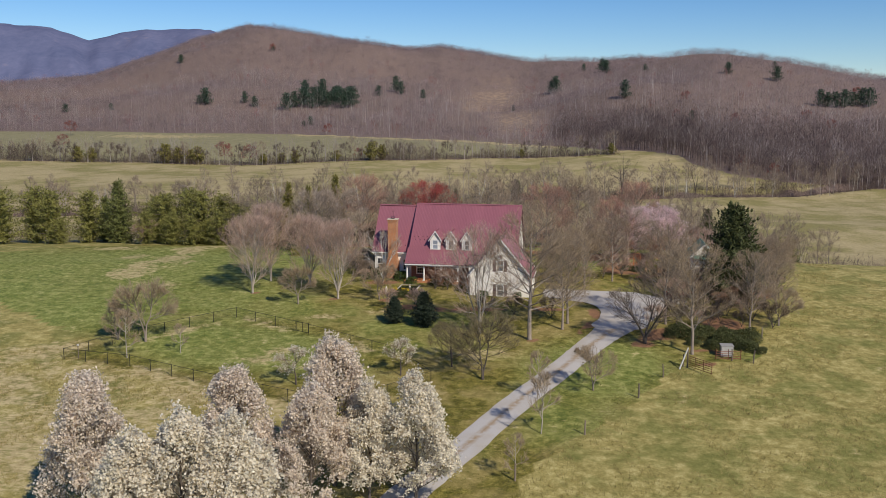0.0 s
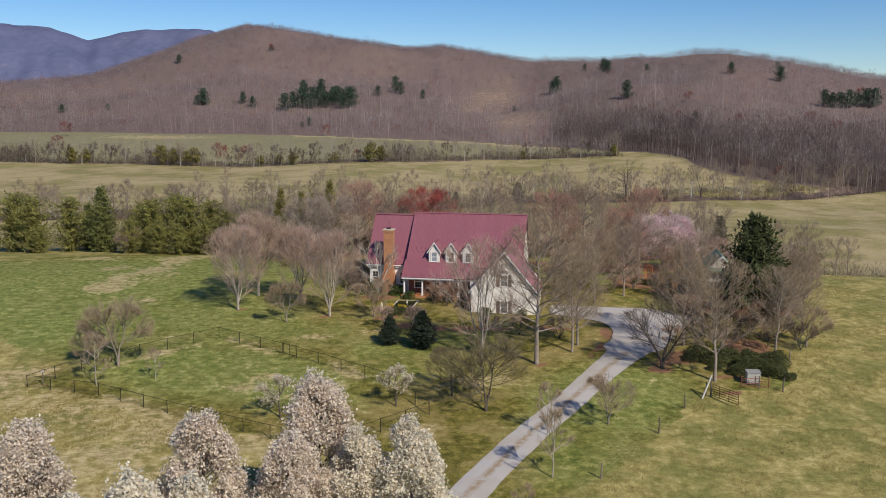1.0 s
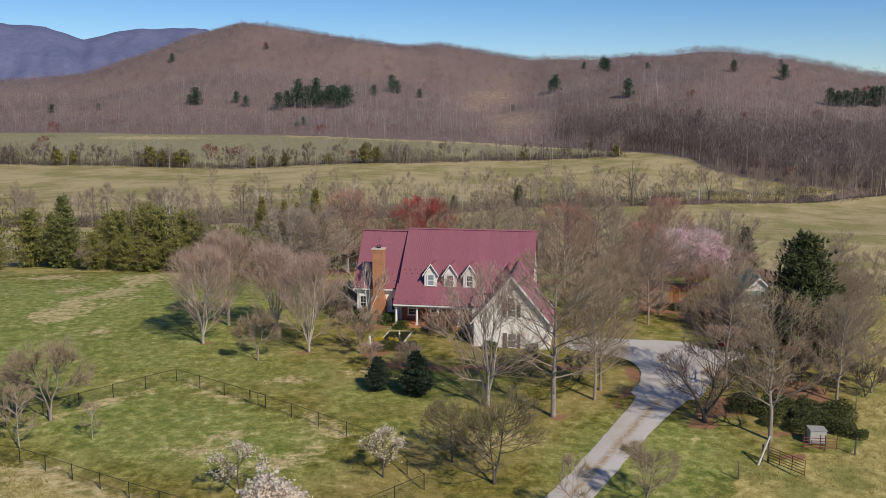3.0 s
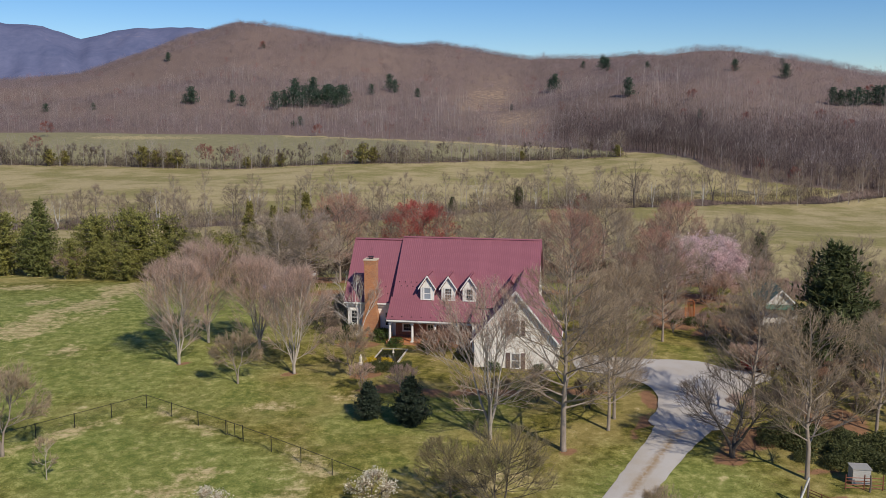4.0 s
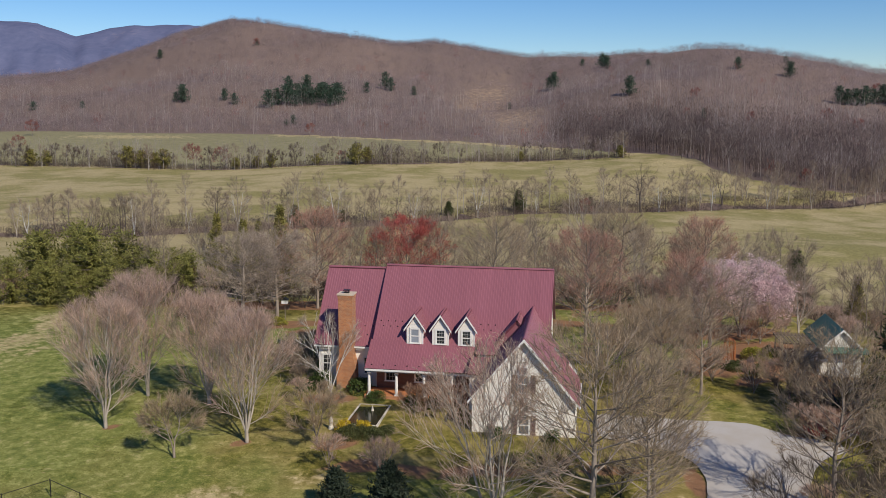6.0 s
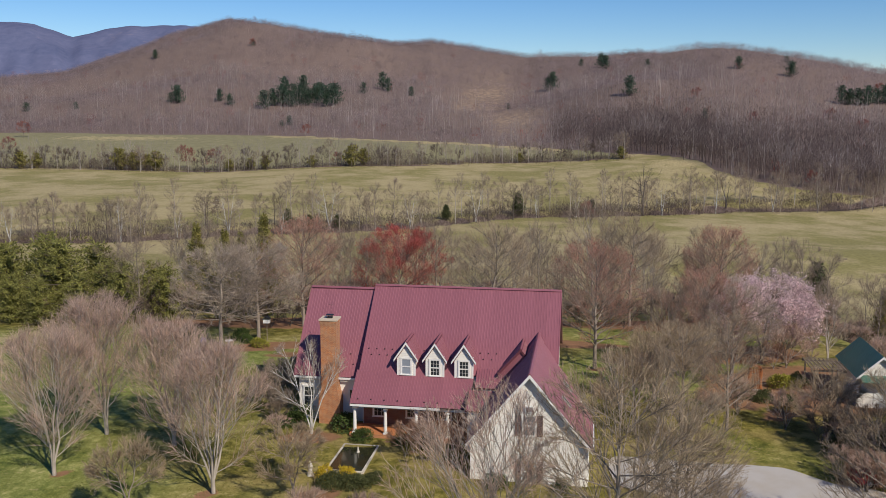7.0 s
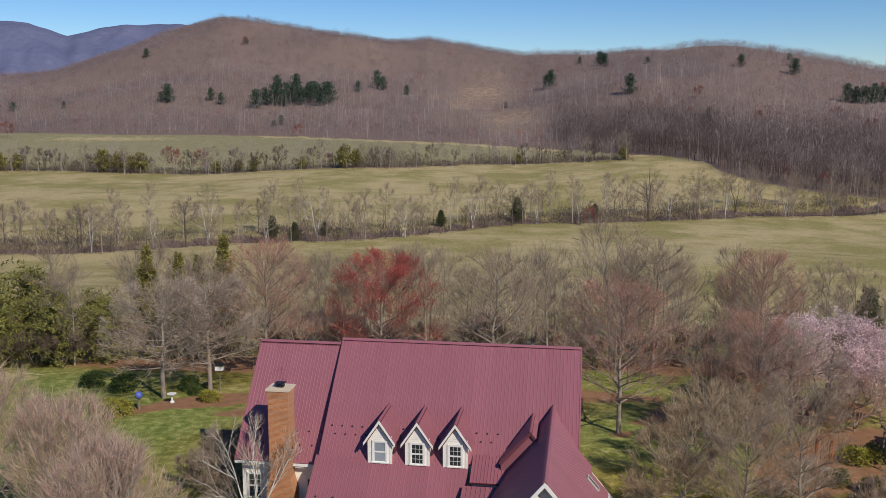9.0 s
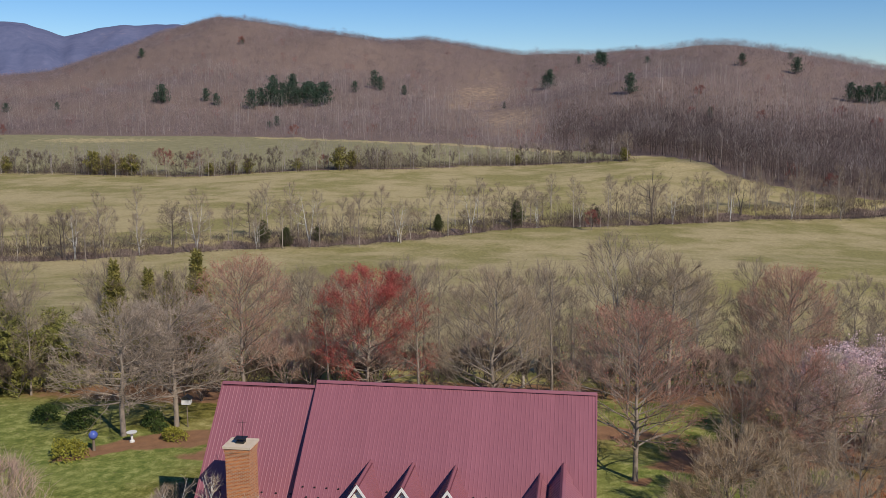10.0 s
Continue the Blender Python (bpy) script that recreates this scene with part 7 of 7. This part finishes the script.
# the edge of the woods along the pasture: taller stems, coloured darker for less haze
r4 = np.random.RandomState(77)
eb = r4.uniform(0.10, 0.62, 2600)
ey = foot_line(eb) + 4 + 110 * r4.rand(2600) ** 1.4
ex = eb * (ey - 37)
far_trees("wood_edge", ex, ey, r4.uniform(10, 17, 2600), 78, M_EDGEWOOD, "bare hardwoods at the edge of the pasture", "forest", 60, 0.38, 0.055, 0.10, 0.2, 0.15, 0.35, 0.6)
eb = r4.uniform(0.18, 0.6, 170)
ey = foot_line(eb) + 60 * r4.rand(170)
far_trees("pale_edge_trees", eb * (ey - 37), ey, r4.uniform(11, 17, 170), 79, M_FARPALE, "pale-barked trees standing out at the wood's edge", "forest", 26, 0.24, 0.05, 0.19, 0.35, 0.2)

hx = r.uniform(-330, 90, 3000)
hy = row_line(hx) + 3 + r.randn(3000) * 5.0
far_trees("hedgerow", hx, hy, r.uniform(1.5, 7, 3000) * (0.4 + 1.5 * lattice(hx, hy * 0, 13, 21)) * np.where(hx > 5, 0.6, 1.0), 68, M_BRUSH, "leafless hedgerow between the far fields", "hedgerow", 34, 0.8, 0.055, 0.05, 0.05, 0.22, 0.35, 0.5)
hx = r.uniform(-300, 92, 190)
far_trees("hedgerow_trees", hx, row_line(hx) + 2 + r.randn(190) * 4, r.uniform(9, 18, 190), 69, M_FARPALE, "taller pale trees in the far hedgerow", "hedgerow", 40, 0.22, 0.045, 0.13, 0.3, 0.2)
bx = r.uniform(-250, 310, 7500)
far_trees("creek_brush", bx, creek_line(bx) + r.choice([-1, 1], 7500) * r.uniform(3, 11, 7500), r.uniform(1.0, 5.0, 7500) * (0.4 + 0.9 * lattice(bx, bx * 0, 14, 22)), 70, M_BRUSH, "brown brush along both creek banks", "brush", 16, 0.5, 0.045, 0.03, 0.02, 0.32, 0.3, 0.9)
tx = r.uniform(-100, 110, 1500)
far_trees("slope_brush", tx, r.uniform(178, 205, 1500), r.uniform(1.2, 4.0, 1500), 71, M_BRUSH, "brown brush on the slope below the garden", "brush", 18, 0.45, 0.03, 0.03, 0.02, 0.3, 0.3, 0.9)
HEDGECEDAR = prototype(conifer(37, "dark cedar in the far hedgerow", M_NEEDLE_SPIRE, 10.0, 3.6, 0.02, 13, 7, 6, -0.1, 0.45, "red_cedar", ragged=0.45, coarse=1.8))
for x, off, s in ((-178, 0, 1.1), (-171, 2, 0.9), (-158, 1, 1.0), (-164, 4, 0.8), (-55, 0, 1.05), (-49, 3, 0.85), (86, 0, 0.62), (-232, 0, 0.9), (-225, 3, 0.8), (-76, 1, 0.6), (-118, 0, 0.6), (-100, 2, 0.7), (-108, 4, 0.6), (34, 1, 0.5)):
    plant(HEDGECEDAR, x, float(row_line(x)) + off, 40 * off + x, s)
HEDGETREE = [prototype(bare_tree(56, "dark bare tree in the far hedgerow", M_BARK_DARK, M_HEDGETWIG, 13.0, 4.0, 0.2, 0.5, 0.5, (10, 38, 160, 6, 3.0), 0.45, 2, 0.2, 0.4, 1.2, name="hedgerow_tree")),
             prototype(bare_tree(59, "slim pale bare tree in the far hedgerow", M_BARK_PALE, M_CREEKTWIG, 15.0, 3.2, 0.3, 0.5, 0.5, (10, 34, 140, 5, 2.4), 0.55, 1, 0.17, 0.4, 1.2, name="hedgerow_tree"))]
for k in range(90):
    x = -320 + 410 * (k + rng.random()) / 90
    plant(rng.choice(HEDGETREE), x, float(row_line(x)) + 2 + rng.gauss(0, 3), rng.uniform(0, 360), rng.uniform(0.45, 1.0), group="hedgerow trees")
for x, y, size in ((112, 512, 0.5), (116, 516, 0.65), (120, 508, 0.6), (124, 500, 0.55)):
    plant(HEDGETREE[0], x, y, x * 9, size, "dark thicket tree at the pasture corner")
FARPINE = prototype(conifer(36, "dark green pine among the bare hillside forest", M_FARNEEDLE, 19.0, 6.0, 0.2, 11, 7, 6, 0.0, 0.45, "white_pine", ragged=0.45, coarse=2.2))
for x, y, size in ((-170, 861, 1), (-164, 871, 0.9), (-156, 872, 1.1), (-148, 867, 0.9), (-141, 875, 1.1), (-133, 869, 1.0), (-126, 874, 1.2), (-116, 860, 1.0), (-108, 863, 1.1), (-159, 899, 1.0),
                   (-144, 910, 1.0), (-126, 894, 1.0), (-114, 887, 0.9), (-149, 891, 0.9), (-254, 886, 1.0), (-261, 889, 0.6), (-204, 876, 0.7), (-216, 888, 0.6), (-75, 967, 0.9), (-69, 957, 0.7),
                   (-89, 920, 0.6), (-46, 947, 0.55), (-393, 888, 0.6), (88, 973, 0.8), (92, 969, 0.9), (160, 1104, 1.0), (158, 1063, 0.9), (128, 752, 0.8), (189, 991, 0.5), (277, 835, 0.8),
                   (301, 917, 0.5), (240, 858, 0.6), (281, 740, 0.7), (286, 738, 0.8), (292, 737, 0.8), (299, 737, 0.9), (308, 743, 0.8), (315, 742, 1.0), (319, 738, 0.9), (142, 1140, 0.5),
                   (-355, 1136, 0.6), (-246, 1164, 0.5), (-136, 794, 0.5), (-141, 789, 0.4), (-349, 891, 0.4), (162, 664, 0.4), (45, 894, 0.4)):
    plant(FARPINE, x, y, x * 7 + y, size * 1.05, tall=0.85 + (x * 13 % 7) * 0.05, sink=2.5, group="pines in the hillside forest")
FARRED = prototype(bare_tree(55, "far maple in dull red spring bud", M_BARK, M_REDTREE, 11.0, 4.8, 0.2, 0.5, 0.6, (10, 34, 120, 5, 4.0), 0.42, 1, 0.2, sliver=1.0, buds=M_REDTREE, bud=(0.95, 0.2, 1, 0.2), category="maple", name="far_maple"))
for x, y, size in ((171, 726, 0.8), (183, 631, 0.7), (243, 666, 0.9), (153, 674, 0.6), (232, 588, 0.7), (149, 442, 0.65), (-64, 545, 0.6), (-145, 545, 1.1), (-128, 537, 1.0), (-268, 600, 0.9), (-302, 690, 1.0), (-108, 705, 0.8), (-245, 1154, 0.9), (319, 766, 0.9), (44, 362, 0.55)):
    plant(FARRED, x, y, x * 5, size, group="red-budding maples in the distance")


# ---------------------------------------------------------------- grass tufts
def grass_blades(name, xs, ys, hs, seed, material, label):
    """Short tufts, four blades each, leaning out from one root."""
    r = np.random.RandomState(seed)
    root = np.stack([xs, ys, land(xs, ys) - 0.02], -1)
    P, Q = [], []
    for _ in range(4):
        off = r.randn(len(xs), 3) * [0.09, 0.09, 0.0]
        P.append(root + off)
        Q.append(root + off * 1.8 + np.stack([r.randn(len(xs)) * 0.35 * hs, r.randn(len(xs)) * 0.35 * hs, hs], -1))
    blades(name, np.concatenate(P), np.concatenate(Q), np.full(4 * len(xs), 0.03), 0.75 + 0.5 * r.rand(4 * len(xs)), seed + 1, material, label, "grass")


def tuft_field(name, outside, count, seed, box, material, label, tall):
    q = np.random.RandomState(seed)
    x, y = q.uniform(box[0], box[2], count), q.uniform(box[1], box[3], count)
    road = np.abs(x - np.interp(y, [48, 61, 72.3, 83.3, 95.3, 103, 110], [-9, -4, 1.2, 7.6, 14.8, 18, 19])) < 2.2 + 5 * (y > 100)
    keep = (inside(LAWN, x, y) != outside) & (lattice(x, y, 3.1, seed) > 0.42) & ~(road & (y < 126))
    x, y = x[keep], y[keep]
    grass_blades(name, x, y, q.uniform(tall * 0.5, tall, len(x)), seed + 1, material, label)


tuft_field("dry_grass", True, 30000, 81, (4, 42, 62, 150), M_DRYGRASS, "tufts of dry yellow pasture grass", 0.30)
tuft_field("pasture_grass", True, 14000, 83, (-48, 48, -8, 96), M_DRYGRASS, "tufts of dry pasture grass behind the pears", 0.30)
tuft_field("lawn_grass", False, 24000, 85, (-46, 60, 34, 128), M_LAWNGRASS, "green and straw-coloured lawn tufts", 0.14)
